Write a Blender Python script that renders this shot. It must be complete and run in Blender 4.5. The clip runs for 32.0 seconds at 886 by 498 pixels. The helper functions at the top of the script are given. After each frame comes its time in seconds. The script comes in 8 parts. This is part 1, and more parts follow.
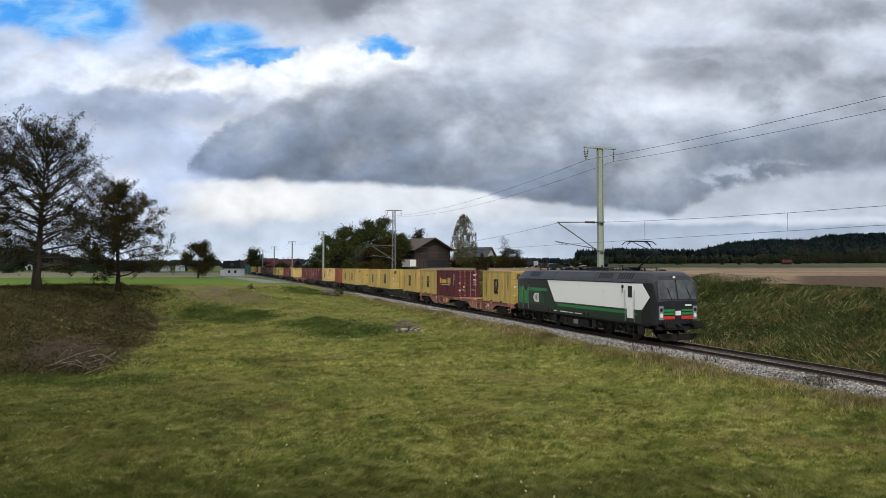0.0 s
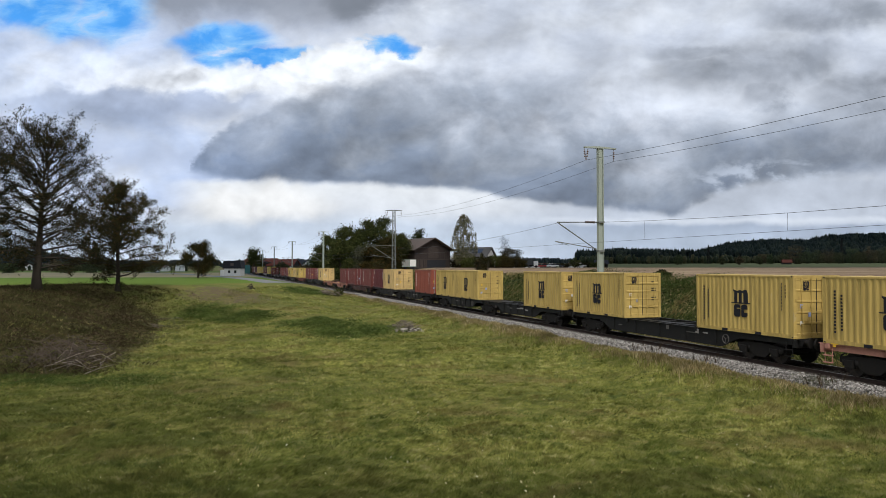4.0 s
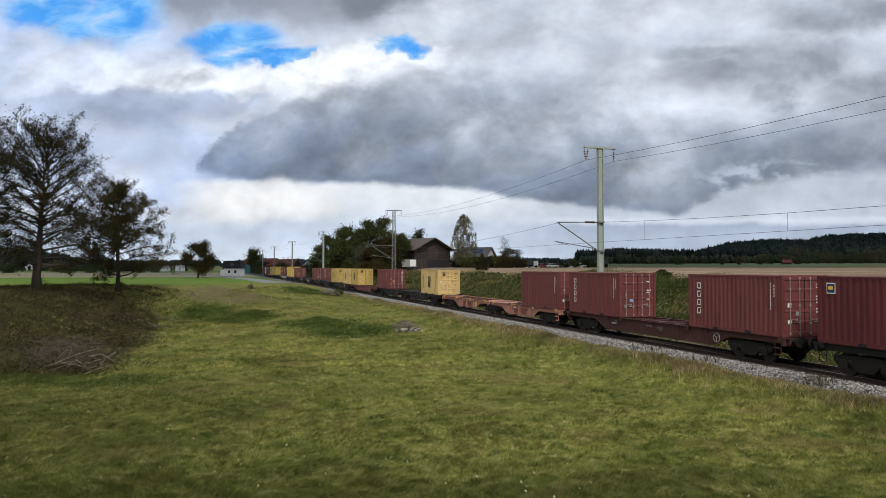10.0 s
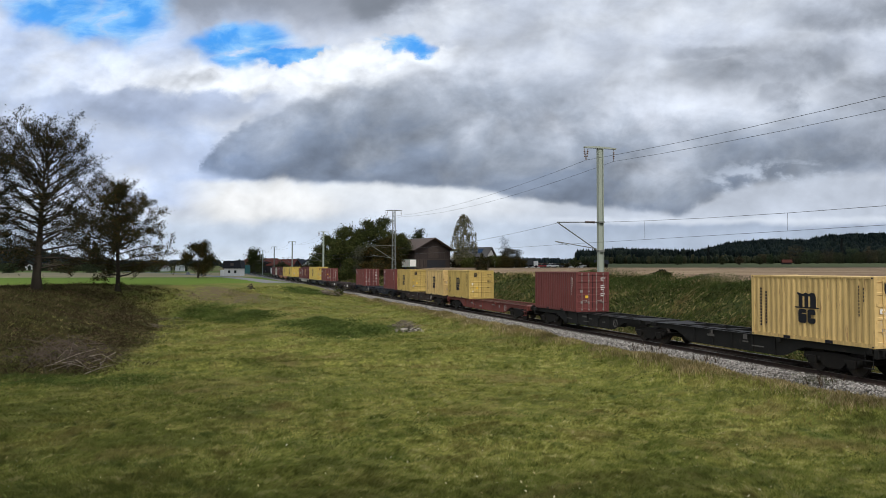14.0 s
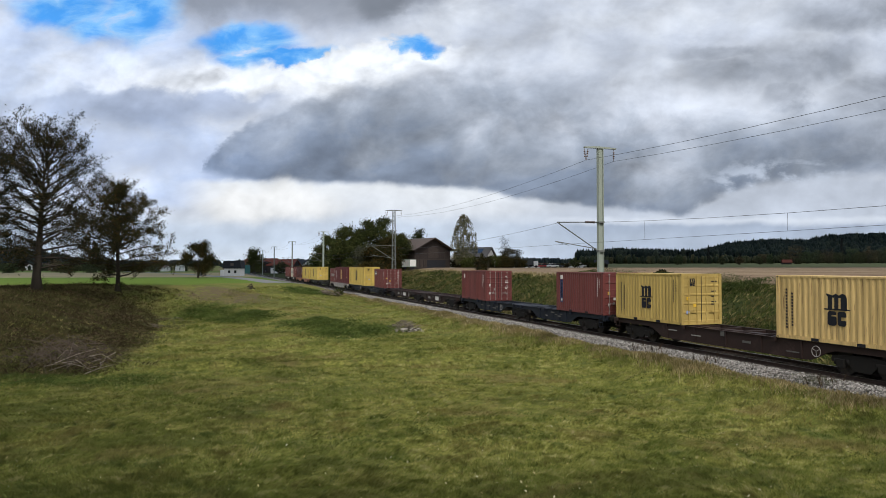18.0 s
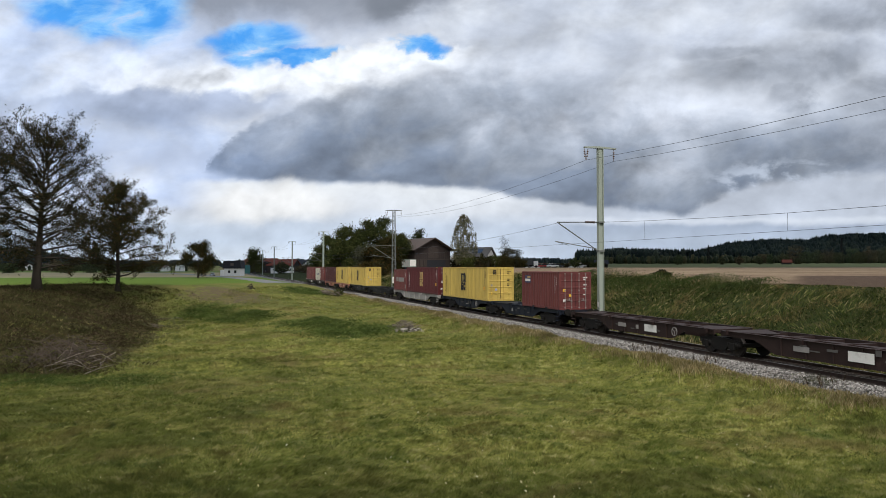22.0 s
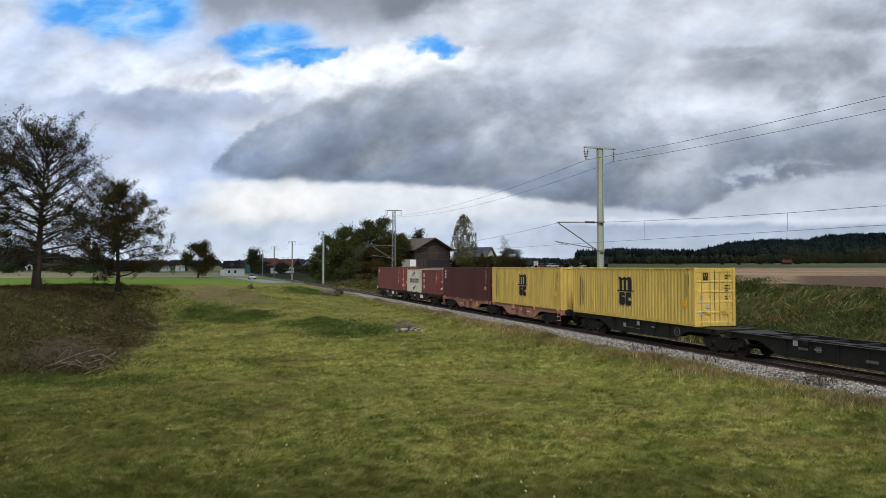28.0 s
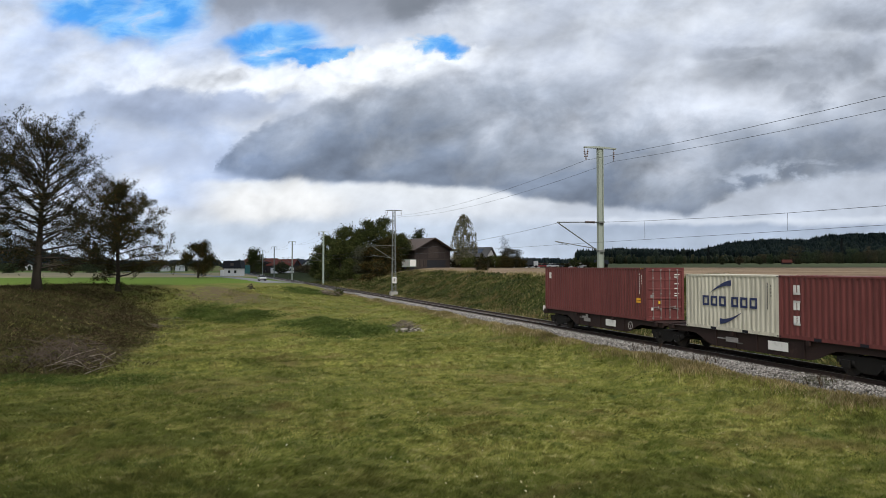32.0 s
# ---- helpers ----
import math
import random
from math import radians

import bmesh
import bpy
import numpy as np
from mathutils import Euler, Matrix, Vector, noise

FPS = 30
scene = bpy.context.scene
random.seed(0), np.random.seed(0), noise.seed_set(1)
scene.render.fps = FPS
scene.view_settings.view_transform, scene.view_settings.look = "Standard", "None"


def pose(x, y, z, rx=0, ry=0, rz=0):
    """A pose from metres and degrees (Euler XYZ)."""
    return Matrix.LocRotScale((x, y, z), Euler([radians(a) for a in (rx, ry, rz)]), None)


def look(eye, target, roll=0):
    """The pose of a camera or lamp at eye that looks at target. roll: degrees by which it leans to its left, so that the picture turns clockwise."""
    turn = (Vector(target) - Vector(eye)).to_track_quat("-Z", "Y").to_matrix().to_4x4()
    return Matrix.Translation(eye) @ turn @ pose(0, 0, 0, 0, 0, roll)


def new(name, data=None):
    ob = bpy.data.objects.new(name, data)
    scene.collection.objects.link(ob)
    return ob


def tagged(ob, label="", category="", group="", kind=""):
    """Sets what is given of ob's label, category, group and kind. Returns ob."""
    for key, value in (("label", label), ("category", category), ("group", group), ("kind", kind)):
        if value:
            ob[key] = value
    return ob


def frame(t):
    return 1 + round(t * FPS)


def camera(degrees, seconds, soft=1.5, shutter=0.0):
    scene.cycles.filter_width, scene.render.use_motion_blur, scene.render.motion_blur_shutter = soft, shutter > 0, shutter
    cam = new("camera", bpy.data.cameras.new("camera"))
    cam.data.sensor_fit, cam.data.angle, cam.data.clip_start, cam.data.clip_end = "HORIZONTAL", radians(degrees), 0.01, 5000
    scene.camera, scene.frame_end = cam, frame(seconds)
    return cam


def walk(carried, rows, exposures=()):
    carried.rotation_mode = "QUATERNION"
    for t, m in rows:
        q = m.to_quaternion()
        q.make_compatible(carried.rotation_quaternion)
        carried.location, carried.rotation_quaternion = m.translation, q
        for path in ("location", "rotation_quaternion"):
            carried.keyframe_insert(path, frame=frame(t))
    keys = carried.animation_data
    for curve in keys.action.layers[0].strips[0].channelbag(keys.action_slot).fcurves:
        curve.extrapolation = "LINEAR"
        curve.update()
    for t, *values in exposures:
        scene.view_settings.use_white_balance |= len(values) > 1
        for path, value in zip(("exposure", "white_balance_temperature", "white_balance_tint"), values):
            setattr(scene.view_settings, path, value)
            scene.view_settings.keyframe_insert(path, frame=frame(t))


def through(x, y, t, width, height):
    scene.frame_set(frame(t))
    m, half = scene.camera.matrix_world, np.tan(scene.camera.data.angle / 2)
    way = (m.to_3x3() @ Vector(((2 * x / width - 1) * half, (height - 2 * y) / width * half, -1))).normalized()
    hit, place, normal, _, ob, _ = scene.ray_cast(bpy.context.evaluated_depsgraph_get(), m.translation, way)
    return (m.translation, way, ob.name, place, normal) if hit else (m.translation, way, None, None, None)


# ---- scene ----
# The world: the railway runs along y at x = TRACK, the rail tops lie at z = 0, and the viewer stands at x = y = 0.
TURN = 18.238
TRACK = 23.77
EYE = 4.112
ct, st = math.cos(radians(TURN)), math.sin(radians(TURN))


def at(right, ahead):
    """Ground place from metres to the right of and ahead along the line of sight."""
    return right * ct + ahead * st, -right * st + ahead * ct


# ---- camera ----
cam = camera(63.97, 32.0, soft=0.7)
STAND = pose(0, 0, EYE, 90 + 1.417, 0, -TURN)
walk(cam, [(0, STAND), (32.0, STAND)])

# ---- world, sun ----
SUN_AZ, SUN_EL = 198.0, 46.0          # from +y towards +x, degrees
world = bpy.data.worlds.new("world")
scene.world = world
world.use_nodes = True
wt = world.node_tree
wt.nodes.clear()
w_out = wt.nodes.new("ShaderNodeOutputWorld")
w_bg = wt.nodes.new("ShaderNodeBackground")
w_cl = wt.nodes.new("ShaderNodeBackground")
w_mix = wt.nodes.new("ShaderNodeMixShader")
w_sky = wt.nodes.new("ShaderNodeTexSky")
w_sky.sky_type, w_sky.sun_disc = "NISHITA", False
w_sky.sun_elevation, w_sky.sun_rotation = radians(SUN_EL), radians(SUN_AZ)
w_bg.inputs["Strength"].default_value = 0.12
w_noise = wt.nodes.new("ShaderNodeTexNoise")
w_noise.inputs["Scale"].default_value = 2.2
w_noise.inputs["Detail"].default_value = 6
w_ramp = wt.nodes.new("ShaderNodeValToRGB")
w_ramp.color_ramp.elements[0].position, w_ramp.color_ramp.elements[0].color = 0.35, (0.46, 0.50, 0.57, 1)
w_ramp.color_ramp.elements[1].position, w_ramp.color_ramp.elements[1].color = 0.65, (1.0, 0.99, 0.97, 1)
w_co = wt.nodes.new("ShaderNodeTexCoord")
wt.links.new(w_co.outputs["Generated"], w_noise.inputs["Vector"])
wt.links.new(w_noise.outputs["Fac"], w_ramp.inputs["Fac"])
wt.links.new(w_ramp.outputs["Color"], w_cl.inputs["Color"])
# an overcast sky is brightest overhead
w_sep = wt.nodes.new("ShaderNodeSeparateXYZ")
w_up = wt.nodes.new("ShaderNodeMapRange")
w_up.inputs["From Min"].default_value, w_up.inputs["From Max"].default_value = 0.0, 0.9
w_up.inputs["To Min"].default_value, w_up.inputs["To Max"].default_value = 0.40, 1.45
wt.links.new(w_co.outputs["Generated"], w_sep.inputs[0])
wt.links.new(w_sep.outputs[2], w_up.inputs["Value"])
wt.links.new(w_up.outputs[0], w_cl.inputs["Strength"])
wt.links.new(w_sky.outputs["Color"], w_bg.inputs["Color"])
wt.links.new(w_bg.outputs[0], w_mix.inputs[1])
wt.links.new(w_cl.outputs[0], w_mix.inputs[2])
w_mix.inputs[0].default_value = 0.85
wt.links.new(w_mix.outputs[0], w_out.inputs["Surface"])

sun_data = bpy.data.lights.new("sun", "SUN")
sun_data.energy, sun_data.angle, sun_data.color = 2.6, radians(16), (1.0, 0.965, 0.91)
sun = new("sun", sun_data)
s_dir = Vector((math.sin(radians(SUN_AZ)) * math.cos(radians(SUN_EL)), math.cos(radians(SUN_AZ)) * math.cos(radians(SUN_EL)), math.sin(radians(SUN_EL))))
sun.matrix_world = look(s_dir * 100, (0, 0, 0))


# ---- materials ----
class Net:
    """Short hand for node trees."""

    def __init__(self, tree):
        self.t = tree

    def node(self, kind, **sockets):
        n = self.t.nodes.new(kind)
        for k, v in sockets.items():
            self.put(n.inputs[k.replace("_", " ")], v)
        return n

    def put(self, sock, v):
        if isinstance(v, bpy.types.NodeSocket):
            self.t.links.new(v, sock)
        elif v is not None:
            sock.default_value = v

    def math(self, op, a, b=None, c=None, clamp=False):
        n = self.t.nodes.new("ShaderNodeMath")
        n.operation, n.use_clamp = op, clamp
        for i, v in enumerate((a, b, c)):
            self.put(n.inputs[i], v)
        return n.outputs[0]

    def noise(self, vec, scale, detail=4, rough=0.55, dist=0.0):
        n = self.t.nodes.new("ShaderNodeTexNoise")
        self.put(n.inputs["Vector"], vec)
        n.inputs["Scale"].default_value = scale
        n.inputs["Detail"].default_value = detail
        n.inputs["Roughness"].default_value = rough
        n.inputs["Distortion"].default_value = dist
        return n.outputs["Fac"]

    def ramp(self, fac, stops):
        n = self.t.nodes.new("ShaderNodeValToRGB")
        el = n.color_ramp.elements
        while len(el) < len(stops):
            el.new(0.5)
        for e, (p, c) in zip(el, stops):
            e.position = p
            e.color = (c, c, c, 1) if isinstance(c, (int, float)) else (*c, 1)
        self.put(n.inputs["Fac"], fac)
        return n.outputs["Color"]

    def mix(self, fac, a, b, blend="MIX"):
        n = self.t.nodes.new("ShaderNodeMix")
        n.data_type, n.blend_type = "RGBA", blend
        self.put(n.inputs[0], fac)
        for i, v in ((6, a), (7, b)):
            self.put(n.inputs[i], (*v, 1) if isinstance(v, tuple) and len(v) == 3 else v)
        return n.outputs[2]

    def step(self, x, lo, hi):
        n = self.t.nodes.new("ShaderNodeMapRange")
        n.interpolation_type = "SMOOTHSTEP"
        self.put(n.inputs["Value"], x)
        n.inputs["From Min"].default_value, n.inputs["From Max"].default_value = lo, hi
        return n.outputs[0]


def shade(name, rough=0.7, metal=0.0):
    m = bpy.data.materials.new(name)
    m.use_nodes = True
    net = Net(m.node_tree)
    bsdf = m.node_tree.nodes["Principled BSDF"]
    bsdf.inputs["Roughness"].default_value, bsdf.inputs["Metallic"].default_value = rough, metal
    co = m.node_tree.nodes.new("ShaderNodeTexCoord")
    return m, net, bsdf, co


def bump(net, bsdf, height, strength=0.3, dist=0.02):
    b = net.t.nodes.new("ShaderNodeBump")
    b.inputs["Strength"].default_value, b.inputs["Distance"].default_value = strength, dist
    net.put(b.inputs["Height"], height)
    net.t.links.new(b.outputs["Normal"], bsdf.inputs["Normal"])


def plain(name, col, rough=0.6, metal=0.0, vary=0.25, scale=3.0, dirt=(0.12, 0.09, 0.07), dirty=0.25, vary_obj=0.0, bmp=0.15):
    """Painted or raw surface with grain, soft stains and dirt."""
    m, net, bsdf, co = shade(name, rough, metal)
    v = co.outputs["Object"]
    big = net.noise(v, scale * 0.35, 5, 0.6)
    fine = net.noise(v, scale * 9, 4, 0.65)
    c = net.mix(net.math("MULTIPLY", big, vary), tuple(col), tuple(x * 0.55 for x in col))
    c = net.mix(net.math("MULTIPLY", net.step(fine, 0.45, 0.8), vary), c, tuple(min(1, x * 1.35) for x in col))
    stain = net.step(net.noise(v, scale * 0.8, 7, 0.7, 0.4), 0.52, 0.75)
    c = net.mix(net.math("MULTIPLY", stain, dirty), c, dirt)
    if vary_obj:
        info = net.t.nodes.new("ShaderNodeObjectInfo")
        c = net.mix(net.math("MULTIPLY", info.outputs["Random"], vary_obj), c, tuple(x * 0.5 for x in col))
    if rough > 0.58 and not metal:
        bsdf.inputs["Specular IOR Level"].default_value = 0.2
    net.put(bsdf.inputs["Base Color"], c)
    net.put(bsdf.inputs["Roughness"], net.math("ADD", rough - 0.08, net.math("MULTIPLY", fine, 0.16)))
    if bmp:
        bump(net, bsdf, fine, bmp, 0.01)
    return m


def container_paint(name, col, fade=0.3, rust=0.35, drips=0.0):
    """Weathered container enamel: bleached patches, rain streaks and rust."""
    m, net, bsdf, co = shade(name, 0.55)
    bsdf.inputs["Specular IOR Level"].default_value = 0.3
    info = net.t.nodes.new("ShaderNodeObjectInfo")
    map_ = net.node("ShaderNodeMapping", Vector=co.outputs["Object"])
    map_.inputs["Scale"].default_value = (1.0, 5.0, 0.5)
    v = co.outputs["Object"]
    off = net.node("ShaderNodeVectorMath")
    off.operation = "ADD"
    net.put(off.inputs[0], map_.outputs[0])
    comb = net.node("ShaderNodeCombineXYZ", X=net.math("MULTIPLY", info.outputs["Random"], 40.0), Y=net.math("MULTIPLY", info.outputs["Random"], 17.0))
    net.put(off.inputs[1], comb.outputs[0])
    streak = net.noise(off.outputs[0], 2.0, 6, 0.7)
    patch = net.noise(off.outputs[0], 0.5, 4, 0.6)
    fine = net.noise(v, 45, 3)
    dark = tuple(x * 0.72 for x in col)
    pale = tuple(min(1, x * 1.1 + 0.04) for x in col)
    c = net.mix(net.step(patch, 0.3, 0.7), dark, tuple(col))
    c = net.mix(net.math("MULTIPLY", net.step(streak, 0.5, 0.75), fade), c, pale)
    c = net.mix(net.math("MULTIPLY", net.step(streak, 0.5, 0.3), 0.3), c, tuple(x * 0.5 for x in col))
    spots = net.step(net.noise(v, 5.0, 8, 0.75), 0.66, 0.75)
    c = net.mix(net.math("MULTIPLY", spots, rust), c, (0.13, 0.055, 0.03))
    if drips:
        runs = net.node("ShaderNodeMapping", Vector=off.outputs[0])
        runs.inputs["Scale"].default_value = (1.0, 1.6, 0.8)
        c = net.mix(net.math("MULTIPLY", net.step(net.noise(runs.outputs[0], 2.6, 5, 0.65), 0.585, 0.67), drips), c, (0.15, 0.075, 0.035))
        c = net.mix(net.math("MULTIPLY", net.step(net.noise(off.outputs[0], 0.9, 5, 0.7), 0.64, 0.70), drips * 0.7), c, (0.42, 0.41, 0.38))
    net.put(bsdf.inputs["Base Color"], c)
    net.put(bsdf.inputs["Roughness"], net.math("ADD", 0.42, net.math("MULTIPLY", fine, 0.25)))
    bump(net, bsdf, net.noise(v, 6, 3), 0.12, 0.03)
    return m


M = {}
M["yellow"] = container_paint("container_yellow", (0.51, 0.366, 0.112), drips=0.25)
M["yellow_pale"] = container_paint("container_yellow_faded", (0.63, 0.445, 0.185), 0.5, 0.5, 0.75)
M["yellow_new"] = container_paint("container_yellow_bright", (0.59, 0.425, 0.105), 0.2, 0.15, 0.12)
M["red"] = container_paint("container_red_brown", (0.155, 0.043, 0.040))
M["brick"] = container_paint("container_rust_red", (0.26, 0.070, 0.045))
M["maroon"] = container_paint("container_maroon", (0.105, 0.020, 0.024), 0.2, 0.2)
M["plum"] = container_paint("container_dark_plum", (0.075, 0.018, 0.020), 0.2, 0.2)
M["cream"] = container_paint("container_cream", (0.60, 0.57, 0.47), 0.3, 0.3)
M["bar"] = plain("galvanised_steel", (0.27, 0.245, 0.23), 0.5, 0.3)
M["black_mark"] = plain("black_paint", (0.013, 0.014, 0.02), 0.6, dirty=0.1)
M["white_mark"] = plain("white_paint", (0.72, 0.71, 0.68), 0.6, dirty=0.2)
M["dim_mark"] = plain("dim_patch", (0.10, 0.095, 0.09), 0.75)
M["grey_mark"] = plain("grey_patch", (0.27, 0.255, 0.245), 0.75)
M["gold_mark"] = plain("golden_paint", (0.72, 0.45, 0.05), 0.6)
M["tan_mark"] = plain("pale_gold_paint", (0.50, 0.34, 0.13), 0.6)
M["navy_mark"] = plain("navy_paint", (0.02, 0.03, 0.10), 0.5)
M["green_mark"] = plain("green_sticker", (0.12, 0.45, 0.28), 0.5)
M["blue_mark"] = plain("blue_sticker", (0.28, 0.34, 0.55), 0.5)
M["orange_mark"] = plain("amber_sticker", (0.75, 0.38, 0.02), 0.5)
M["black_frame"] = plain("wagon_black", (0.012, 0.012, 0.012), 0.6, dirt=(0.045, 0.036, 0.030), dirty=0.45)
M["brown_frame"] = plain("wagon_dark_brown", (0.030, 0.018, 0.016), 0.65, vary=0.5, scale=1.4, dirt=(0.075, 0.046, 0.040), dirty=0.6)
M["umber_frame"] = plain("wagon_red_umber", (0.060, 0.026, 0.022), 0.65, vary=0.5, scale=1.4, dirt=(0.11, 0.056, 0.046), dirty=0.6)
M["redbrown_frame"] = plain("wagon_oxide_red", (0.16, 0.045, 0.038), 0.65, dirty=0.4)
M["salmon_frame"] = plain("wagon_salmon", (0.40, 0.195, 0.15), 0.75, vary=0.5, scale=1.6, dirt=(0.12, 0.05, 0.035), dirty=0.85)
M["rusty_deck"] = plain("rusty_deck", (0.075, 0.036, 0.026), 0.85, vary=0.6, scale=1.8, dirt=(0.03, 0.02, 0.016), dirty=0.8)
M["navy_frame"] = plain("wagon_blue_black", (0.012, 0.016, 0.025), 0.6, dirt=(0.05, 0.045, 0.04), dirty=0.35)
M["grey_frame"] = plain("wagon_pale_grey", (0.34, 0.33, 0.31), 0.65, dirt=(0.10, 0.08, 0.06), dirty=0.55)
M["bogie"] = plain("bogie_grime", (0.011, 0.010, 0.009), 0.8, dirt=(0.032, 0.024, 0.018), dirty=0.5)
M["wheel"] = plain("wheel_steel", (0.022, 0.018, 0.016), 0.6, 0.4, dirty=0.5)
M["rail"] = plain("rail_rust", (0.040, 0.024, 0.018), 0.7, 0.2, dirty=0.4)
M["rail_top"] = plain("rail_polished", (0.35, 0.33, 0.31), 0.3, 0.9)
M["sleeper"] = plain("sleeper_wood", (0.085, 0.072, 0.060), 0.9, vary=0.6, vary_obj=0.4)
M["mast"] = plain("mast_paint", (0.33, 0.37, 0.32), 0.6, vary=0.3, dirt=(0.2, 0.2, 0.16))
M["galv"] = plain("galvanised_mast", (0.18, 0.192, 0.18), 0.6, 0.3)
M["concrete"] = plain("concrete", (0.36, 0.35, 0.32), 0.9, vary=0.5)
M["wire"] = plain("wire", (0.06, 0.065, 0.07), 0.5, 0.5)
M["insulator"] = plain("insulator", (0.13, 0.08, 0.06), 0.3)


# ---- mesh helpers ----
def box(bm, x0, x1, y0, y1, z0, z1):
    v = [bm.verts.new(p) for p in ((x0, y0, z0), (x1, y0, z0), (x1, y1, z0), (x0, y1, z0), (x0, y0, z1), (x1, y0, z1), (x1, y1, z1), (x0, y1, z1))]
    for f in ((3, 2, 1, 0), (4, 5, 6, 7), (0, 1, 5, 4), (1, 2, 6, 5), (2, 3, 7, 6), (3, 0, 4, 7)):
        bm.faces.new([v[i] for i in f])
    return bm


def rod(bm, p, q, r, r2=None, n=8, caps=True):
    p, q = Vector(p), Vector(q)
    d = (q - p).normalized()
    a = d.orthogonal().normalized()
    b = d.cross(a)
    r2 = r if r2 is None else r2
    ring = []
    for c, rad in ((p, r), (q, r2)):
        ring.append([bm.verts.new(c + (a * math.cos(k * math.tau / n) + b * math.sin(k * math.tau / n)) * rad) for k in range(n)])
    for k in range(n):
        f = bm.faces.new((ring[0][k], ring[0][(k + 1) % n], ring[1][(k + 1) % n], ring[1][k]))
        f.smooth = n > 6
    if caps:
        bm.faces.new(ring[0][::-1])
        bm.faces.new(ring[1])
    return bm


def prism(bm, pts, axis, lo, hi):
    """Extrudes a polygon of (u, v) along an axis: 'x' takes (y, z), 'y' takes (x, z), 'z' takes (x, y)."""
    def p(u, v, w):
        return {"x": (w, u, v), "y": (u, w, v), "z": (u, v, w)}[axis]
    a = [bm.verts.new(p(u, v, lo)) for u, v in pts]
    b = [bm.verts.new(p(u, v, hi)) for u, v in pts]
    n = len(pts)
    for i in range(n):
        bm.faces.new((a[i], a[(i + 1) % n], b[(i + 1) % n], b[i]))
    bm.faces.new(a[::-1])
    bm.faces.new(b)
    bmesh.ops.recalc_face_normals(bm, faces=bm.faces[:])
    return bm


def mesh_of(name, bm, material, soft=False):
    me = bpy.data.meshes.new(name)
    if soft:
        for f in bm.faces:
            f.smooth = True
    bm.to_mesh(me)
    bm.free()
    me.materials.append(material)
    return me


def part(name, bm, material, parent, label="", loc=None):
    ob = new(name, bm if isinstance(bm, bpy.types.Mesh) else mesh_of(name, bm, material))
    ob.parent = parent
    if loc:
        ob.location = loc
    if label:
        ob["label"] = label
    return ob


def thing(name, label, category, group="", kind="", m=None):
    ob = tagged(new(name), label, category, group, kind)
    if m is not None:
        ob.matrix_basis = m
    return ob


def cube(x0, x1, y0, y1, z0, z1):
    return box(bmesh.new(), x0, x1, y0, y1, z0, z1)


def numpy_mesh(name, verts, faces, material, smooth=False):
    """Mesh from arrays: faces all with the same number of corners."""
    me = bpy.data.meshes.new(name)
    nf, k = faces.shape
    me.vertices.add(len(verts))
    me.vertices.foreach_set("co", np.asarray(verts, dtype=np.float32).ravel())
    me.loops.add(nf * k)
    me.loops.foreach_set("vertex_index", faces.astype(np.int32).ravel())
    me.polygons.add(nf)
    me.polygons.foreach_set("loop_start", np.arange(0, nf * k, k, dtype=np.int32))
    me.polygons.foreach_set("loop_total", np.full(nf, k, dtype=np.int32))
    if smooth:
        me.polygons.foreach_set("use_smooth", np.ones(nf, dtype=bool))
    me.update(calc_edges=True)
    me.materials.append(material)
    return me
# ---- ground ----
def sst(x, lo, hi):
    t = np.clip((x - lo) / (hi - lo), 0, 1)
    return t * t * (3 - 2 * t)


def wave(x, y, k, seed):
    r = np.random.RandomState(seed)
    out = 0
    for _ in range(6):
        ang, ph, f = r.uniform(0, math.tau), r.uniform(0, math.tau), k * r.uniform(0.6, 1.7)
        out = out + np.sin((x * math.cos(ang) + y * math.sin(ang)) * f + ph)
    return out / 6


# the foot of the grassy bank round the lower lawn, metres right of and ahead of the viewer
FOOT = np.array([(-70, 20), (-30, 30), (-20.5, 33.2), (-17.2, 34), (-18.3, 38), (-21, 48), (-27.5, 69), (-24, 70), (-17, 63), (-6, 55.5), (3, 62), (6, 90), (9, 140)])


def foot_distance(u, v):
    """Signed distance beyond the foot line (positive on the bank)."""
    best = np.full(np.shape(u), 1e9)
    sign = np.ones(np.shape(u))
    for (ax, ay), (bx, by) in zip(FOOT[:-1], FOOT[1:]):
        dx, dy = bx - ax, by - ay
        t = np.clip(((u - ax) * dx + (v - ay) * dy) / (dx * dx + dy * dy), 0, 1)
        d = np.hypot(u - ax - t * dx, v - ay - t * dy)
        near = d < best
        side = dx * (v - ay) - dy * (u - ax)
        sign = np.where(near, np.sign(side), sign)
        best = np.minimum(best, d)
    d = best * sign
    return np.where(u < -18, np.maximum(d, (v - 71.0) * 1.2), d)


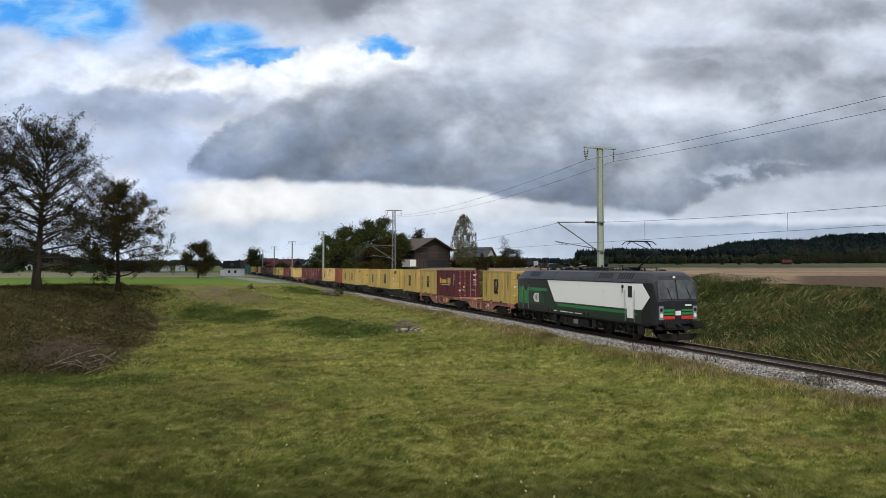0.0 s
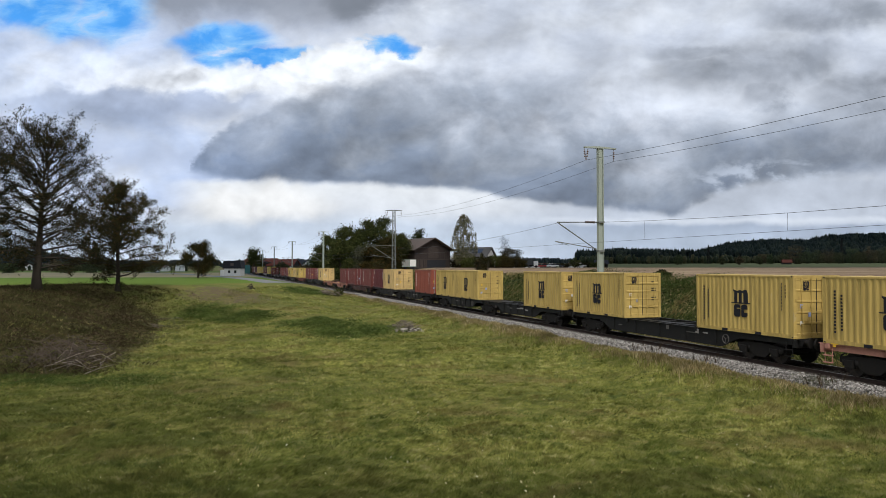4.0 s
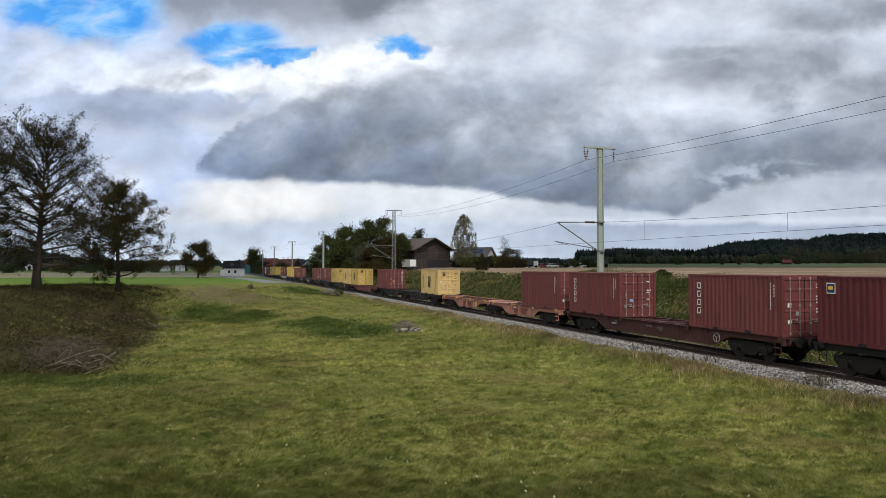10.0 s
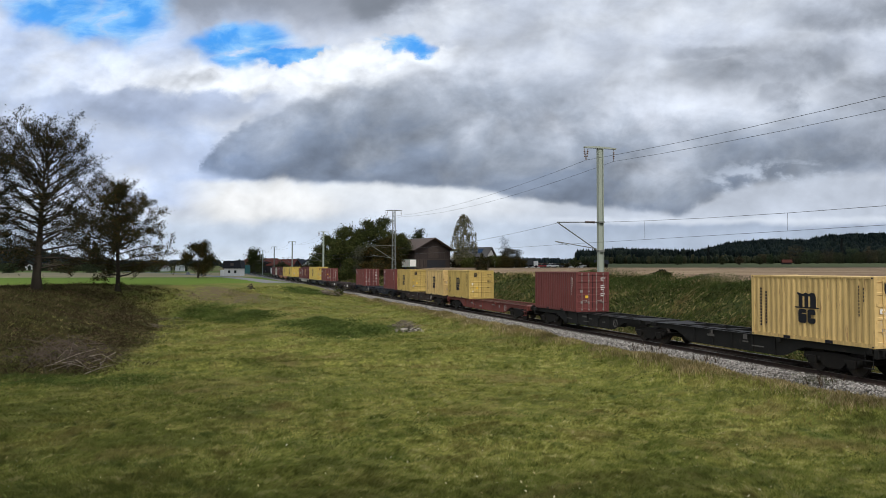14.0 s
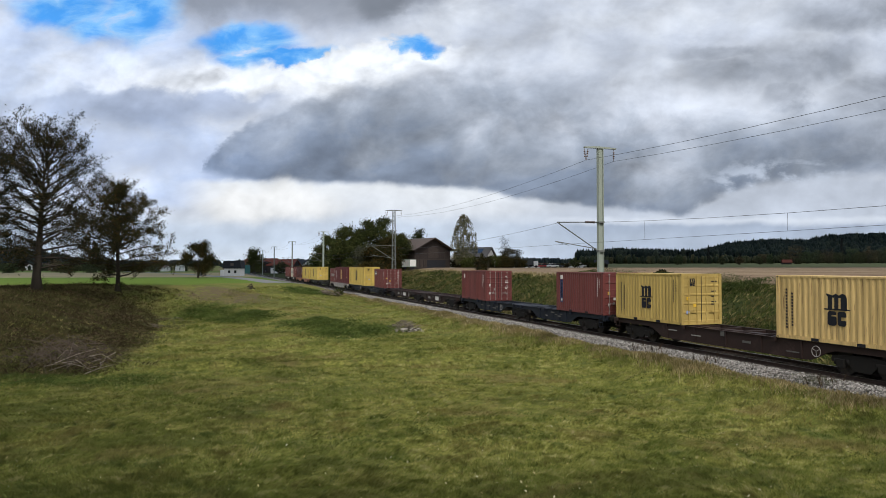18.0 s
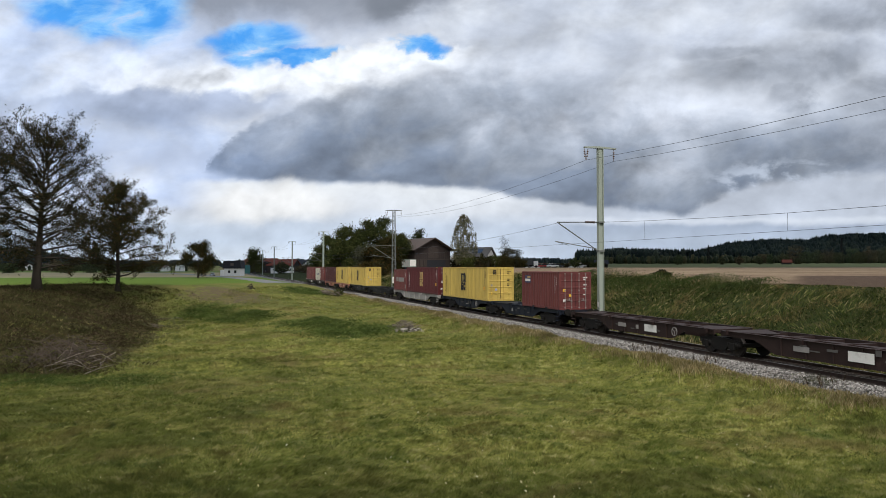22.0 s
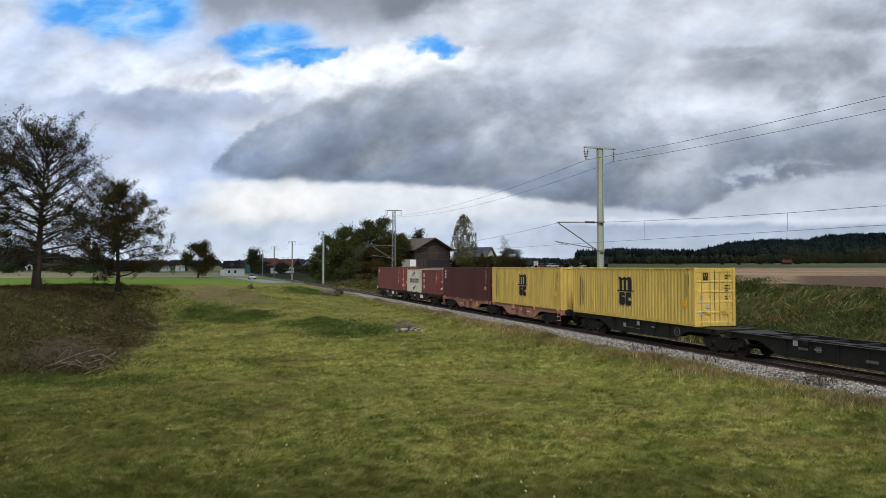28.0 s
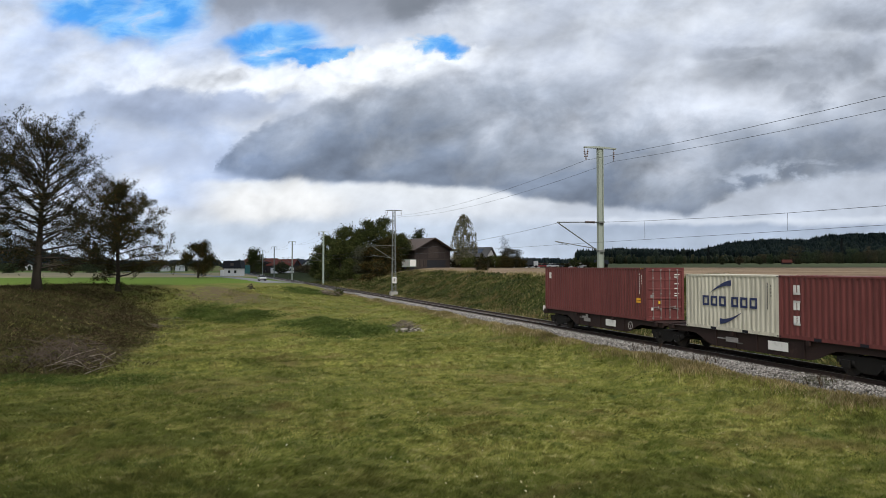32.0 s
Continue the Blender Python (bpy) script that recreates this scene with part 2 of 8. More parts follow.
def height(x, y):
    """Height of the ground at world x, y."""
    x, y = np.asarray(x, dtype=float), np.asarray(y, dtype=float)
    u, v = x * ct - y * st, x * st + y * ct
    r = np.hypot(x, y)
    # this side of the railway: lower lawn, grassy bank, fields
    top = -0.75 + 2.85 * sst(-u, 8, 30) * (1 - 0.62 * sst(v, 75, 170))
    d = foot_distance(u, v)
    low = -1.0 + 0.10 * wave(x, y, 0.22, 3)
    wide = np.where(u < -14, 10.0, 8.0)
    near = low + (top - low) * np.clip(d / wide, 0, 1) ** 0.8
    near = near + 0.10 * wave(x, y, 0.9, 5) * sst(d, -1, 3) * (1 - sst(r, 90, 160))
    near = near + (0.06 * wave(x, y, 2.0, 71) + 0.045 * wave(x, y, 4.5, 72)) * (1 - sst(r, 60, 110))
    near = near * (1 - sst(r, 200, 420)) + (-0.4) * sst(r, 200, 420)
    near = near + sst(r, 500, 1500) * 3.0
    verge = sst(x, 17.6, 21.0)
    near = near * (1 - verge) + (-0.42) * verge
    # beyond the railway: cutting side and field
    shift = 24.0 * sst(y, 120, 225)
    rise = np.clip((x - 27.0 - shift * 0.25) / (10.0 + shift * 1.1), 0, 1)
    rise = rise * rise * (3 - 2 * rise) * 0.6 + rise * 0.4
    crest = np.interp(y, [15, 70, 110], [2.72, 3.05, 3.25]) * (1 - 0.75 * sst(y, 235, 330)) + 0.5 * sst(y, 120, 225) * (1 - sst(y, 235, 330))
    far = -0.5 + (crest + 0.5) * rise
    far = far + (0.12 * wave(x, y, 1.3, 8) + 0.22 * wave(x, y, 0.55, 9)) * sst(x, 27, 30) * (1 - sst(x, 36, 40))
    far = far + 8.0 * sst(r, 330, 1150) * sst(x, 90, 400)
    # wooded hills at the horizon
    k = 784 + 1255.5 * u / np.maximum(v, 1.0)
    ridge = np.interp(k, [-900, -150, 0, 60, 120, 250, 380, 430, 480, 560, 640, 760, 925, 1020, 1040, 1060, 1090, 1150, 1190, 1230, 1290, 1360, 1430, 1445, 1470, 1568, 1900], [26, 30, 22, 14, 6, 2, 3, 5, 6, 5, 2, 0, 0, 0, 1, 5, 9, 7, 3, 3, 21, 27, 26, 31, 35, 39, 40])
    rise_h = ridge * sst(v, 950, 1300) * (v > 1)
    near, far = near + rise_h, far + rise_h
    z = np.where(x < TRACK, near, far)
    bed = 1 - sst(np.abs(x - TRACK), np.where(x < TRACK, 2.2, 2.6), np.where(x < TRACK, 2.75, 3.4))
    z = z * (1 - bed) + (-0.62) * bed
    return z


def ground_sheet():
    az = np.concatenate([np.arange(-40, 40.01, 0.25), np.arange(48, 315, 5.0)])
    az = np.radians(az + TURN)
    ring = np.concatenate([[0.02, 1.5], np.geomspace(4, 12, 8)[:-1], np.geomspace(12, 70, 240)[:-1], np.geomspace(70, 260, 90)[:-1], np.geomspace(260, 4700, 60)])
    X, Y = 0.37 + np.outer(ring, np.sin(az)), -0.61 + np.outer(ring, np.cos(az))
    Z = height(X, Y)
    n, k = X.shape
    verts = np.stack([X, Y, Z], -1).reshape(-1, 3)
    i, j = np.meshgrid(np.arange(n - 1), np.arange(k), indexing="ij")
    a, b = i * k + j, i * k + (j + 1) % k
    faces = np.stack([a, b, b + k, a + k], -1).reshape(-1, 4)
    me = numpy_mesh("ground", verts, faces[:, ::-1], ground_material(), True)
    return tagged(new("ground", me), "mown grass, banks and stubble fields to the horizon", "ground", kind="structure")


def sward_patches(net, v, c):
    """Worn straw, dark lush growth and bluish clover in patches metres across."""
    lush = net.noise(v, 0.30, 5, 0.62, 0.6)
    off = net.node("ShaderNodeVectorMath", Vector=v)
    off.operation = "ADD"
    off.inputs[1].default_value = (31.0, 57.0, 3.0)
    straw = net.noise(off.outputs[0], 0.24, 5, 0.65, 0.8)
    clover = net.noise(off.outputs[0], 0.85, 5, 0.62, 0.5)
    c = net.mix(net.math("MULTIPLY", net.step(straw, 0.50, 0.66), 0.6), c, (0.20, 0.152, 0.066))
    c = net.mix(net.math("MULTIPLY", net.step(lush, 0.52, 0.66), 0.5), c, (0.054, 0.068, 0.018))
    return net.mix(net.math("MULTIPLY", net.step(clover, 0.57, 0.68), 0.55), c, (0.040, 0.070, 0.020))


def ground_material():
    m, net, bsdf, co = shade("ground", 0.95)
    v = co.outputs["Object"]
    sep = net.node("ShaderNodeSeparateXYZ", Vector=v)
    x, y = sep.outputs[0], sep.outputs[1]
    fine, mid, big = net.noise(v, 9, 6, 0.7), net.noise(v, 1.1, 5, 0.65), net.noise(v, 0.09, 4, 0.6)
    u = net.math("SUBTRACT", net.math("MULTIPLY", x, ct), net.math("MULTIPLY", y, st))
    w = net.math("ADD", net.math("MULTIPLY", x, st), net.math("MULTIPLY", y, ct))
    clump = net.noise(v, 3.2, 5, 0.7, 0.6)
    blend = net.math("ADD", net.math("MULTIPLY", fine, 0.5), net.math("MULTIPLY", clump, 0.5))
    grass = net.ramp(blend, [(0.38, (0.046, 0.054, 0.014)), (0.50, (0.152, 0.158, 0.036)), (0.62, (0.30, 0.29, 0.080))])
    dry = net.ramp(blend, [(0.38, (0.055, 0.042, 0.016)), (0.62, (0.25, 0.185, 0.080))])
    grass = net.mix(net.math("MULTIPLY", net.step(mid, 0.42, 0.70), 0.6), grass, dry)
    rich = net.math("ADD", big, net.math("MULTIPLY", net.math("SUBTRACT", mid, 0.5), 0.25))
    grass = net.mix(net.math("MULTIPLY", net.step(rich, 0.44, 0.62), 0.45), grass, (0.055, 0.078, 0.016))
    grass = sward_patches(net, v, grass)
    # darker grass towards the bank, cloud shade partly put into its colour
    lawn_dim = net.math("MULTIPLY", net.step(net.math("ADD", u, net.math("MULTIPLY", mid, 10.0)), 12.0, -10.0), net.step(w, 46, 24))
    grass = net.mix(net.math("MULTIPLY", lawn_dim, 0.46), grass, (0.026, 0.031, 0.008))
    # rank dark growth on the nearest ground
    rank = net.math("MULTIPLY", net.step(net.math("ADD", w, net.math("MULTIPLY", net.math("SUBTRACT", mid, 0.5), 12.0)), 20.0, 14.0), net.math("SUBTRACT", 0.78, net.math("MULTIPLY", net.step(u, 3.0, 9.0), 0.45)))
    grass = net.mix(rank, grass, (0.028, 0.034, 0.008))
    # the upper meadow is duller, with greener and browner swathes
    upper = net.step(w, 40, 58)
    swath = net.noise(v, 0.16, 5, 0.65, 0.4)
    grass = net.mix(net.math("MULTIPLY", upper, 0.5), grass, net.ramp(swath, [(0.36, (0.060, 0.088, 0.024)), (0.50, (0.125, 0.132, 0.038)), (0.64, (0.17, 0.140, 0.055))]))
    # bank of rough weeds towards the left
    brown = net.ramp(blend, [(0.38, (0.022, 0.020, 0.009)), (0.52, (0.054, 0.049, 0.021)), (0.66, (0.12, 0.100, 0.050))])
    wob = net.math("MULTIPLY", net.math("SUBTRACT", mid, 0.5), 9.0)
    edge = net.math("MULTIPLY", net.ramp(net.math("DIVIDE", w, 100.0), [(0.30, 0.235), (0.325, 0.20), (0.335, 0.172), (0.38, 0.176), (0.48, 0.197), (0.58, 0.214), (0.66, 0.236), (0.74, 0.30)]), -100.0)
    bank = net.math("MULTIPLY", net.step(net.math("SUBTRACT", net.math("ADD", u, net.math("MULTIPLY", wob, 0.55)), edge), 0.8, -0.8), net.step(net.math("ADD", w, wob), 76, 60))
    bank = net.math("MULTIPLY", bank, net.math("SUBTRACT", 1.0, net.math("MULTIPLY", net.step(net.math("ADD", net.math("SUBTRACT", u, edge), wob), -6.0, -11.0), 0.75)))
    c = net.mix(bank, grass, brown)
    # bare earth beside the field path
    bare = net.math("MULTIPLY", net.step(net.math("ABSOLUTE", net.math("ADD", net.math("ADD", u, 23.0), wob)), 5.5, 3.0), net.step(net.math("ABSOLUTE", net.math("SUBTRACT", net.math("ADD", w, net.math("MULTIPLY", wob, 0.6)), 77.5)), 4.5, 2.5))
    c = net.mix(net.math("MULTIPLY", bare, net.step(clump, 0.36, 0.58)), c, net.ramp(blend, [(0.38, (0.045, 0.034, 0.024)), (0.62, (0.14, 0.105, 0.075))]))
    # fields beyond the bank on the left
    meadow = net.mix(mid, (0.085, 0.135, 0.022), (0.12, 0.175, 0.032))
    stub = net.ramp(net.math("ADD", net.math("MULTIPLY", net.noise(v, 0.5, 6, 0.75), 0.6), net.math("MULTIPLY", net.noise(v, 0.05, 3), 0.4)), [(0.38, (0.115, 0.080, 0.055)), (0.50, (0.205, 0.150, 0.100)), (0.62, (0.30, 0.23, 0.155))])
    left = net.step(net.math("ADD", u, net.math("MULTIPLY", wob, 0.5)), -27, -31)
    f1 = net.math("MULTIPLY", left, net.step(net.math("ADD", w, net.math("MULTIPLY", wob, 0.4)), 78, 81))
    c = net.mix(f1, c, meadow)
    c = net.mix(net.math("MULTIPLY", left, net.step(w, 260, 268)), c, net.mix(net.noise(v, 0.02, 4), (0.24, 0.20, 0.10), (0.42, 0.35, 0.20)))
    c = net.mix(net.step(w, 520, 540), c, meadow)
    c = net.mix(net.math("MULTIPLY", net.step(w, 620, 650), net.step(big, 0.4, 0.6)), c, stub)
    # rough cutting side and stubble field beyond the railway
    weeds = net.ramp(blend, [(0.38, (0.012, 0.018, 0.006)), (0.55, (0.034, 0.046, 0.014)), (0.80, (0.10, 0.095, 0.036))])
    weeds = net.mix(net.math("MULTIPLY", net.step(mid, 0.5, 0.75), 0.6), weeds, (0.12, 0.088, 0.042))
    c = net.mix(net.step(x, 25.5, 26.5), c, weeds)
    xw = net.math("ADD", x, net.math("MULTIPLY", net.math("SUBTRACT", mid, 0.5), 2.0))
    field = net.math("MULTIPLY", net.step(xw, 37.4, 38.4), net.step(y, 235, 225))
    c = net.mix(field, c, stub)
    soil = net.ramp(blend, [(0.36, (0.045, 0.031, 0.022)), (0.52, (0.085, 0.060, 0.044)), (0.66, (0.15, 0.112, 0.082))])
    c = net.mix(net.math("MULTIPLY", net.step(xw, 37.4, 38.4), net.math("MULTIPLY", net.step(net.math("SUBTRACT", xw, y), -2.0, 1.0), net.step(net.math("ADD", w, net.math("MULTIPLY", wob, 0.4)), 87, 83))), c, soil)
    far = net.step(w, 420, 440)
    c = net.mix(net.math("MULTIPLY", far, net.step(x, 60, 90)), c, net.mix(big, (0.12, 0.15, 0.065), (0.20, 0.20, 0.10)))
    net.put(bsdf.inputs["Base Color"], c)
    bsdf.inputs["Specular IOR Level"].default_value = 0.03
    bump(net, bsdf, net.math("ADD", fine, net.math("MULTIPLY", mid, 2.0)), 0.9, 0.08)
    return m


ground_sheet()


# ---- railway ----
def ballast_material():
    m, net, bsdf, co = shade("ballast", 0.9)
    v = co.outputs["Object"]
    vor = net.node("ShaderNodeTexVoronoi", Vector=v)
    vor.inputs["Scale"].default_value = 24
    c = net.ramp(vor.outputs["Color"], [(0.15, (0.025, 0.022, 0.020)), (0.5, (0.120, 0.110, 0.100)), (0.85, (0.31, 0.29, 0.265))])
    c = net.mix(net.math("MULTIPLY", net.step(net.noise(v, 0.8, 4), 0.45, 0.7), 0.5), c, (0.10, 0.074, 0.052))
    net.put(bsdf.inputs["Base Color"], c)
    bump(net, bsdf, vor.outputs["Distance"], 0.9, 0.05)
    return m


M["ballast"] = ballast_material()


def railway():
    # ballast bed, an uneven ridge
    ys = np.concatenate([np.arange(-60, 120, 0.5), np.arange(120, 700, 4.0)])
    prof = np.array([(-2.6, -0.68), (-2.42, -0.52), (-2.15, -0.37), (-1.75, -0.21), (-1.3, -0.185), (0, -0.20), (1.3, -0.185), (1.8, -0.21), (2.5, -0.40), (3.1, -0.70)])
    rng = np.random.RandomState(4)
    X = np.tile(prof[:, 0], (len(ys), 1)) + rng.normal(0, 0.04, (len(ys), len(prof)))
    Z = np.tile(prof[:, 1], (len(ys), 1)) + rng.normal(0, 0.018, (len(ys), len(prof)))
    V = np.stack([X + TRACK, np.repeat(ys[:, None], len(prof), 1), Z], -1).reshape(-1, 3)
    k = len(prof)
    i, j = np.meshgrid(np.arange(len(ys) - 1), np.arange(k - 1), indexing="ij")
    a = i * k + j
    F = np.stack([a, a + 1, a + 1 + k, a + k], -1).reshape(-1, 4)
    bed = tagged(new("ballast_bed", numpy_mesh("ballast_bed", V, F, M["ballast"])), "grey crushed-stone ballast under the single track", "ballast", kind="structure")
    # loose stones on the near shoulder
    n = 64000
    yy = 4 + 110 * rng.uniform(0, 1, n) ** 1.5
    xx = np.where(rng.uniform(0, 1, n) < 0.65, rng.uniform(-2.5, -0.95, n), rng.uniform(-0.95, 2.5, n))
    zz = np.interp(xx, prof[:, 0], prof[:, 1])
    size = rng.uniform(0.026, 0.062, n)
    octa = np.array([(1, 0, 0), (-1, 0, 0), (0, 1, 0), (0, -1, 0), (0, 0, 0.8), (0, 0, -0.8)])
    tri = np.array([(0, 2, 4), (2, 1, 4), (1, 3, 4), (3, 0, 4), (2, 0, 5), (1, 2, 5), (3, 1, 5), (0, 3, 5)])
    jit = octa[None] * rng.uniform(0.6, 1.2, (n, 6, 3)) * size[:, None, None]
    ang = rng.uniform(0, math.tau, n)
    ca, sa = np.cos(ang)[:, None], np.sin(ang)[:, None]
    jit = np.stack([jit[..., 0] * ca - jit[..., 1] * sa, jit[..., 0] * sa + jit[..., 1] * ca, jit[..., 2]], -1)
    P = (np.stack([xx + TRACK, yy, zz + size * 0.4], -1)[:, None] + jit).reshape(-1, 3)
    F = (tri[None] + (np.arange(n) * 6)[:, None, None]).reshape(-1, 3)
    inner = np.repeat(np.abs(xx + 0.1) < 1.0, 8)
    for pick, mat, label in ((~inner, "stones", "loose pale grey ballast stones"), (inner, "oily_stones", "oil-darkened ballast stones between the rails")):
        used, at_ = np.unique(F[pick], return_inverse=True)
        st_ob = new("stones", numpy_mesh("stones", P[used], at_.reshape(-1, 3), M[mat]))
        tagged(st_ob, label, kind="stuff")
        st_ob.parent = bed
    track = thing("railway_track", "single railway track with rusty rails on dark sleepers", "railway track", kind="structure")
    for side, name in ((-1, "rail"), (1, "rail")):
        x = TRACK + side * 0.7525
        bm = bmesh.new()
        prism(bm, [(x - 0.07, -0.172), (x + 0.07, -0.172), (x + 0.07, -0.155), (x + 0.012, -0.13), (x + 0.012, -0.045), (x + 0.036, -0.032), (x + 0.036, -0.003), (x - 0.036, -0.003), (x - 0.036, -0.032), (x - 0.012, -0.045), (x - 0.012, -0.13), (x - 0.07, -0.155)], "y", -60, 700)
        rail = part("rail", bm, M["rail"], track)
        part("rail_head", cube(x - 0.03, x + 0.03, -60, 700, -0.003, 0.001), M["rail_top"], rail, "bright worn running surface")
    sl = mesh_of("sleeper", cube(-1.3, 1.3, -0.13, 0.13, -0.33, -0.165), M["sleeper"])
    y = 3.0
    count = 0
    rest = []
    while y < 420:
        if count < 290:
            ob = new("sleeper", sl)
            ob.parent, ob.location = track, (TRACK, y, 0)
        else:
            rest.append(y)
        count += 1
        y += 0.63
    bm = bmesh.new()
    for y in rest:
        box(bm, TRACK - 1.3, TRACK + 1.3, y - 0.13, y + 0.13, -0.33, -0.165)
    tagged(part("sleepers", bm, M["sleeper"], track), kind="stuff")


def stone_material(name, stops):
    m, net, bsdf, co = shade(name, 0.9)
    geo = net.t.nodes.new("ShaderNodeNewGeometry")
    net.put(bsdf.inputs["Base Color"], net.ramp(geo.outputs["Random Per Island"], stops))
    return m


M["stones"] = stone_material("loose_stone", [(0.0, (0.040, 0.037, 0.033)), (0.35, (0.155, 0.146, 0.134)), (0.75, (0.285, 0.268, 0.246)), (1.0, (0.44, 0.415, 0.385))])
M["oily_stones"] = stone_material("oily_stone", [(0.0, (0.025, 0.020, 0.017)), (0.5, (0.075, 0.062, 0.052)), (1.0, (0.15, 0.130, 0.112))])
railway()
# ---- drifting clouds: a wide deck that bends down to the horizon ----
def cloud_material():
    m = bpy.data.materials.new("clouds")
    m.use_nodes = True
    m.node_tree.nodes.clear()
    net = Net(m.node_tree)
    co = m.node_tree.nodes.new("ShaderNodeTexCoord")
    sep = net.node("ShaderNodeSeparateXYZ", Vector=co.outputs["Object"])
    # slopes right and up of each place on the deck
    mx = net.math("ADD", 784.0, net.math("MULTIPLY", net.math("DIVIDE", sep.outputs[0], sep.outputs[1]), 1255.5))
    my = net.math("SUBTRACT", 472.0, net.math("MULTIPLY", net.math("DIVIDE", sep.outputs[2], sep.outputs[1]), 1255.5))

    def place(dx, dy, flat=1.35):
        return net.node("ShaderNodeCombineXYZ", X=net.math("MULTIPLY", net.math("ADD", mx, dx), 0.001), Y=net.math("MULTIPLY", net.math("ADD", my, dy), 0.001 * flat)).outputs[0]

    p0 = place(0, 0)
    broad = net.noise(p0, 2.7, 5, 0.5, 0.2)
    broad_b = net.noise(place(700, 900), 3.4, 5, 0.5, 0.2)
    mid = net.noise(p0, 7.5, 8, 0.56, 0.25)
    mid_soft = net.noise(p0, 7.5, 5, 0.5, 0.25)
    mid_up = net.noise(place(-14, -24), 7.5, 5, 0.5, 0.25)
    mid_b = net.noise(place(300, 1700), 9.5, 8, 0.58, 0.3)
    small = net.noise(p0, 24.0, 5, 0.5, 0.2)
    small_up = net.noise(place(-5, -9), 24.0, 5, 0.5, 0.2)
    wisp = net.noise(place(90, 40, 2.2), 10.0, 7, 0.58, 0.4)

    def puffs(dx, dy, scale):
        q = net.node("ShaderNodeCombineXYZ", X=net.math("ADD", net.math("MULTIPLY", net.math("ADD", mx, dx), 0.001), net.math("MULTIPLY", mid_b, 0.10)), Y=net.math("ADD", net.math("MULTIPLY", net.math("ADD", my, dy), 0.0014), net.math("MULTIPLY", mid, 0.10))).outputs[0]
        v = net.node("ShaderNodeTexVoronoi", Vector=q)
        v.feature = "SMOOTH_F1"
        v.inputs["Scale"].default_value = scale
        v.inputs["Smoothness"].default_value = 0.35
        v.inputs["Detail"].default_value = 2.0
        v.inputs["Roughness"].default_value = 0.55
        return v.outputs["Distance"]
    puff, puff_up = puffs(0, 0, 15.0), puffs(-7, -11, 15.0)

    def off(n, k, centre=0.5):
        return net.math("MULTIPLY", net.math("SUBTRACT", n, centre), k)

    def total(*parts):
        out = parts[0]
        for x in parts[1:]:
            out = net.math("ADD", out, x)
        return out
    X = total(mx, off(broad_b, 110), off(mid_b, 90), off(small, 16))
    Xs = total(mx, off(mid_b, 130), off(broad_b, 130), off(small, 22))
    Y = total(my, off(broad, 40), off(mid, 62), off(small, 20))
    Yp = total(my, off(mid, 46), off(small, 22), off(puff, 26, 0.4))
    # lit tops and shaded undersides of the billows
    relief = net.math("ADD", net.math("SUBTRACT", mid_up, mid_soft), net.math("MULTIPLY", net.math("SUBTRACT", small_up, small), 0.25))
    knob = net.math("SUBTRACT", puff, puff_up)

    def along_x(stops, scale=500.0, coord=None):
        """A height or width looked up along the sky from left to right."""
        r = net.ramp(net.math("DIVIDE", Xs if coord is None else coord, 1700.0), [(x / 1700.0, y / scale) for x, y in stops])
        return net.math("MULTIPLY", r, scale)

    def fade(d, soft):
        """0 to 1 as d passes zero, over a width that may change."""
        return net.step(net.math("DIVIDE", d, soft), -0.5, 0.5)

    def blob(cx, cy, rx, ry, edge=0.5):
        dx = net.math("DIVIDE", net.math("SUBTRACT", X, cx), rx)
        dy = net.math("DIVIDE", net.math("SUBTRACT", Y, cy), ry)
        d = net.math("SQRT", net.math("ADD", net.math("MULTIPLY", dx, dx), net.math("MULTIPLY", dy, dy)))
        return net.step(d, 1.0 + edge * 0.5, 1.0 - edge * 0.5)

    def union(*b):
        out = b[0]
        for x in b[1:]:
            out = net.math("MAXIMUM", out, x)
        return out

    def scaled(c, amount):
        g = net.node("ShaderNodeCombineXYZ", X=amount, Y=amount, Z=amount).outputs[0]
        return net.mix(1.0, c, g, "MULTIPLY")

    def lit(c, k, kk=0.0):
        f = net.math("ADD", 1.0, net.math("MULTIPLY", relief, k))
        if kk:
            f = net.math("ADD", f, net.math("MULTIPLY", knob, kk))
        return scaled(c, f)

    # pale broken cloud everywhere, bluer towards the left
    tex = total(net.math("MULTIPLY", broad, 0.45), net.math("MULTIPLY", mid, 0.35), net.math("MULTIPLY", wisp, 0.2))
    cold = net.ramp(tex, [(0.36, (0.47, 0.55, 0.74)), (0.46, (0.60, 0.68, 0.85)), (0.55, (0.76, 0.81, 0.92)), (0.66, (0.93, 0.94, 0.98))])
    grey = net.ramp(tex, [(0.36, (0.44, 0.47, 0.53)), (0.45, (0.58, 0.61, 0.68)), (0.53, (0.71, 0.735, 0.79)), (0.64, (0.86, 0.87, 0.91))])
    c = net.mix(net.step(mx, 420, 760), cold, grey)
    c = lit(c, 1.1)
    # thin grey sheet along the upper edge of the view
    sheet = net.math("SUBTRACT", along_x([(0, 0), (60, 10), (240, 66), (300, 84), (310, 94), (360, 78), (450, 82), (490, 110), (580, 104), (640, 86), (700, 56), (800, 10), (900, 0)]), 46.0)
    under = fade(net.math("SUBTRACT", sheet, Y), 80.0)
    sheet_c = net.ramp(net.math("ADD", net.math("DIVIDE", my, 110.0), off(mid, 0.9)), [(0.0, (0.27, 0.29, 0.335)), (0.45, (0.42, 0.44, 0.50)), (1.0, (0.66, 0.69, 0.76))])
    c = net.mix(net.math("MULTIPLY", under, 0.9), c, sheet_c)
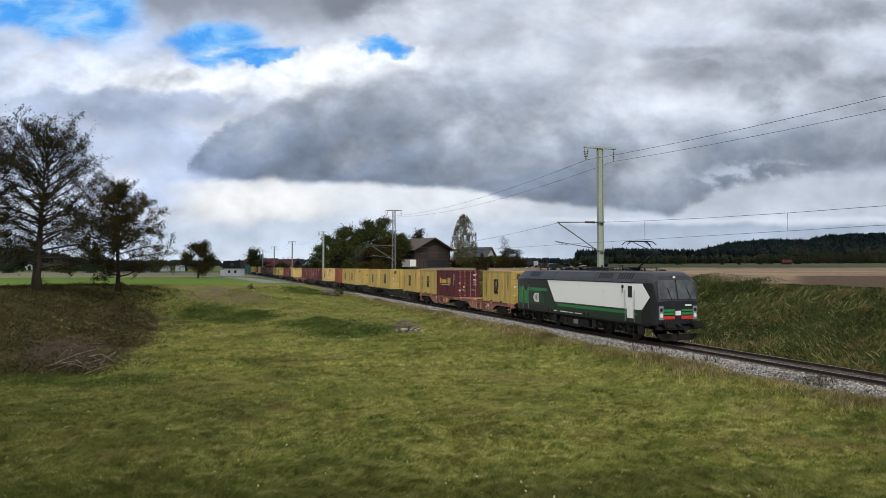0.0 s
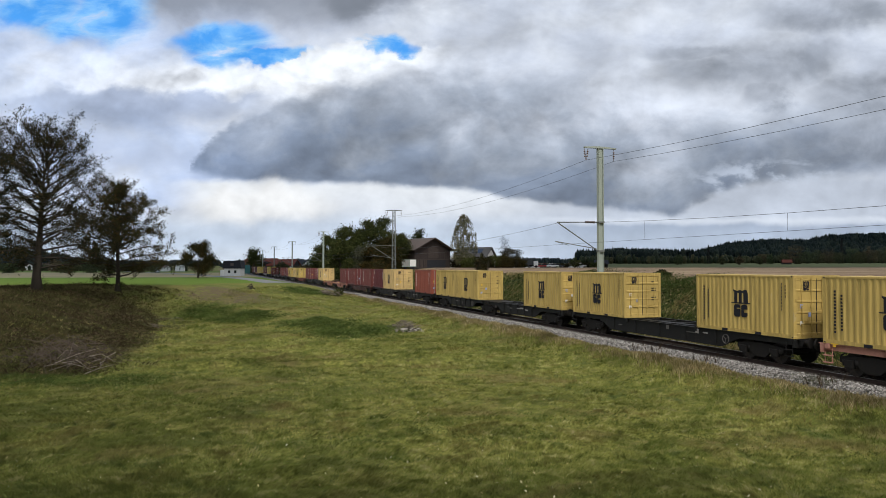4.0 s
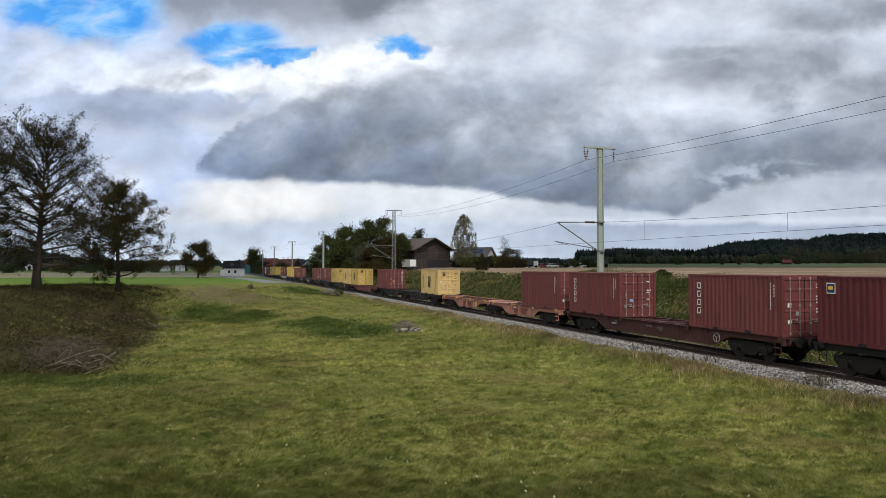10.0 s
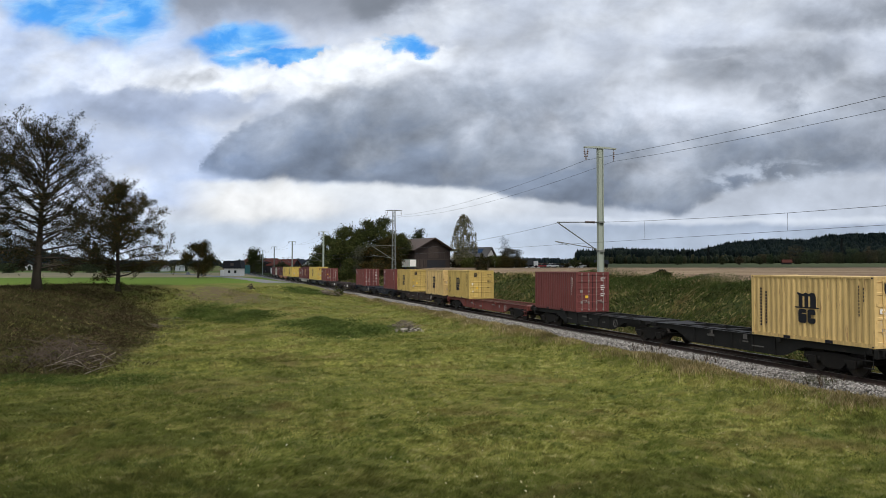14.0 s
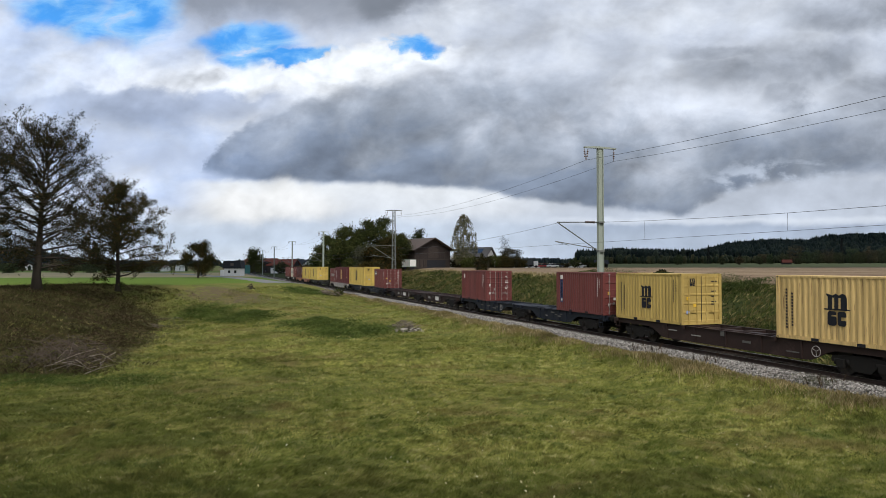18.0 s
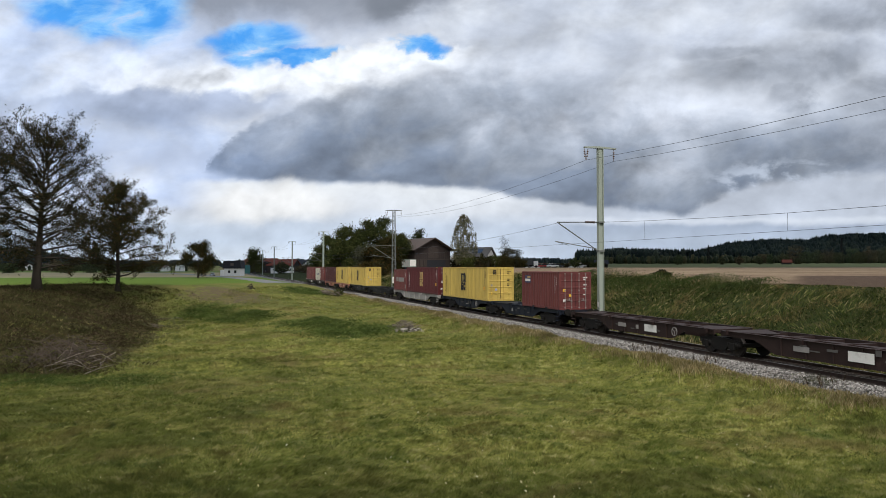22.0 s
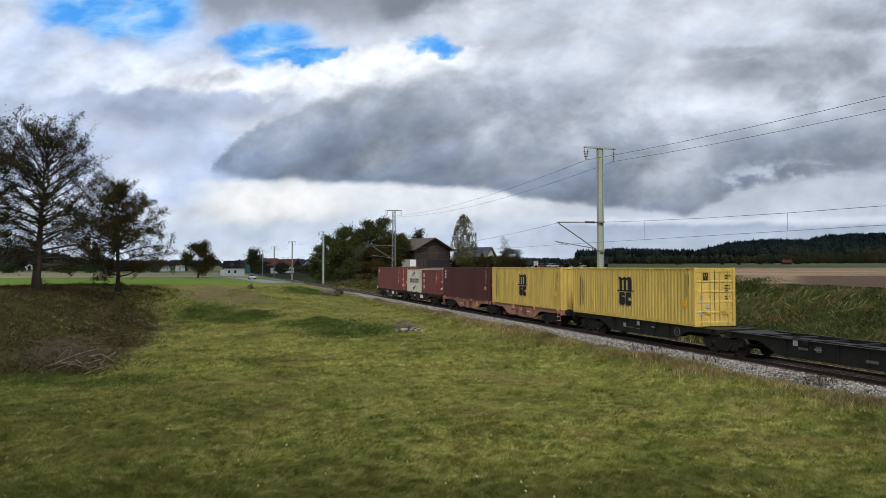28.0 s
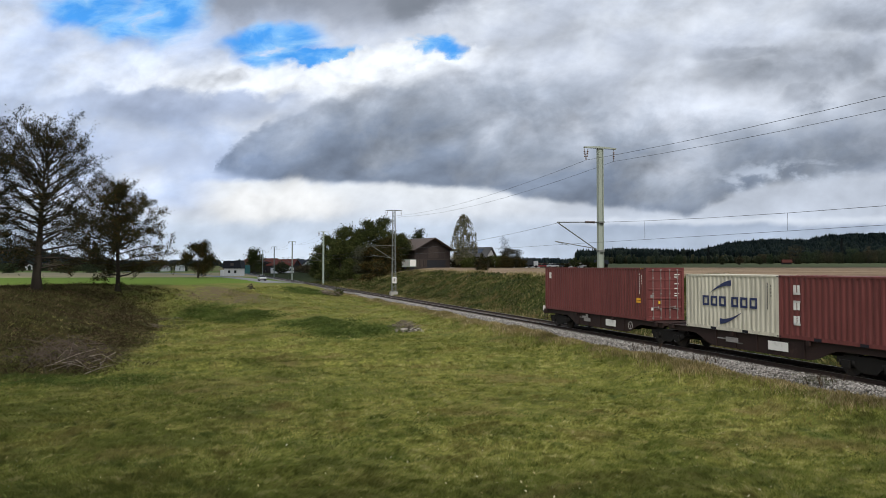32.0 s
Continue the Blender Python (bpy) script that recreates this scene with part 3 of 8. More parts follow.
    c = net.mix(net.math("MULTIPLY", blob(606, 8, 42, 30, 1.1), 0.6), c, (0.165, 0.18, 0.205))
    # blue gaps
    gaps = union(blob(178, 14, 74, 56, 0.8), blob(40, 6, 90, 34, 0.9), blob(110, 40, 60, 24, 1.2), blob(385, 66, 80, 30, 0.8), blob(452, 106, 118, 26, 0.5), blob(655, 94, 56, 28, 0.5))
    gaps = net.math("MULTIPLY", gaps, net.step(wisp, 0.72, 0.54))
    blue = net.mix(net.step(wisp, 0.36, 0.60), (0.085, 0.37, 0.88), (0.27, 0.57, 0.94))
    c = net.mix(gaps, c, blue)
    # bright heaps with knobbly tops
    top = along_x([(0, 96), (110, 108), (300, 116), (360, 124), (410, 126), (450, 136), (480, 128), (505, 108), (545, 90), (580, 98), (606, 82), (636, 108), (690, 114), (715, 100), (745, 104), (800, 130)])
    soft = along_x([(0, 110), (250, 90), (345, 30), (420, 13), (700, 12), (760, 36), (900, 110)])
    heap = net.math("MULTIPLY", fade(net.math("SUBTRACT", Yp, top), soft), net.step(mx, 830, 740))
    heap = net.math("MULTIPLY", heap, net.step(net.math("ADD", Y, net.math("MULTIPLY", net.step(mx, 300, 0), 24.0)), 212, 150))
    heap_c = lit((0.94, 0.945, 0.965), 1.5, 0.3)
    c = net.mix(net.math("MULTIPLY", heap, along_x([(0, 0.15), (80, 0.35), (170, 0.66), (320, 0.86), (430, 0.97), (900, 0.97)], 1.0)), c, heap_c)
    # grey-blue bank with a bumpy top on the left
    btop = along_x([(0, 188), (30, 184), (90, 175), (150, 187), (185, 173), (240, 181), (300, 183), (350, 177), (400, 190), (440, 175), (480, 171), (520, 194)], 500.0, total(mx, off(mid_b, 40)))
    bbot = along_x([(0, 212), (60, 214), (150, 232), (230, 246), (300, 240), (350, 216), (400, 204), (450, 192), (490, 174), (520, 172)], 500.0, total(mx, off(mid_b, 40)))
    bank = fade(net.math("SUBTRACT", total(my, off(mid, 18), off(small, 20), off(puff, 26, 0.3)), btop), 22.0)
    bank = net.math("MULTIPLY", bank, net.step(net.math("SUBTRACT", Y, bbot), 34.0, -52.0))
    bank = net.math("MULTIPLY", bank, net.math("MULTIPLY", net.step(mx, 505, 430), along_x([(0, 0.5), (60, 0.65), (160, 0.9), (500, 0.9)], 1.0)))
    c = net.mix(bank, c, lit(net.ramp(net.math("ADD", net.math("DIVIDE", net.math("SUBTRACT", my, 170.0), 70.0), off(mid, 0.8)), [(0.0, (0.43, 0.49, 0.63)), (0.6, (0.34, 0.395, 0.52)), (1.0, (0.33, 0.385, 0.51))]), 0.9, 0.1))
    c = net.mix(net.math("MULTIPLY", union(blob(245, 285, 130, 30, 1.2), blob(120, 262, 110, 24, 1.2)), 0.6), c, (0.47, 0.545, 0.72))
    # the great grey cloud: flat dark base, knobbly sloping top, dissolving into grey cover on the right
    gtop = along_x([(0, 500), (300, 470), (332, 300), (352, 262), (376, 236), (402, 216), (440, 208), (470, 186), (540, 172), (600, 150), (690, 130), (760, 112), (840, 124), (930, 150), (1050, 170), (1180, 184), (1300, 200), (1420, 205), (1568, 208)])
    gsoft = along_x([(0, 26), (420, 28), (520, 36), (640, 46), (760, 80), (900, 140), (1568, 150)])
    gbot = along_x([(0, 280), (335, 300), (365, 310), (410, 320), (520, 327), (600, 324), (700, 328), (800, 334), (880, 347), (980, 360), (1060, 371), (1130, 378), (1185, 386), (1215, 372), (1255, 350), (1300, 334), (1400, 322), (1500, 306), (1600, 292)], 500.0, total(mx, off(mid_b, 60)))
    Yb = total(my, off(mid, 14), off(small, 16))
    great = net.math("MULTIPLY", fade(net.math("SUBTRACT", total(my, off(mid, 54), off(small, 16), off(puff, 18, 0.4)), gtop), gsoft), fade(net.math("SUBTRACT", gbot, Yb), along_x([(0, 22), (800, 20), (1100, 22), (1220, 30), (1300, 44), (1568, 50)])))
    depth = net.math("DIVIDE", net.math("SUBTRACT", gbot, my), along_x([(0, 230), (400, 250), (700, 260), (900, 240), (1100, 200), (1300, 190), (1568, 190)]))
    depth = total(depth, off(mid, 2.0), off(broad, 0.9), off(mid_b, 0.7), off(small, 0.25))
    great_c = net.ramp(depth, [(0.0, (0.175, 0.205, 0.258)), (0.16, (0.215, 0.243, 0.292)), (0.36, (0.262, 0.288, 0.332)), (0.58, (0.345, 0.372, 0.42)), (0.80, (0.46, 0.485, 0.535)), (1.05, (0.60, 0.62, 0.67))])
    left_c = net.mix(1.0, great_c, (1.20, 1.25, 1.34), "MULTIPLY")
    great_c = net.mix(net.step(mx, 560, 360), great_c, left_c)
    great_c = net.mix(1.0, great_c, (1.17, 1.18, 1.20), "MULTIPLY")
    c = net.mix(net.math("MULTIPLY", great, 0.97), c, lit(great_c, 1.5))
    # darker rolls under the cover on the right
    rolls = union(blob(1360, 118, 120, 52, 1.3), blob(1250, 130, 90, 34, 1.3), blob(1350, 168, 40, 26, 1.0), blob(1520, 168, 110, 46, 0.9), blob(1450, 16, 130, 34, 0.9), blob(1230, 92, 90, 18, 1.2), blob(1560, 240, 120, 40, 1.3))
    c = net.mix(net.math("MULTIPLY", rolls, 0.75), c, lit(net.ramp(net.math("ADD", mid_b, off(broad, 0.5)), [(0.36, (0.235, 0.258, 0.30)), (0.66, (0.42, 0.445, 0.50))]), 0.8))
    # torn wisps where the base breaks up
    torn = net.math("MULTIPLY", blob(1345, 325, 130, 36, 1.1), net.step(net.math("ADD", net.math("MULTIPLY", wisp, 0.6), net.math("MULTIPLY", small, 0.4)), 0.475, 0.59))
    c = net.mix(net.math("MULTIPLY", torn, 0.8), c, (0.58, 0.63, 0.72))
    # bright gap under the base, then pale haze down to the horizon
    below = fade(net.math("SUBTRACT", Yb, net.math("MAXIMUM", gbot, 318.0)), 14.0)
    below = net.math("MULTIPLY", below, net.math("MAXIMUM", net.step(mx, 250, 380), net.step(my, 340, 400)))
    low = net.ramp(net.math("DIVIDE", net.math("ADD", net.math("SUBTRACT", my, 320.0), off(mid, 40)), 150.0), [(0.05, (0.83, 0.835, 0.84)), (0.34, (0.80, 0.815, 0.845)), (0.52, (0.63, 0.69, 0.78)), (0.72, (0.62, 0.69, 0.79)), (1.0, (0.73, 0.78, 0.84))])
    low_r = net.ramp(net.math("DIVIDE", net.math("ADD", net.math("SUBTRACT", my, 340.0), off(mid, 26)), 110.0), [(0.05, (0.66, 0.69, 0.75)), (0.42, (0.70, 0.735, 0.80)), (0.56, (0.50, 0.56, 0.66)), (0.75, (0.55, 0.61, 0.70)), (1.0, (0.56, 0.62, 0.72))])
    low = net.mix(net.step(mx, 820, 1060), low, net.mix(1.0, low_r, (0.84, 0.85, 0.87), "MULTIPLY"))
    c = net.mix(below, c, lit(low, 0.7))
    c = net.mix(net.math("MULTIPLY", blob(455, 356, 130, 32, 1.0), 0.85), c, lit((0.93, 0.90, 0.86), 0.8))
    strip = net.math("MULTIPLY", fade(net.math("SUBTRACT", Yb, 386.0), 10.0), fade(net.math("SUBTRACT", 396.0, Yb), 12.0))
    c = net.mix(net.math("MULTIPLY", strip, net.math("MULTIPLY", net.step(mx, 880, 1020), 0.75)), c, (0.76, 0.79, 0.845))
    c = scaled(c, total(1.0, off(mid_b, 0.34), off(small, 0.16)))
    c = net.mix(1.0, c, (0.945, 0.99, 1.045), "MULTIPLY")
    em = net.node("ShaderNodeEmission", Color=c)
    em.inputs["Strength"].default_value = 1.0
    out = net.node("ShaderNodeOutputMaterial")
    m.node_tree.links.new(em.outputs[0], out.inputs["Surface"])
    return m


def cloud_deck():
    us = np.linspace(-1.05, 0.95, 41)
    vs = np.concatenate([np.linspace(-0.01, 0.1, 12), np.linspace(0.12, 0.62, 20)])
    U, V = np.meshgrid(us, vs)
    Y = 100.0 / (np.maximum(V, 0) + 0.03)
    P = np.stack([U * Y, Y, V * Y], -1).reshape(-1, 3)
    n, k = U.shape
    i, j = np.meshgrid(np.arange(n - 1), np.arange(k - 1), indexing="ij")
    a = i * k + j
    F = np.stack([a, a + 1, a + 1 + k, a + k], -1).reshape(-1, 4)
    ob = new("cloud_backdrop", numpy_mesh("clouds", P, F, cloud_material(), True))
    return tagged(ob, "broken grey and white clouds with blue gaps", "sky", kind="structure")


CLOUDS = cloud_deck()
# ---- the train: vehicles stand with their fronts at local y = 0, their length along +y ----
RUN = [(0, 0.0), (2, 27.84), (4, 55.09), (6, 81.77), (8, 107.96), (10, 133.74), (12, 159.26), (14, 184.62), (16, 209.93), (18, 235.22), (20, 260.52), (22, 285.88), (24, 311.3), (26, 336.93), (28, 362.71), (30, 388.75), (32, 415.03)]
MOVING = []          # (thing, its start along the train, height)
FLOOR = 1.16
CACHE = {}


def cached(key, make):
    if key not in CACHE:
        CACHE[key] = make()
    return CACHE[key]


def wavy(y0, y1, z0, z1, x, depth=0.028, pitch=0.28, axis="y"):
    """A corrugated sheet: its crests lie at x, its valleys depth further in (towards zero)."""
    bm = bmesh.new()
    n = max(1, round((y1 - y0) / pitch))
    p = (y1 - y0) / n
    pts = [(y0, 0.0)]
    for i in range(n):
        a = y0 + i * p
        pts += [(a + p * 0.27, 0.0), (a + p * 0.5, depth), (a + p * 0.77, depth), (a + p, 0.0)]
    sgn = -1 if x > 0 else 1
    rows = []
    for z in (z0, z1):
        rows.append([bm.verts.new((x + sgn * d, y, z) if axis == "y" else (y, x + d, z)) for y, d in pts])
    for i in range(len(pts) - 1):
        bm.faces.new((rows[0][i], rows[0][i + 1], rows[1][i + 1], rows[1][i]))
    bmesh.ops.recalc_face_normals(bm, faces=bm.faces[:])
    return bm


def plate(parent, y0, y1, z0, z1, col, name="marking", x=-1.224, label=""):
    key = ("plate", col, round(y1 - y0, 3), round(z1 - z0, 3))
    me = cached(key, lambda: mesh_of("marking", cube(-0.004, 0.004, 0, y1 - y0, 0, z1 - z0), M[col]))
    return part(name, me, None, parent, label, (x, y0, z0))


def front_plate(parent, x0, x1, z0, z1, col, y=0.012, name="marking"):
    key = ("fplate", col, round(x1 - x0, 3), round(z1 - z0, 3))
    me = cached(key, lambda: mesh_of("marking", cube(0, x1 - x0, -0.004, 0.004, 0, z1 - z0), M[col]))
    return part(name, me, None, parent, "", (x0, y, z0))


def emblem_mesh(kind, w, h, col):
    """Plain shapes of the line's emblem: a comb on a long foot, and a slotted block."""
    if kind == "comb":
        pts = [(1.06, 0.485), (1.06, 0.52), (0.93, 0.53), (0.93, 0.86), (0.86, 0.98), (0.72, 1.0), (0.6, 0.94), (0.46, 1.0), (0.33, 0.94), (0.05, 1.0), (0.05, 0.95), (0.12, 0.90), (0.12, 0.525), (-0.06, 0.525), (-0.06, 0.485)]
        pts2 = [(0.33, 0.56), (0.33, 0.86), (0.40, 0.88), (0.40, 0.56)]
    else:
        pts = [(0.0, 0.06), (0.06, 0.0), (0.32, 0.0), (0.38, 0.06), (0.38, 0.29), (0.16, 0.29), (0.16, 0.33), (0.38, 0.33), (0.38, 0.39), (0.32, 0.45), (0.06, 0.45), (0.0, 0.39)]
        if kind == "block_b":
            pts = [(0.0, 0.06), (0.06, 0.0), (0.30, 0.0), (0.36, 0.06), (0.36, 0.17), (0.14, 0.17), (0.14, 0.28), (0.36, 0.28), (0.36, 0.39), (0.30, 0.45), (0.06, 0.45), (0.0, 0.39)]
    return mesh_of("emblem", prism(bmesh.new(), [(-a * w, b * h) for a, b in pts], "x", -0.004, 0.004), M[col])


def emblem(parent, y, z, w, h, col, paint, turn=False, x=-1.224):
    for kind, off in (("comb", 0.0), ("block", 0.10), ("block_b", 0.54)):
        me = cached(("emb", kind, w, col), lambda: emblem_mesh(kind, w, h, col))
        if turn:
            e = part("emblem", me, None, parent, "", (x + off * w, y, z))
            e.rotation_euler = (0, 0, radians(90))
        else:
            e = part("emblem", me, None, parent, "", (x, y - off * w, z))
    for a in (0.31, 0.58):
        me = cached(("slot", w, h, paint), lambda: mesh_of("emblem_slot", cube(-0.0045, 0.0045, -0.09 * w, 0, 0.53 * h, 0.87 * h), M[paint]))
        if turn:
            e = part("emblem_slot", me, None, parent, "", (x + a * w, y, z))
            e.rotation_euler = (0, 0, radians(90))
            e.location.y -= 0.001
        else:
            part("emblem_slot", me, None, parent, "", (x - 0.001, y - a * w, z))


def container(q_front, size, col, style, door="front", seed=0, word=""):
    """size 20 or 40 (high cube). q_front: place of its front end along the train."""
    L, H = (6.058, 2.591) if size == 20 else (12.192, 2.896)
    mat = M[col]
    rng = random.Random(seed)
    ob = thing("shipping_container", word, "container", "containers on the train")
    W = 1.219
    for side in (-1, 1):
        part("side_panel", cached(("side", size, col, side), lambda: mesh_of("side_panel", wavy(0.13, L - 0.13, 0.15, H - 0.08, side * (W - 0.008)), mat)), None, ob)
        part("top_rail", cached(("top_rail", size, col, side), lambda: mesh_of("top_rail", cube(min(side * W, side * (W - 0.06)), max(side * W, side * (W - 0.06)), 0.15, L - 0.15, H - 0.09, H - 0.015), mat)), None, ob)
        part("bottom_rail", cached(("bot_rail", size, col, side), lambda: mesh_of("bottom_rail", cube(min(side * W, side * (W - 0.06)), max(side * W, side * (W - 0.06)), 0.15, L - 0.15, 0.015, 0.165), mat)), None, ob)
        for y in (0.0, L - 0.16):
            part("corner_post", cached(("post", size, col), lambda: mesh_of("corner_post", cube(-0.075, 0.075, 0.01, 0.15, 0.1, H - 0.1), mat)), None, ob, "", (side * (W - 0.077), y, 0))
            for z in (0.0, H - 0.118):
                def casting():
                    bm = cube(-0.081, 0.081, 0, 0.178, 0, 0.118)
                    bmesh.ops.bevel(bm, geom=bm.edges[:], offset=0.012, segments=1, affect="EDGES")
                    return mesh_of("corner_casting", bm, mat)
                c = part("corner_casting", cached(("cast", col), casting), None, ob, "", (side * (W - 0.079), y if y == 0 else y - 0.016, z))
                if side < 0:
                    part("casting_hole", cached(("hole",), lambda: mesh_of("casting_hole", cube(-0.003, 0.003, 0.05, 0.125, 0.035, 0.085), M["black_mark"])), None, c, "", (-0.0815, 0, 0))

    def roof():
        bm = bmesh.new()
        n = round((L - 0.3) / 0.42)
        pts = []
        for i in range(n + 1):
            y = 0.15 + (L - 0.3) * i / n
            pts += [(y, H - 0.02), (y + 0.1, H - 0.02), (y + 0.14, H - 0.045), (y + 0.24, H - 0.045)] if i < n else [(y, H - 0.02)]
        r = [[bm.verts.new((x, y, z)) for y, z in pts] for x in (-W + 0.06, W - 0.06)]
        for i in range(len(pts) - 1):
            bm.faces.new((r[0][i], r[1][i], r[1][i + 1], r[0][i + 1]))
        return mesh_of("roof", bm, mat)
    part("roof", cached(("roof", size, col), roof), None, ob)
    part("floor_frame", cached(("floor", size), lambda: mesh_of("floor_frame", cube(-W + 0.06, W - 0.06, 0.1, L - 0.1, 0.03, 0.16), M["bogie"])), None, ob)
    for y in (0.03, L - 0.13):
        part("end_rail", cached(("erail", col), lambda: mesh_of("end_rail", cube(-W + 0.15, W - 0.15, 0, 0.1, 0, 0.12), mat)), None, ob, "", (0, y, H - 0.125))
        part("end_rail", cached(("erail2", col), lambda: mesh_of("end_rail", cube(-W + 0.15, W - 0.15, 0, 0.1, 0, 0.14), mat)), None, ob, "", (0, y, 0.01))
    walls = [L - 0.06] if door == "front" else [L - 0.06, 0.05]
    for y in walls:
        part("end_wall", cached(("end", size, col, y < 1), lambda: mesh_of("end_wall", wavy(-W + 0.15, W - 0.15, 0.14, H - 0.12, y, 0.04, 0.3, "x"), mat)), None, ob)
    if size == 20:
        for y in (L / 2 - 1.22, L / 2 + 0.86):
            part("fork_pocket", cached(("pocket",), lambda: mesh_of("fork_pocket", cube(-0.003, 0.003, 0, 0.36, 0, 0.115), M["black_mark"])), None, ob, "", (-W - 0.002, y, 0.02))
    if door == "front":
        def leaf():
            n = 5
            pts = [(0.085, 0.14), (0.03, 0.14)]
            for k in range(n):
                z = 0.225 + (H - 0.36) * k / n
                z2 = 0.15 + (H - 0.36) * (k + 1) / n
                pts += [(0.03, z), (0.056, z + 0.02), (0.056, z2 - 0.02), (0.03, z2)]
            pts += [(0.03, H - 0.13), (0.085, H - 0.13)]
            return mesh_of("door", prism(bmesh.new(), pts, "x", -0.53, 0.53), mat)

        def bars():
            bm = rod(bmesh.new(), (0, 0.012, 0.06), (0, 0.012, H - 0.07), 0.020, n=6)
            for z in (0.12, 0.55, H * 0.5, H - 0.6, H - 0.16):
                box(bm, -0.055, 0.055, 0.0, 0.03, z, z + 0.06)
            return mesh_of("locking_bar", bm, M["bar"] if col in ("red", "brick", "maroon", "plum") else mat)

        def handle():
            return mesh_of("bar_handle", box(cube(0, 0.34, -0.012, 0.006, 0, 0.03), 0.28, 0.36, -0.014, 0.01, -0.04, 0.07), M["bar"] if col in ("red", "brick", "maroon", "plum") else mat)
        for sx in (-0.535, 0.535):
            d = part("door", cached(("door", size, col), leaf), None, ob, "", (sx, 0, 0))
            for bx in (-0.25, 0.25):
                b = part("locking_bar", cached(("bars", size, col), bars), None, d, "", (bx, 0, 0))
            h = part("bar_handle", cached(("bhandle", col), handle), None, d, "", (-0.25, 0.0, 0.72))
            h = part("bar_handle", cached(("bhandle", col), handle), None, d, "", (-0.08, 0.0, 0.62))
        part("door_gasket", cached(("gasket", size), lambda: mesh_of("door_gasket", cube(-0.010, 0.010, 0.026, 0.06, 0.14, H - 0.13), M["black_mark"])), None, ob)
        # hinges
        for sx in (-1.085, 1.085):
            for k in range(4):
                part("hinge", cached(("hinge", col), lambda: mesh_of("hinge", cube(-0.05, 0.05, -0.004, 0.04, -0.05, 0.05), mat)), None, ob, "", (sx, 0.0, 0.35 + k * (H - 0.75) / 3))
        light = "white_mark" if col not in ("yellow", "yellow_pale", "yellow_new", "cream") else "black_mark"
        for k, (wd, z) in enumerate(((0.34, H - 0.42), (0.22, H - 0.55), (0.28, H - 0.92), (0.30, H - 1.05), (0.24, H - 1.18), (0.3, H - 1.45), (0.22, H - 1.58))):
            if rng.random() < 0.85:
                front_plate(ob, 0.60, 0.60 + wd, z, z + 0.055, light, 0.028)
        for k in range(3):
            front_plate(ob, -0.95 + rng.uniform(0, 0.12) + 0.4 * (k % 2), -0.80 + 0.4 * (k % 2) + 0.08, 0.55 + 0.35 * k, 0.72 + 0.35 * k, rng.choice(["white_mark", "grey_mark", "blue_mark", "white_mark", "gold_mark"]), 0.028)
    light = "black_mark" if col in ("yellow", "yellow_pale", "yellow_new", "cream") else "white_mark"
    # identification rows near the front edge of the side, upright as the frames show
    for k in range(9):
        plate(ob, 0.62, 0.66, H - 0.42 - 0.13 * k, H - 0.33 - 0.13 * k, light)
    for k in range(4):
        plate(ob, 0.42, 0.46, H - 0.50 - 0.14 * k, H - 0.41 - 0.14 * k, light)

    def words(y, z0, z1, n, w, colr, gap=0.35):
        st_ = (z1 - z0) / n
        for i in range(n):
            plate(ob, y, y + w, z1 - (i + 1) * st_ + st_ * gap * 0.5, z1 - i * st_ - st_ * gap * 0.5, colr)
    big = size == 40
    if style == "comb":                    # emblem and company column
        ew, eh = (1.05, 1.22) if not big else (1.5, 1.62)
        dark = "black_mark" if col.startswith("yellow") else "tan_mark"
        emblem(ob, L * 0.5 + ew / 2, H * 0.5 - eh / 2 + (0.02 if not big else 0.12), ew, eh, dark, col)
        col2 = "black_mark" if col.startswith("yellow") else "white_mark"
        words(L - 0.62 - (0.4 if big else 0), H * 0.16, H * 0.80, 13, 0.085, col2)
        words(L - 0.92 - (0.4 if big else 0), H * 0.20, H * 0.74, 11, 0.085, col2)
        if door == "front":
            emblem(ob, 0.022, H - 0.62, 0.36, 0.38, dark, col, True, -0.73)
    elif style == "word":                  # large golden wordmark with a line of small print
        for a, b, z0, z1, cc in ((0.0, 0.32, 0.50, 0.70, "gold_mark"), (0.40, 0.62, 0.5, 0.64, "gold_mark"), (0.68, 0.90, 0.5, 0.64, "gold_mark"), (0.96, 1.18, 0.5, 0.64, "gold_mark"), (1.24, 1.50, 0.5, 0.64, "gold_mark"), (1.60, 1.70, 0.49, 0.71, "tan_mark"), (1.80, 2.02, 0.49, 0.71, "tan_mark"), (2.12, 2.36, 0.49, 0.71, "tan_mark")):
            plate(ob, L - 1.1 - b * 1.42, L - 1.1 - a * 1.42, z0 * H, z1 * H, cc)
        for i in range(16):
            plate(ob, L - 1.5 - i * 0.17 - 0.1, L - 1.5 - i * 0.17, 0.425 * H, 0.455 * H, "white_mark")
    elif style == "column":                # white upright word near the rear
        for i in range(4):
            z1 = H * 0.86 - i * 0.40
            for a0, a1, b0, b1 in ((0, 0.28, 0.25, 0.30), (0, 0.28, 0.0, 0.05), (0.23, 0.28, 0.0, 0.3), (0, 0.05, 0.0, 0.2 if i % 2 else 0.3)):
                plate(ob, L - 0.95 + a0, L - 0.95 + a1, z1 - 0.34 + b0, z1 - 0.34 + b1, "white_mark")
    elif style == "thin_column":
        words(L - 0.62, H * 0.28, H * 0.86, 6, 0.11, "white_mark")
    elif style == "navy_column":
        plate(ob, L - 0.95, L - 0.6, H * 0.22, H * 0.80, "navy_mark")
        words(L - 0.88, H * 0.24, H * 0.78, 6, 0.2, "white_mark", 0.4)
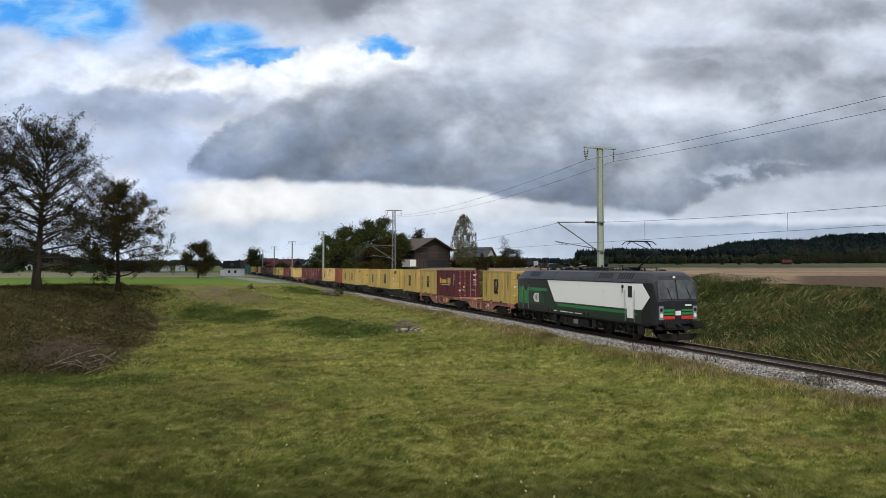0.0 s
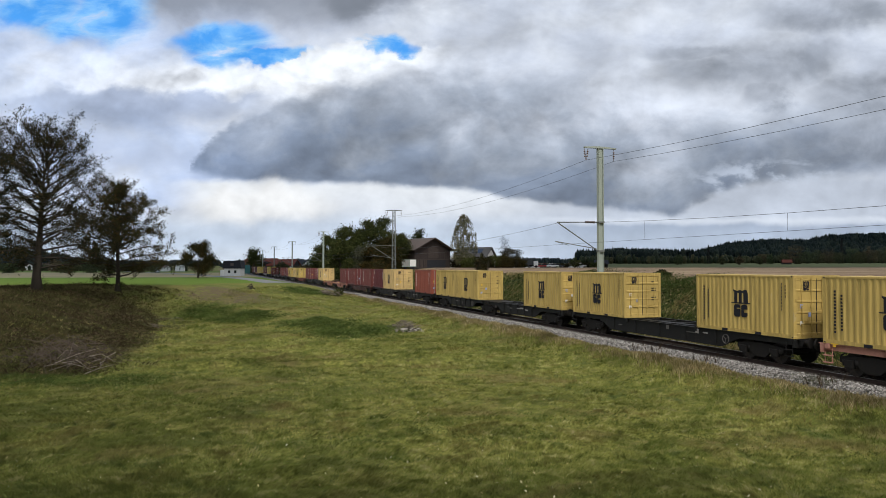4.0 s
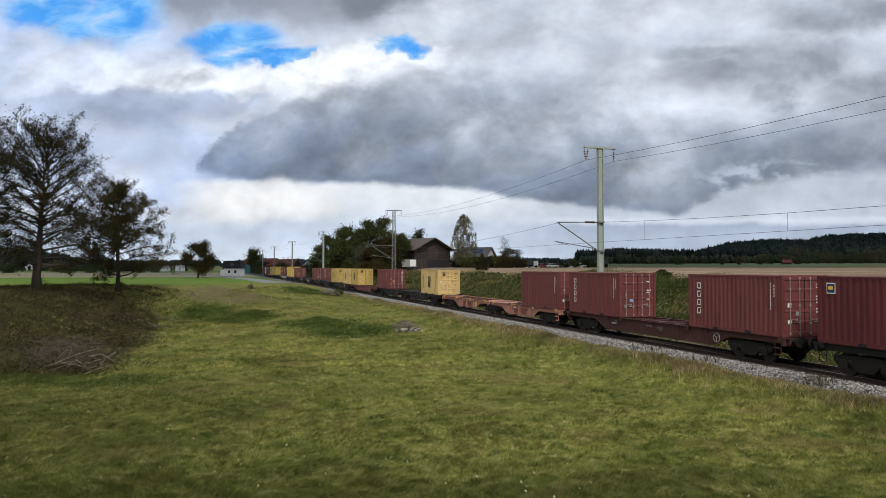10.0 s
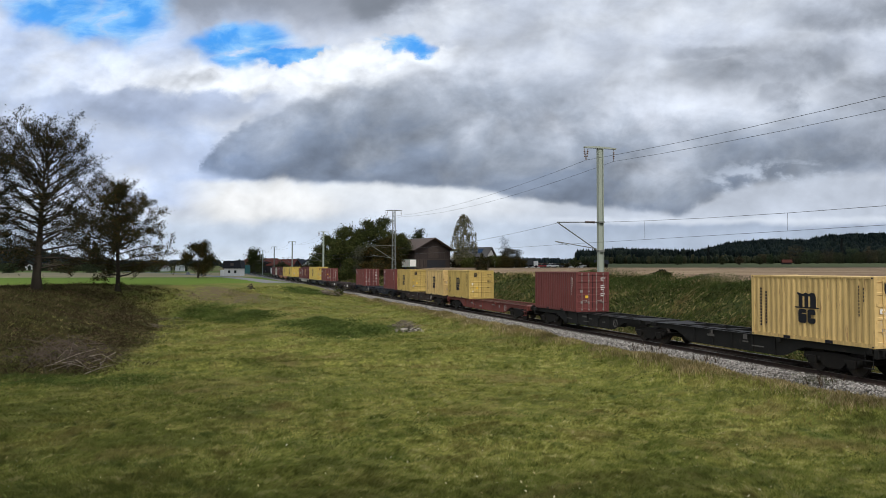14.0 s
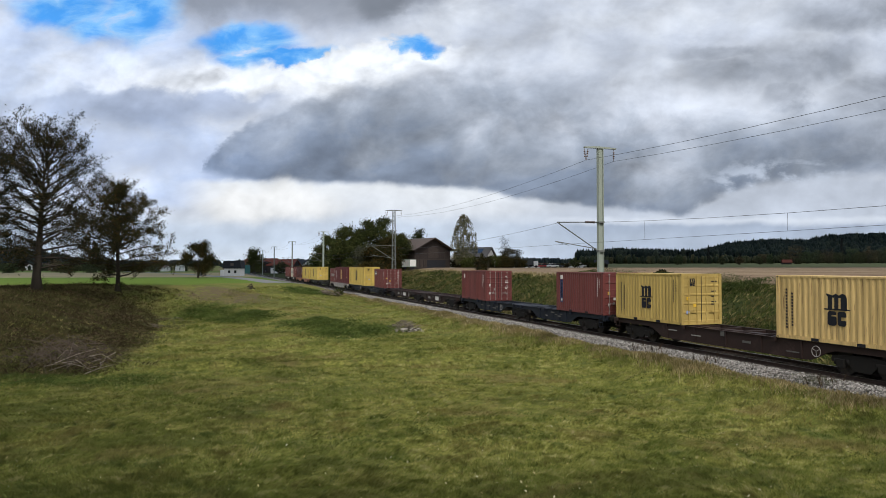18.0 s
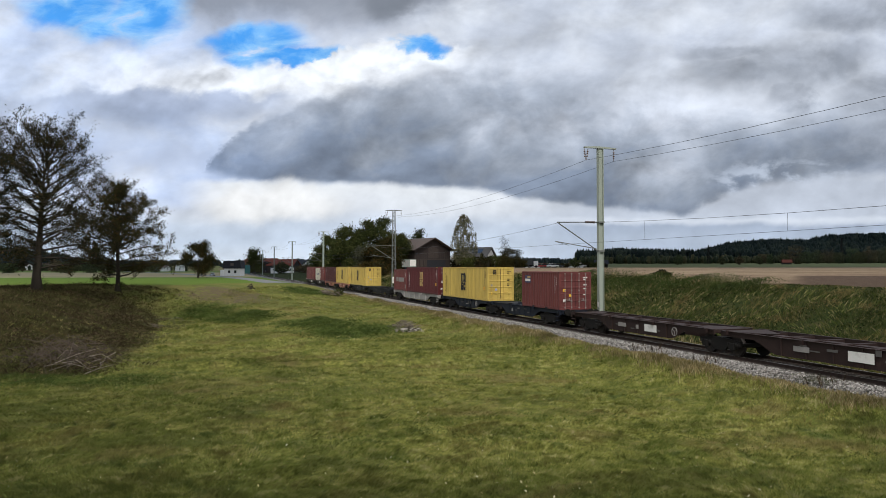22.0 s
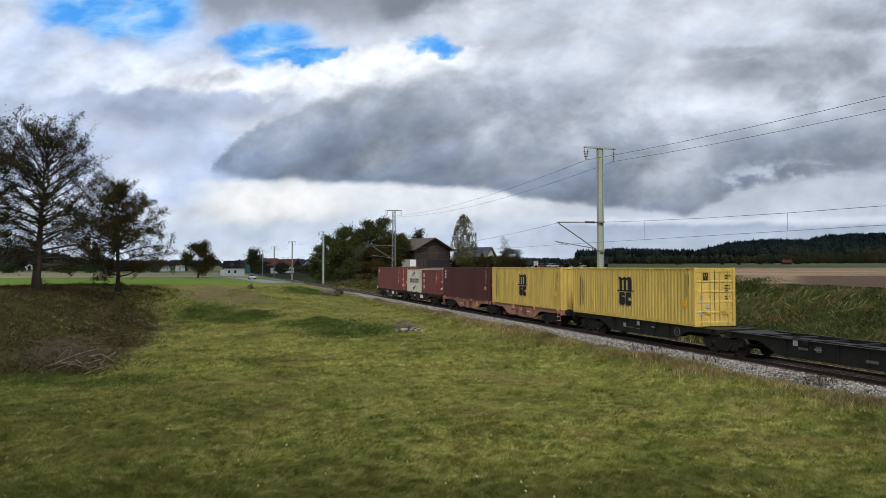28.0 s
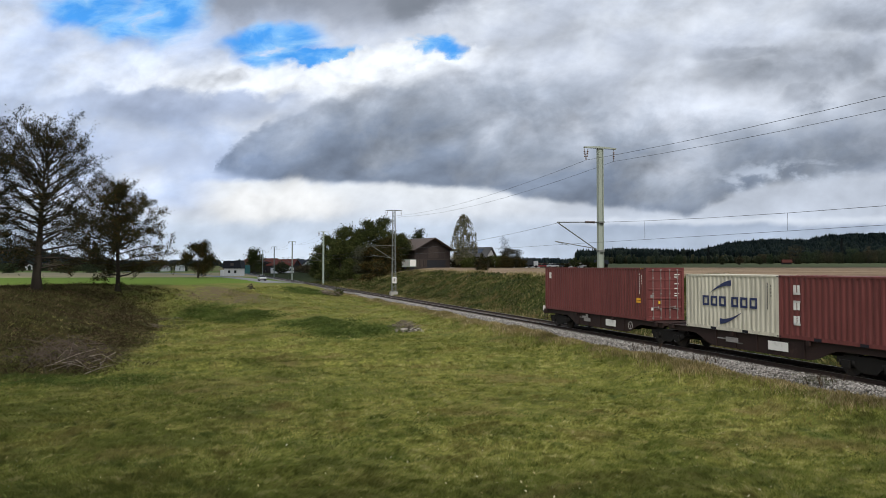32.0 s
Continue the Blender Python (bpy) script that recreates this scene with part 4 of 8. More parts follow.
        for p in ob.children[-6:]:
            p.location.x -= 0.005
        plate(ob, L - 0.95, L - 0.6, H * 0.82, H * 0.92, "white_mark")
    elif style == "corner_flag":
        plate(ob, L - 0.86, L - 0.46, H * 0.74, H * 0.90, "white_mark")
        b = plate(ob, L - 0.83, L - 0.49, H * 0.755, H * 0.885, "navy_mark")
        b.location.x -= 0.005
        b = plate(ob, L - 0.75, L - 0.55, H * 0.80, H * 0.85, "gold_mark")
        b.location.x -= 0.01
    elif style == "corner_card":
        plate(ob, L - 1.55, L - 0.55, H * 0.68, H * 0.89, "navy_mark")
        b = plate(ob, L - 1.50, L - 0.62, H * 0.72, H * 0.79, "white_mark")
        b.location.x -= 0.005
        b = plate(ob, L - 1.50, L - 1.0, H * 0.82, H * 0.86, "tan_mark")
        b.location.x -= 0.005
    elif style == "patched":
        plate(ob, L - 0.70, L - 0.45, H * 0.72, H * 0.88, "grey_mark")
        plate(ob, L - 1.35, L - 1.05, H * 0.42, H * 0.64, "grey_mark")
        plate(ob, L - 2.05, L - 1.65, H * 0.42, H * 0.64, "grey_mark")
        plate(ob, L - 4.9, L - 2.3, H * 0.42, H * 0.62, "grey_mark")
        plate(ob, 0.35, 0.75, H * 0.12, H * 0.3, "grey_mark")
    elif style == "slanted_three":
        for i in range(3):
            z = H * 0.70 - i * 0.62
            plate(ob, L - 1.15, L - 0.80, z + (0.29 if i == 1 else 0), z + 0.09 + (0.29 if i == 1 else 0), "white_mark")
            plate(ob, L - 1.12, L - 1.0, z, z + 0.38, "white_mark")
            plate(ob, L - 0.95, L - 0.80, z, z + 0.38, "white_mark")
    elif style == "swoosh":
        for k in range(6):
            y1 = L - 1.25 - k * 0.58 - (0.22 if k > 2 else 0)
            plate(ob, y1 - 0.44, y1, 0.43 * H, 0.47 * H, "navy_mark")
            plate(ob, y1 - 0.44, y1, 0.57 * H, 0.61 * H, "navy_mark")
            plate(ob, y1 - 0.10, y1, 0.47 * H, 0.57 * H, "navy_mark")
            plate(ob, y1 - 0.44, y1 - 0.34, 0.47 * H, 0.57 * H, "navy_mark")

        def arc(flip):
            bm = bmesh.new()
            pts_o, pts_i = [], []
            for k in range(11):
                a = k / 10
                pts_o.append((-a * 1.45, 0.62 * math.sin(a * 1.45)))
                pts_i.append((-a * 1.45, 0.62 * math.sin(a * 1.45) - 0.26 * a))
            pts = pts_o + pts_i[::-1][:-1]
            if flip:
                pts = [(-1.45 - y, 0.6 - z) for y, z in pts]
            return mesh_of("emblem_arc", prism(bm, pts, "x", -0.004, 0.004), M["navy_mark"])
        part("emblem_arc", arc(False), None, ob, "", (-1.224, L - 1.75, H * 0.66))
        part("emblem_arc", arc(True), None, ob, "", (-1.224, L - 2.45, H * 0.12))
    elif style == "rear_word":
        words(L - 0.85, H * 0.62, H * 0.90, 3, 0.26, "white_mark", 0.3)
    elif style == "small_corner":
        plate(ob, L - 0.95, L - 0.65, H * 0.74, H * 0.88, "white_mark")
    if big:
        for k in range(5):
            plate(ob, 0.18 + 0.1 * k, 0.23 + 0.1 * k, H - 0.085, H - 0.03, "gold_mark" if k % 2 else "black_mark", x=-1.2235)
        plate(ob, 0.55, 0.95, H * 0.33, H * 0.37, "orange_mark")
        plate(ob, 0.55, 0.95, H * 0.38, H * 0.42, "orange_mark")
    MOVING.append((ob, q_front, FLOOR))
    return ob


CONTAINERS = [
    (-51.39, 20, "yellow", "comb"), (-64.49, 20, "maroon", "word"), (-70.55, 20, "yellow", "comb"), (-78.03, 20, "yellow", "comb"),
    (-90.40, 20, "yellow", "comb"), (-98.03, 20, "yellow", "comb"), (-113.74, 20, "yellow", "comb"), (-119.82, 20, "yellow", "comb"),
    (-127.77, 20, "brick", "thin_column"), (-143.38, 20, "yellow_pale", "comb"), (-149.45, 20, "maroon", "corner_flag"), (-157.29, 20, "red", "column"),
    (-169.53, 20, "red", "column"), (-177.05, 20, "red", "none"), (-203.87, 20, "yellow_pale", "comb"), (-225.55, 20, "red", "none"),
    (-245.47, 20, "yellow", "comb"), (-253.05, 20, "yellow_pale", "comb"), (-265.36, 20, "yellow", "comb"), (-272.83, 20, "red", "navy_column"),
    (-291.97, 20, "red", "small_corner"), (-329.11, 20, "red", "corner_card"), (-342.18, 40, "yellow_new", "comb"), (-355.94, 40, "maroon", "comb"),
    (-368.35, 20, "red", "patched"), (-391.84, 40, "yellow_new", "comb"), (-405.77, 40, "yellow_new", "comb"), (-418.75, 40, "plum", "rear_word"),
    (-432.72, 20, "red", "slanted_three"), (-438.75, 20, "cream", "swoosh"), (-448.19, 40, "red", "small_corner")]
HUE = {"yellow": "yellow", "yellow_pale": "faded rust-spotted yellow", "yellow_new": "bright yellow", "red": "red-brown", "brick": "rust-red", "maroon": "maroon", "plum": "dark plum-red", "cream": "weathered cream-white"}
MARK = {"comb": "a large line emblem", "word": "a golden wordmark", "thin_column": "small white upright lettering", "corner_flag": "a small corner logo", "column": "large white upright lettering", "none": "plain sides", "navy_column": "a navy upright name strip", "small_corner": "a small corner logo", "corner_card": "a dark corner name card", "patched": "grey painted-over patches", "rear_word": "white lettering at its rear", "slanted_three": "three slanted white letters", "swoosh": "a navy wordmark and arcs"}
for i, (q, size, col, style) in enumerate(CONTAINERS):
    feet = "twenty-foot" if size == 20 else "forty-foot"
    container(q, size, col, style, "none" if i == 26 else "front", 50 + i, f"{HUE[col]} {feet} corrugated steel container with {MARK[style]}")


# ---- wagons ----
def bogie_meshes():
    def side_frames():
        bm = bmesh.new()
        for s in (-1, 1):
            prism(bm, [(-1.35, 0.50), (-1.35, 0.72), (-0.45, 0.80), (0.45, 0.80), (1.35, 0.72), (1.35, 0.50), (0.55, 0.40), (0.35, 0.22), (-0.35, 0.22), (-0.55, 0.40)], "x", s * 0.99 - 0.06, s * 0.99 + 0.06)
            for y in (-0.9, 0.9):
                box(bm, s * 1.06 - 0.09, s * 1.06 + 0.09, y - 0.17, y + 0.17, 0.32, 0.62)
                rod(bm, (s * 1.0, y - 0.27, 0.40), (s * 1.0, y - 0.27, 0.62), 0.09, n=8)
                rod(bm, (s * 1.0, y + 0.27, 0.40), (s * 1.0, y + 0.27, 0.62), 0.09, n=8)
        box(bm, -1.0, 1.0, -0.28, 0.28, 0.5, 0.82)
        for y in (-1.4, 1.4):
            box(bm, -0.95, 0.95, y - 0.06, y + 0.06, 0.5, 0.64)
        return mesh_of("bogie", bm, M["bogie"])

    def wheel():
        bm = bmesh.new()
        rod(bm, (-0.065, 0, 0), (0.065, 0, 0), 0.46, n=24)
        rod(bm, (0.055, 0, 0), (0.085, 0, 0), 0.485, n=24)
        rod(bm, (-0.12, 0, 0), (-0.06, 0, 0), 0.12, n=12)
        return mesh_of("wheel", bm, M["wheel"])
    return side_frames(), wheel(), mesh_of("axle", rod(bmesh.new(), (-0.75, 0, 0), (0.75, 0, 0), 0.085, n=10), M["wheel"])


def add_bogie(parent, y):
    fr, wh, ax = cached(("bogie",), bogie_meshes)
    b = part("bogie", fr, None, parent, "", (0, y, 0))
    for dy in (-0.9, 0.9):
        part("axle", ax, None, b, "", (0, dy, 0.46))
        for s in (-1, 1):
            w = part("wheel", wh, None, b, "", (s * 0.75, dy, 0.46))
            if s > 0:
                w.rotation_euler = (0, 0, math.pi)


def belly(y0, y1, d0, d1, deep=0.40, shallow=0.90, top=1.135):
    """Outline of a fish-bellied side beam, deep between d0 and d1."""
    pts = [(y0, top), (y1, top), (y1, shallow)]
    n = 7
    for k in range(n + 1):
        a = k / n
        pts.append((d1 + 1.5 * (1 - a), shallow + (deep - shallow) * (a * a * (3 - 2 * a))))
    for k in range(n + 1):
        a = k / n
        pts.append((d0 - 1.5 * a, deep + (shallow - deep) * (a * a * (3 - 2 * a))))
    pts.append((y0, shallow))
    return pts


def wagon(q_front, kind, col, label, seed):
    mat = M[col]
    inner = M["rusty_deck"] if col in ("salmon_frame", "redbrown_frame") else mat
    rng = random.Random(seed)
    ob = thing("container_wagon", label, "freight wagon", "wagons of the train")
    if kind == 60:
        units, bogies, total = [(-0.30, 18.7, 4.6, 13.8)], [2.1, 16.3], 18.4
    elif kind == 80:
        units, bogies, total = [(-0.25, 12.35, 4.6, 8.9), (12.85, 25.45, 16.3, 20.6)], [1.95, 12.6, 23.25], 25.2
    else:
        units, bogies, total = [(-0.25, 13.65, 4.6, 10.2), (14.15, 28.0, 17.6, 23.2)], [2.0, 13.9, 25.8], 27.75
    for ui, (y0, y1, d0, d1) in enumerate(units):
        for s in (-1, 1):
            x = s * 1.13
            beam = part("side_beam", prism(bmesh.new(), belly(y0, y1, d0, d1), "x", min(x, x - s * 0.07), max(x, x - s * 0.07)), mat, ob)
            part("beam_flange", cube(min(s * 1.05, s * 1.20), max(s * 1.05, s * 1.20), y0, y1, 1.137, 1.156), mat, beam)
            n = 5
            for k in range(n):
                yy = d0 + 0.2 + (d1 - d0 - 0.4) * k / (n - 1)
                part("stiffener", cached(("stiff", col), lambda: mesh_of("stiffener", cube(-0.03, 0.03, -0.03, 0.03, 0.42, 1.13), mat)), None, beam, "", (s * 1.15, yy, 0))
        nb = int((y1 - y0) / 1.5)
        for k in range(nb + 1):
            yy = y0 + 0.15 + (y1 - y0 - 0.3) * k / nb
            part("cross_member", cached(("cross", col), lambda: mesh_of("cross_member", cube(-1.06, 1.06, -0.09, 0.09, 0.98, 1.12), inner)), None, ob, "", (0, yy, 0))
        part("centre_sill", cube(-0.22, 0.22, y0 + 0.2, y1 - 0.2, 0.86, 1.09), inner, ob)
        for s, ya in ((1, y0 + 0.1), (-1, y1 - 0.1)):
            part("corner_gusset", prism(bmesh.new(), [(-1.05, ya), (1.05, ya), (1.05, ya + s * 0.5), (0.3, ya + s * 2.0), (-0.3, ya + s * 2.0), (-1.05, ya + s * 0.5)], "z", 1.122, 1.136), mat, ob)
        # folding pins and fittings
        for k in range(4):
            yy = y0 + 0.45 + (y1 - y0 - 0.9) * k / 3
            part("container_pin", cached(("pin", col), lambda: mesh_of("container_pin", box(cube(-0.10, 0.06, -0.09, 0.09, 0.98, 1.15), -0.06, 0.05, -0.05, 0.05, 1.15, 1.17), mat)), None, ob, "", (-1.17, yy, 0))
        if col == "salmon_frame":
            for k in range(4):
                yy = y0 + 0.75 + (y1 - y0 - 1.5) * k / 3
                part("lock_lever", cached(("lever",), lambda: mesh_of("lock_lever", box(box(cube(-0.06, 0.02, -0.16, 0.16, 1.157, 1.19), -0.07, -0.03, -0.05, 0.05, 1.06, 1.17), -0.05, 0.01, 0.08, 0.16, 1.19, 1.23), M["gold_mark"])), None, ob, "yellow locking lever", (-1.16, yy, 0))
        for k in range(5):
            a = rng.uniform(d0, d1 - 0.8)
            w, h = rng.choice([(0.5, 0.10), (0.35, 0.06), (0.7, 0.05), (0.25, 0.22)])
            z = rng.uniform(0.62, 0.92)
            c = (rng.choice(["dim_mark", "dim_mark", "grey_mark"]) if col in ("black_frame", "navy_frame", "brown_frame", "umber_frame") else "grey_mark") if col != "salmon_frame" else rng.choice(["white_mark", "rust_patch", "rust_patch", "black_mark"])
            plate(ob, a, a + w, z, z + h, c, x=-1.185)
        if col == "brown_frame" and kind == 90:
            plate(ob, d0 + 1.0, d0 + 2.1, 0.60, 0.98, "white_mark", x=-1.186)
            plate(ob, d1 - 1.7, d1 - 0.9, 0.68, 0.90, "grey_mark", x=-1.186)
        if col == "salmon_frame":
            plate(ob, d0 + 0.9, d0 + 1.7, 0.55, 0.98, "rust_patch", x=-1.186)
            plate(ob, d0 + 2.4, d0 + 2.9, 0.55, 0.9, "rust_patch", x=-1.186)
    for i, y in enumerate(bogies):
        add_bogie(ob, y)
    for yb, d in ((-0.05, -1), (total + 0.05, 1)):
        part("headstock", cube(-1.25, 1.25, yb - 0.08, yb + 0.08, 0.82, 1.13), mat, ob)
        for s in (-0.875, 0.875):
            bm = rod(bmesh.new(), (s, yb, 1.03), (s, yb + d * 0.45, 1.03), 0.10, n=10)
            rod(bm, (s, yb + d * 0.45, 1.03), (s, yb + d * 0.54, 1.03), 0.23, n=14)
            part("buffer", bm, M["bogie"], ob)
        bm = rod(bmesh.new(), (0, yb, 0.95), (0, yb + d * 0.5, 0.93), 0.06, n=6)
        part("coupling", bm, M["bogie"], ob)
        bm = rod(bmesh.new(), (0.4, yb, 0.95), (0.25, yb + d * 0.5, 0.55), 0.03, n=6)
        part("brake_hose", bm, M["black_mark"], ob)
    # handbrake wheel on the near side
    bm = bmesh.new()
    yy = units[-1][2] - 0.6
    for k in range(16):
        a, b = k / 16 * math.tau, (k + 1) / 16 * math.tau
        rod(bm, (-1.24, yy + 0.21 * math.cos(a), 0.80 + 0.21 * math.sin(a)), (-1.24, yy + 0.21 * math.cos(b), 0.80 + 0.21 * math.sin(b)), 0.016, n=5, caps=False)
    for k in range(3):
        a = k / 3 * math.tau + 0.5
        rod(bm, (-1.24, yy, 0.80), (-1.24, yy + 0.2 * math.cos(a), 0.80 + 0.2 * math.sin(a)), 0.012, n=5)
    part("handbrake_wheel", bm, M["gold_mark"] if col == "salmon_frame" else M["dim_mark"] if col == "black_frame" else M["grey_mark"], ob)
    # step at the corner and brake gear below the middle
    for yy in (0.25, total - 0.25):
        bm = bmesh.new()
        for dx in (-0.17, 0.17):
            rod(bm, (-1.22, yy + dx, 0.45), (-1.22, yy + dx, 1.0), 0.018, n=5)
        for z in (0.45, 0.72):
            box(bm, -1.32, -1.18, yy - 0.19, yy + 0.19, z - 0.015, z + 0.015)
        part("step", bm, mat, ob)
    for u0, u1, d0, d1 in units:
        part("air_tank", rod(bmesh.new(), (-0.7, d0 + 2.0, 0.6), (-0.7, d1 - 1.4, 0.6), 0.17, n=10), M["bogie"], ob)
        part("brake_cylinder", cube(-0.5, 0.3, d0 + 0.6, d0 + 1.5, 0.45, 0.75), M["bogie"], ob)
        part("brake_valve", cube(-0.2, 0.5, d1 - 1.2, d1 - 0.4, 0.5, 0.8), M["bogie"], ob)
    MOVING.append((ob, q_front, 0.0))
    return ob


M["rust_patch"] = plain("rust_patch", (0.20, 0.075, 0.05), 0.85, vary=0.5)
WAGONS = [(-51.39, 80, "salmon_frame"), (-78.03, 60, "black_frame"), (-98.03, 90, "black_frame"), (-127.77, 90, "black_frame"), (-157.29, 60, "umber_frame"), (-177.05, 80, "salmon_frame"),
          (-203.87, 90, "black_frame"), (-233.1, 60, "redbrown_frame"), (-253.05, 60, "brown_frame"), (-272.83, 80, "navy_frame"), (-299.6, 90, "brown_frame"), (-329.11, 80, "navy_frame"),
          (-355.94, 60, "grey_frame"), (-376.2, 90, "black_frame"), (-405.77, 80, "salmon_frame"), (-432.72, 90, "brown_frame")]
TONE = {"salmon_frame": "faded salmon-pink rusty", "black_frame": "grimy black", "brown_frame": "dark brown", "umber_frame": "reddish-brown", "redbrown_frame": "oxide-red", "navy_frame": "blue-black", "grey_frame": "stained pale grey"}
for i, (q, kind, col) in enumerate(WAGONS):
    tail = wagon(q, kind, col, f"{TONE[col]} {'four-axle' if kind == 60 else 'articulated six-axle'} container flat wagon on the track", 90 + i)
for s_ in (-1, 1):
    board = part("tail_board", cube(s_ * 1.12 - 0.16, s_ * 1.12 + 0.16, 27.86, 27.90, 1.02, 1.36), M["white_mark"], tail, "white reflective tail board")
    part("tail_board_corner", prism(bmesh.new(), [(s_ * 1.12 - 0.15, 1.03), (s_ * 1.12 + 0.15, 1.03), (s_ * 1.12, 1.19)], "y", 27.90, 27.906), M["orange_mark"], board)
# ---- electric locomotive ----
M["loco_grey"] = plain("loco_anthracite", (0.012, 0.0135, 0.017), 0.38, vary=0.15, dirty=0.12)
M["loco_roof"] = plain("loco_roof_grey", (0.030, 0.032, 0.037), 0.5, vary=0.2, dirty=0.2)
M["loco_white"] = plain("loco_silver_white", (0.93, 0.94, 0.93), 0.35, vary=0.05, dirt=(0.40, 0.38, 0.34), dirty=0.2, scale=0.8)
M["loco_green"] = plain("loco_green", (0.025, 0.20, 0.060), 0.4, vary=0.15, dirty=0.15)
M["loco_dark_green"] = plain("loco_dark_green", (0.012, 0.030, 0.018), 0.4, vary=0.15, dirty=0.2)
M["loco_mid_green"] = plain("loco_mid_green", (0.014, 0.052, 0.026), 0.4, vary=0.15, dirty=0.2)
M["loco_box"] = plain("loco_equipment", (0.020, 0.020, 0.019), 0.7, dirt=(0.04, 0.034, 0.027), dirty=0.5)
M["loco_red"] = plain("loco_red", (0.50, 0.035, 0.025), 0.4, vary=0.15)
M["loco_under"] = plain("loco_underframe", (0.014, 0.0135, 0.013), 0.75, dirt=(0.035, 0.028, 0.022), dirty=0.5)
gl, gn, gb, gc = shade("loco_glass", 0.06)
gb.inputs["Base Color"].default_value = (0.035, 0.042, 0.046, 1)
gb.inputs["Specular IOR Level"].default_value = 0.8
M["loco_glass"] = gl
gl2, gn2, gb2, gc2 = shade("loco_windscreen", 0.05)
gn2.put(gb2.inputs["Base Color"], gn2.ramp(gn2.noise(gc2.outputs["Object"], 1.6, 3), [(0.30, (0.022, 0.026, 0.028)), (0.7, (0.075, 0.082, 0.085))]))
gb2.inputs["Specular IOR Level"].default_value = 0.7
M["loco_windscreen"] = gl2
lm, ln, lb, lc = shade("lamp_lens", 0.2)
lb.inputs["Base Color"].default_value = (0.62, 0.62, 0.60, 1)
lb.inputs["Emission Color"].default_value = (1, 0.93, 0.8, 1)
lb.inputs["Emission Strength"].default_value = 0.06
M["lamp"] = lm
M["lamp_box"] = plain("lamp_cover", (0.22, 0.23, 0.23), 0.2, vary=0.4, scale=8, dirty=0.1)


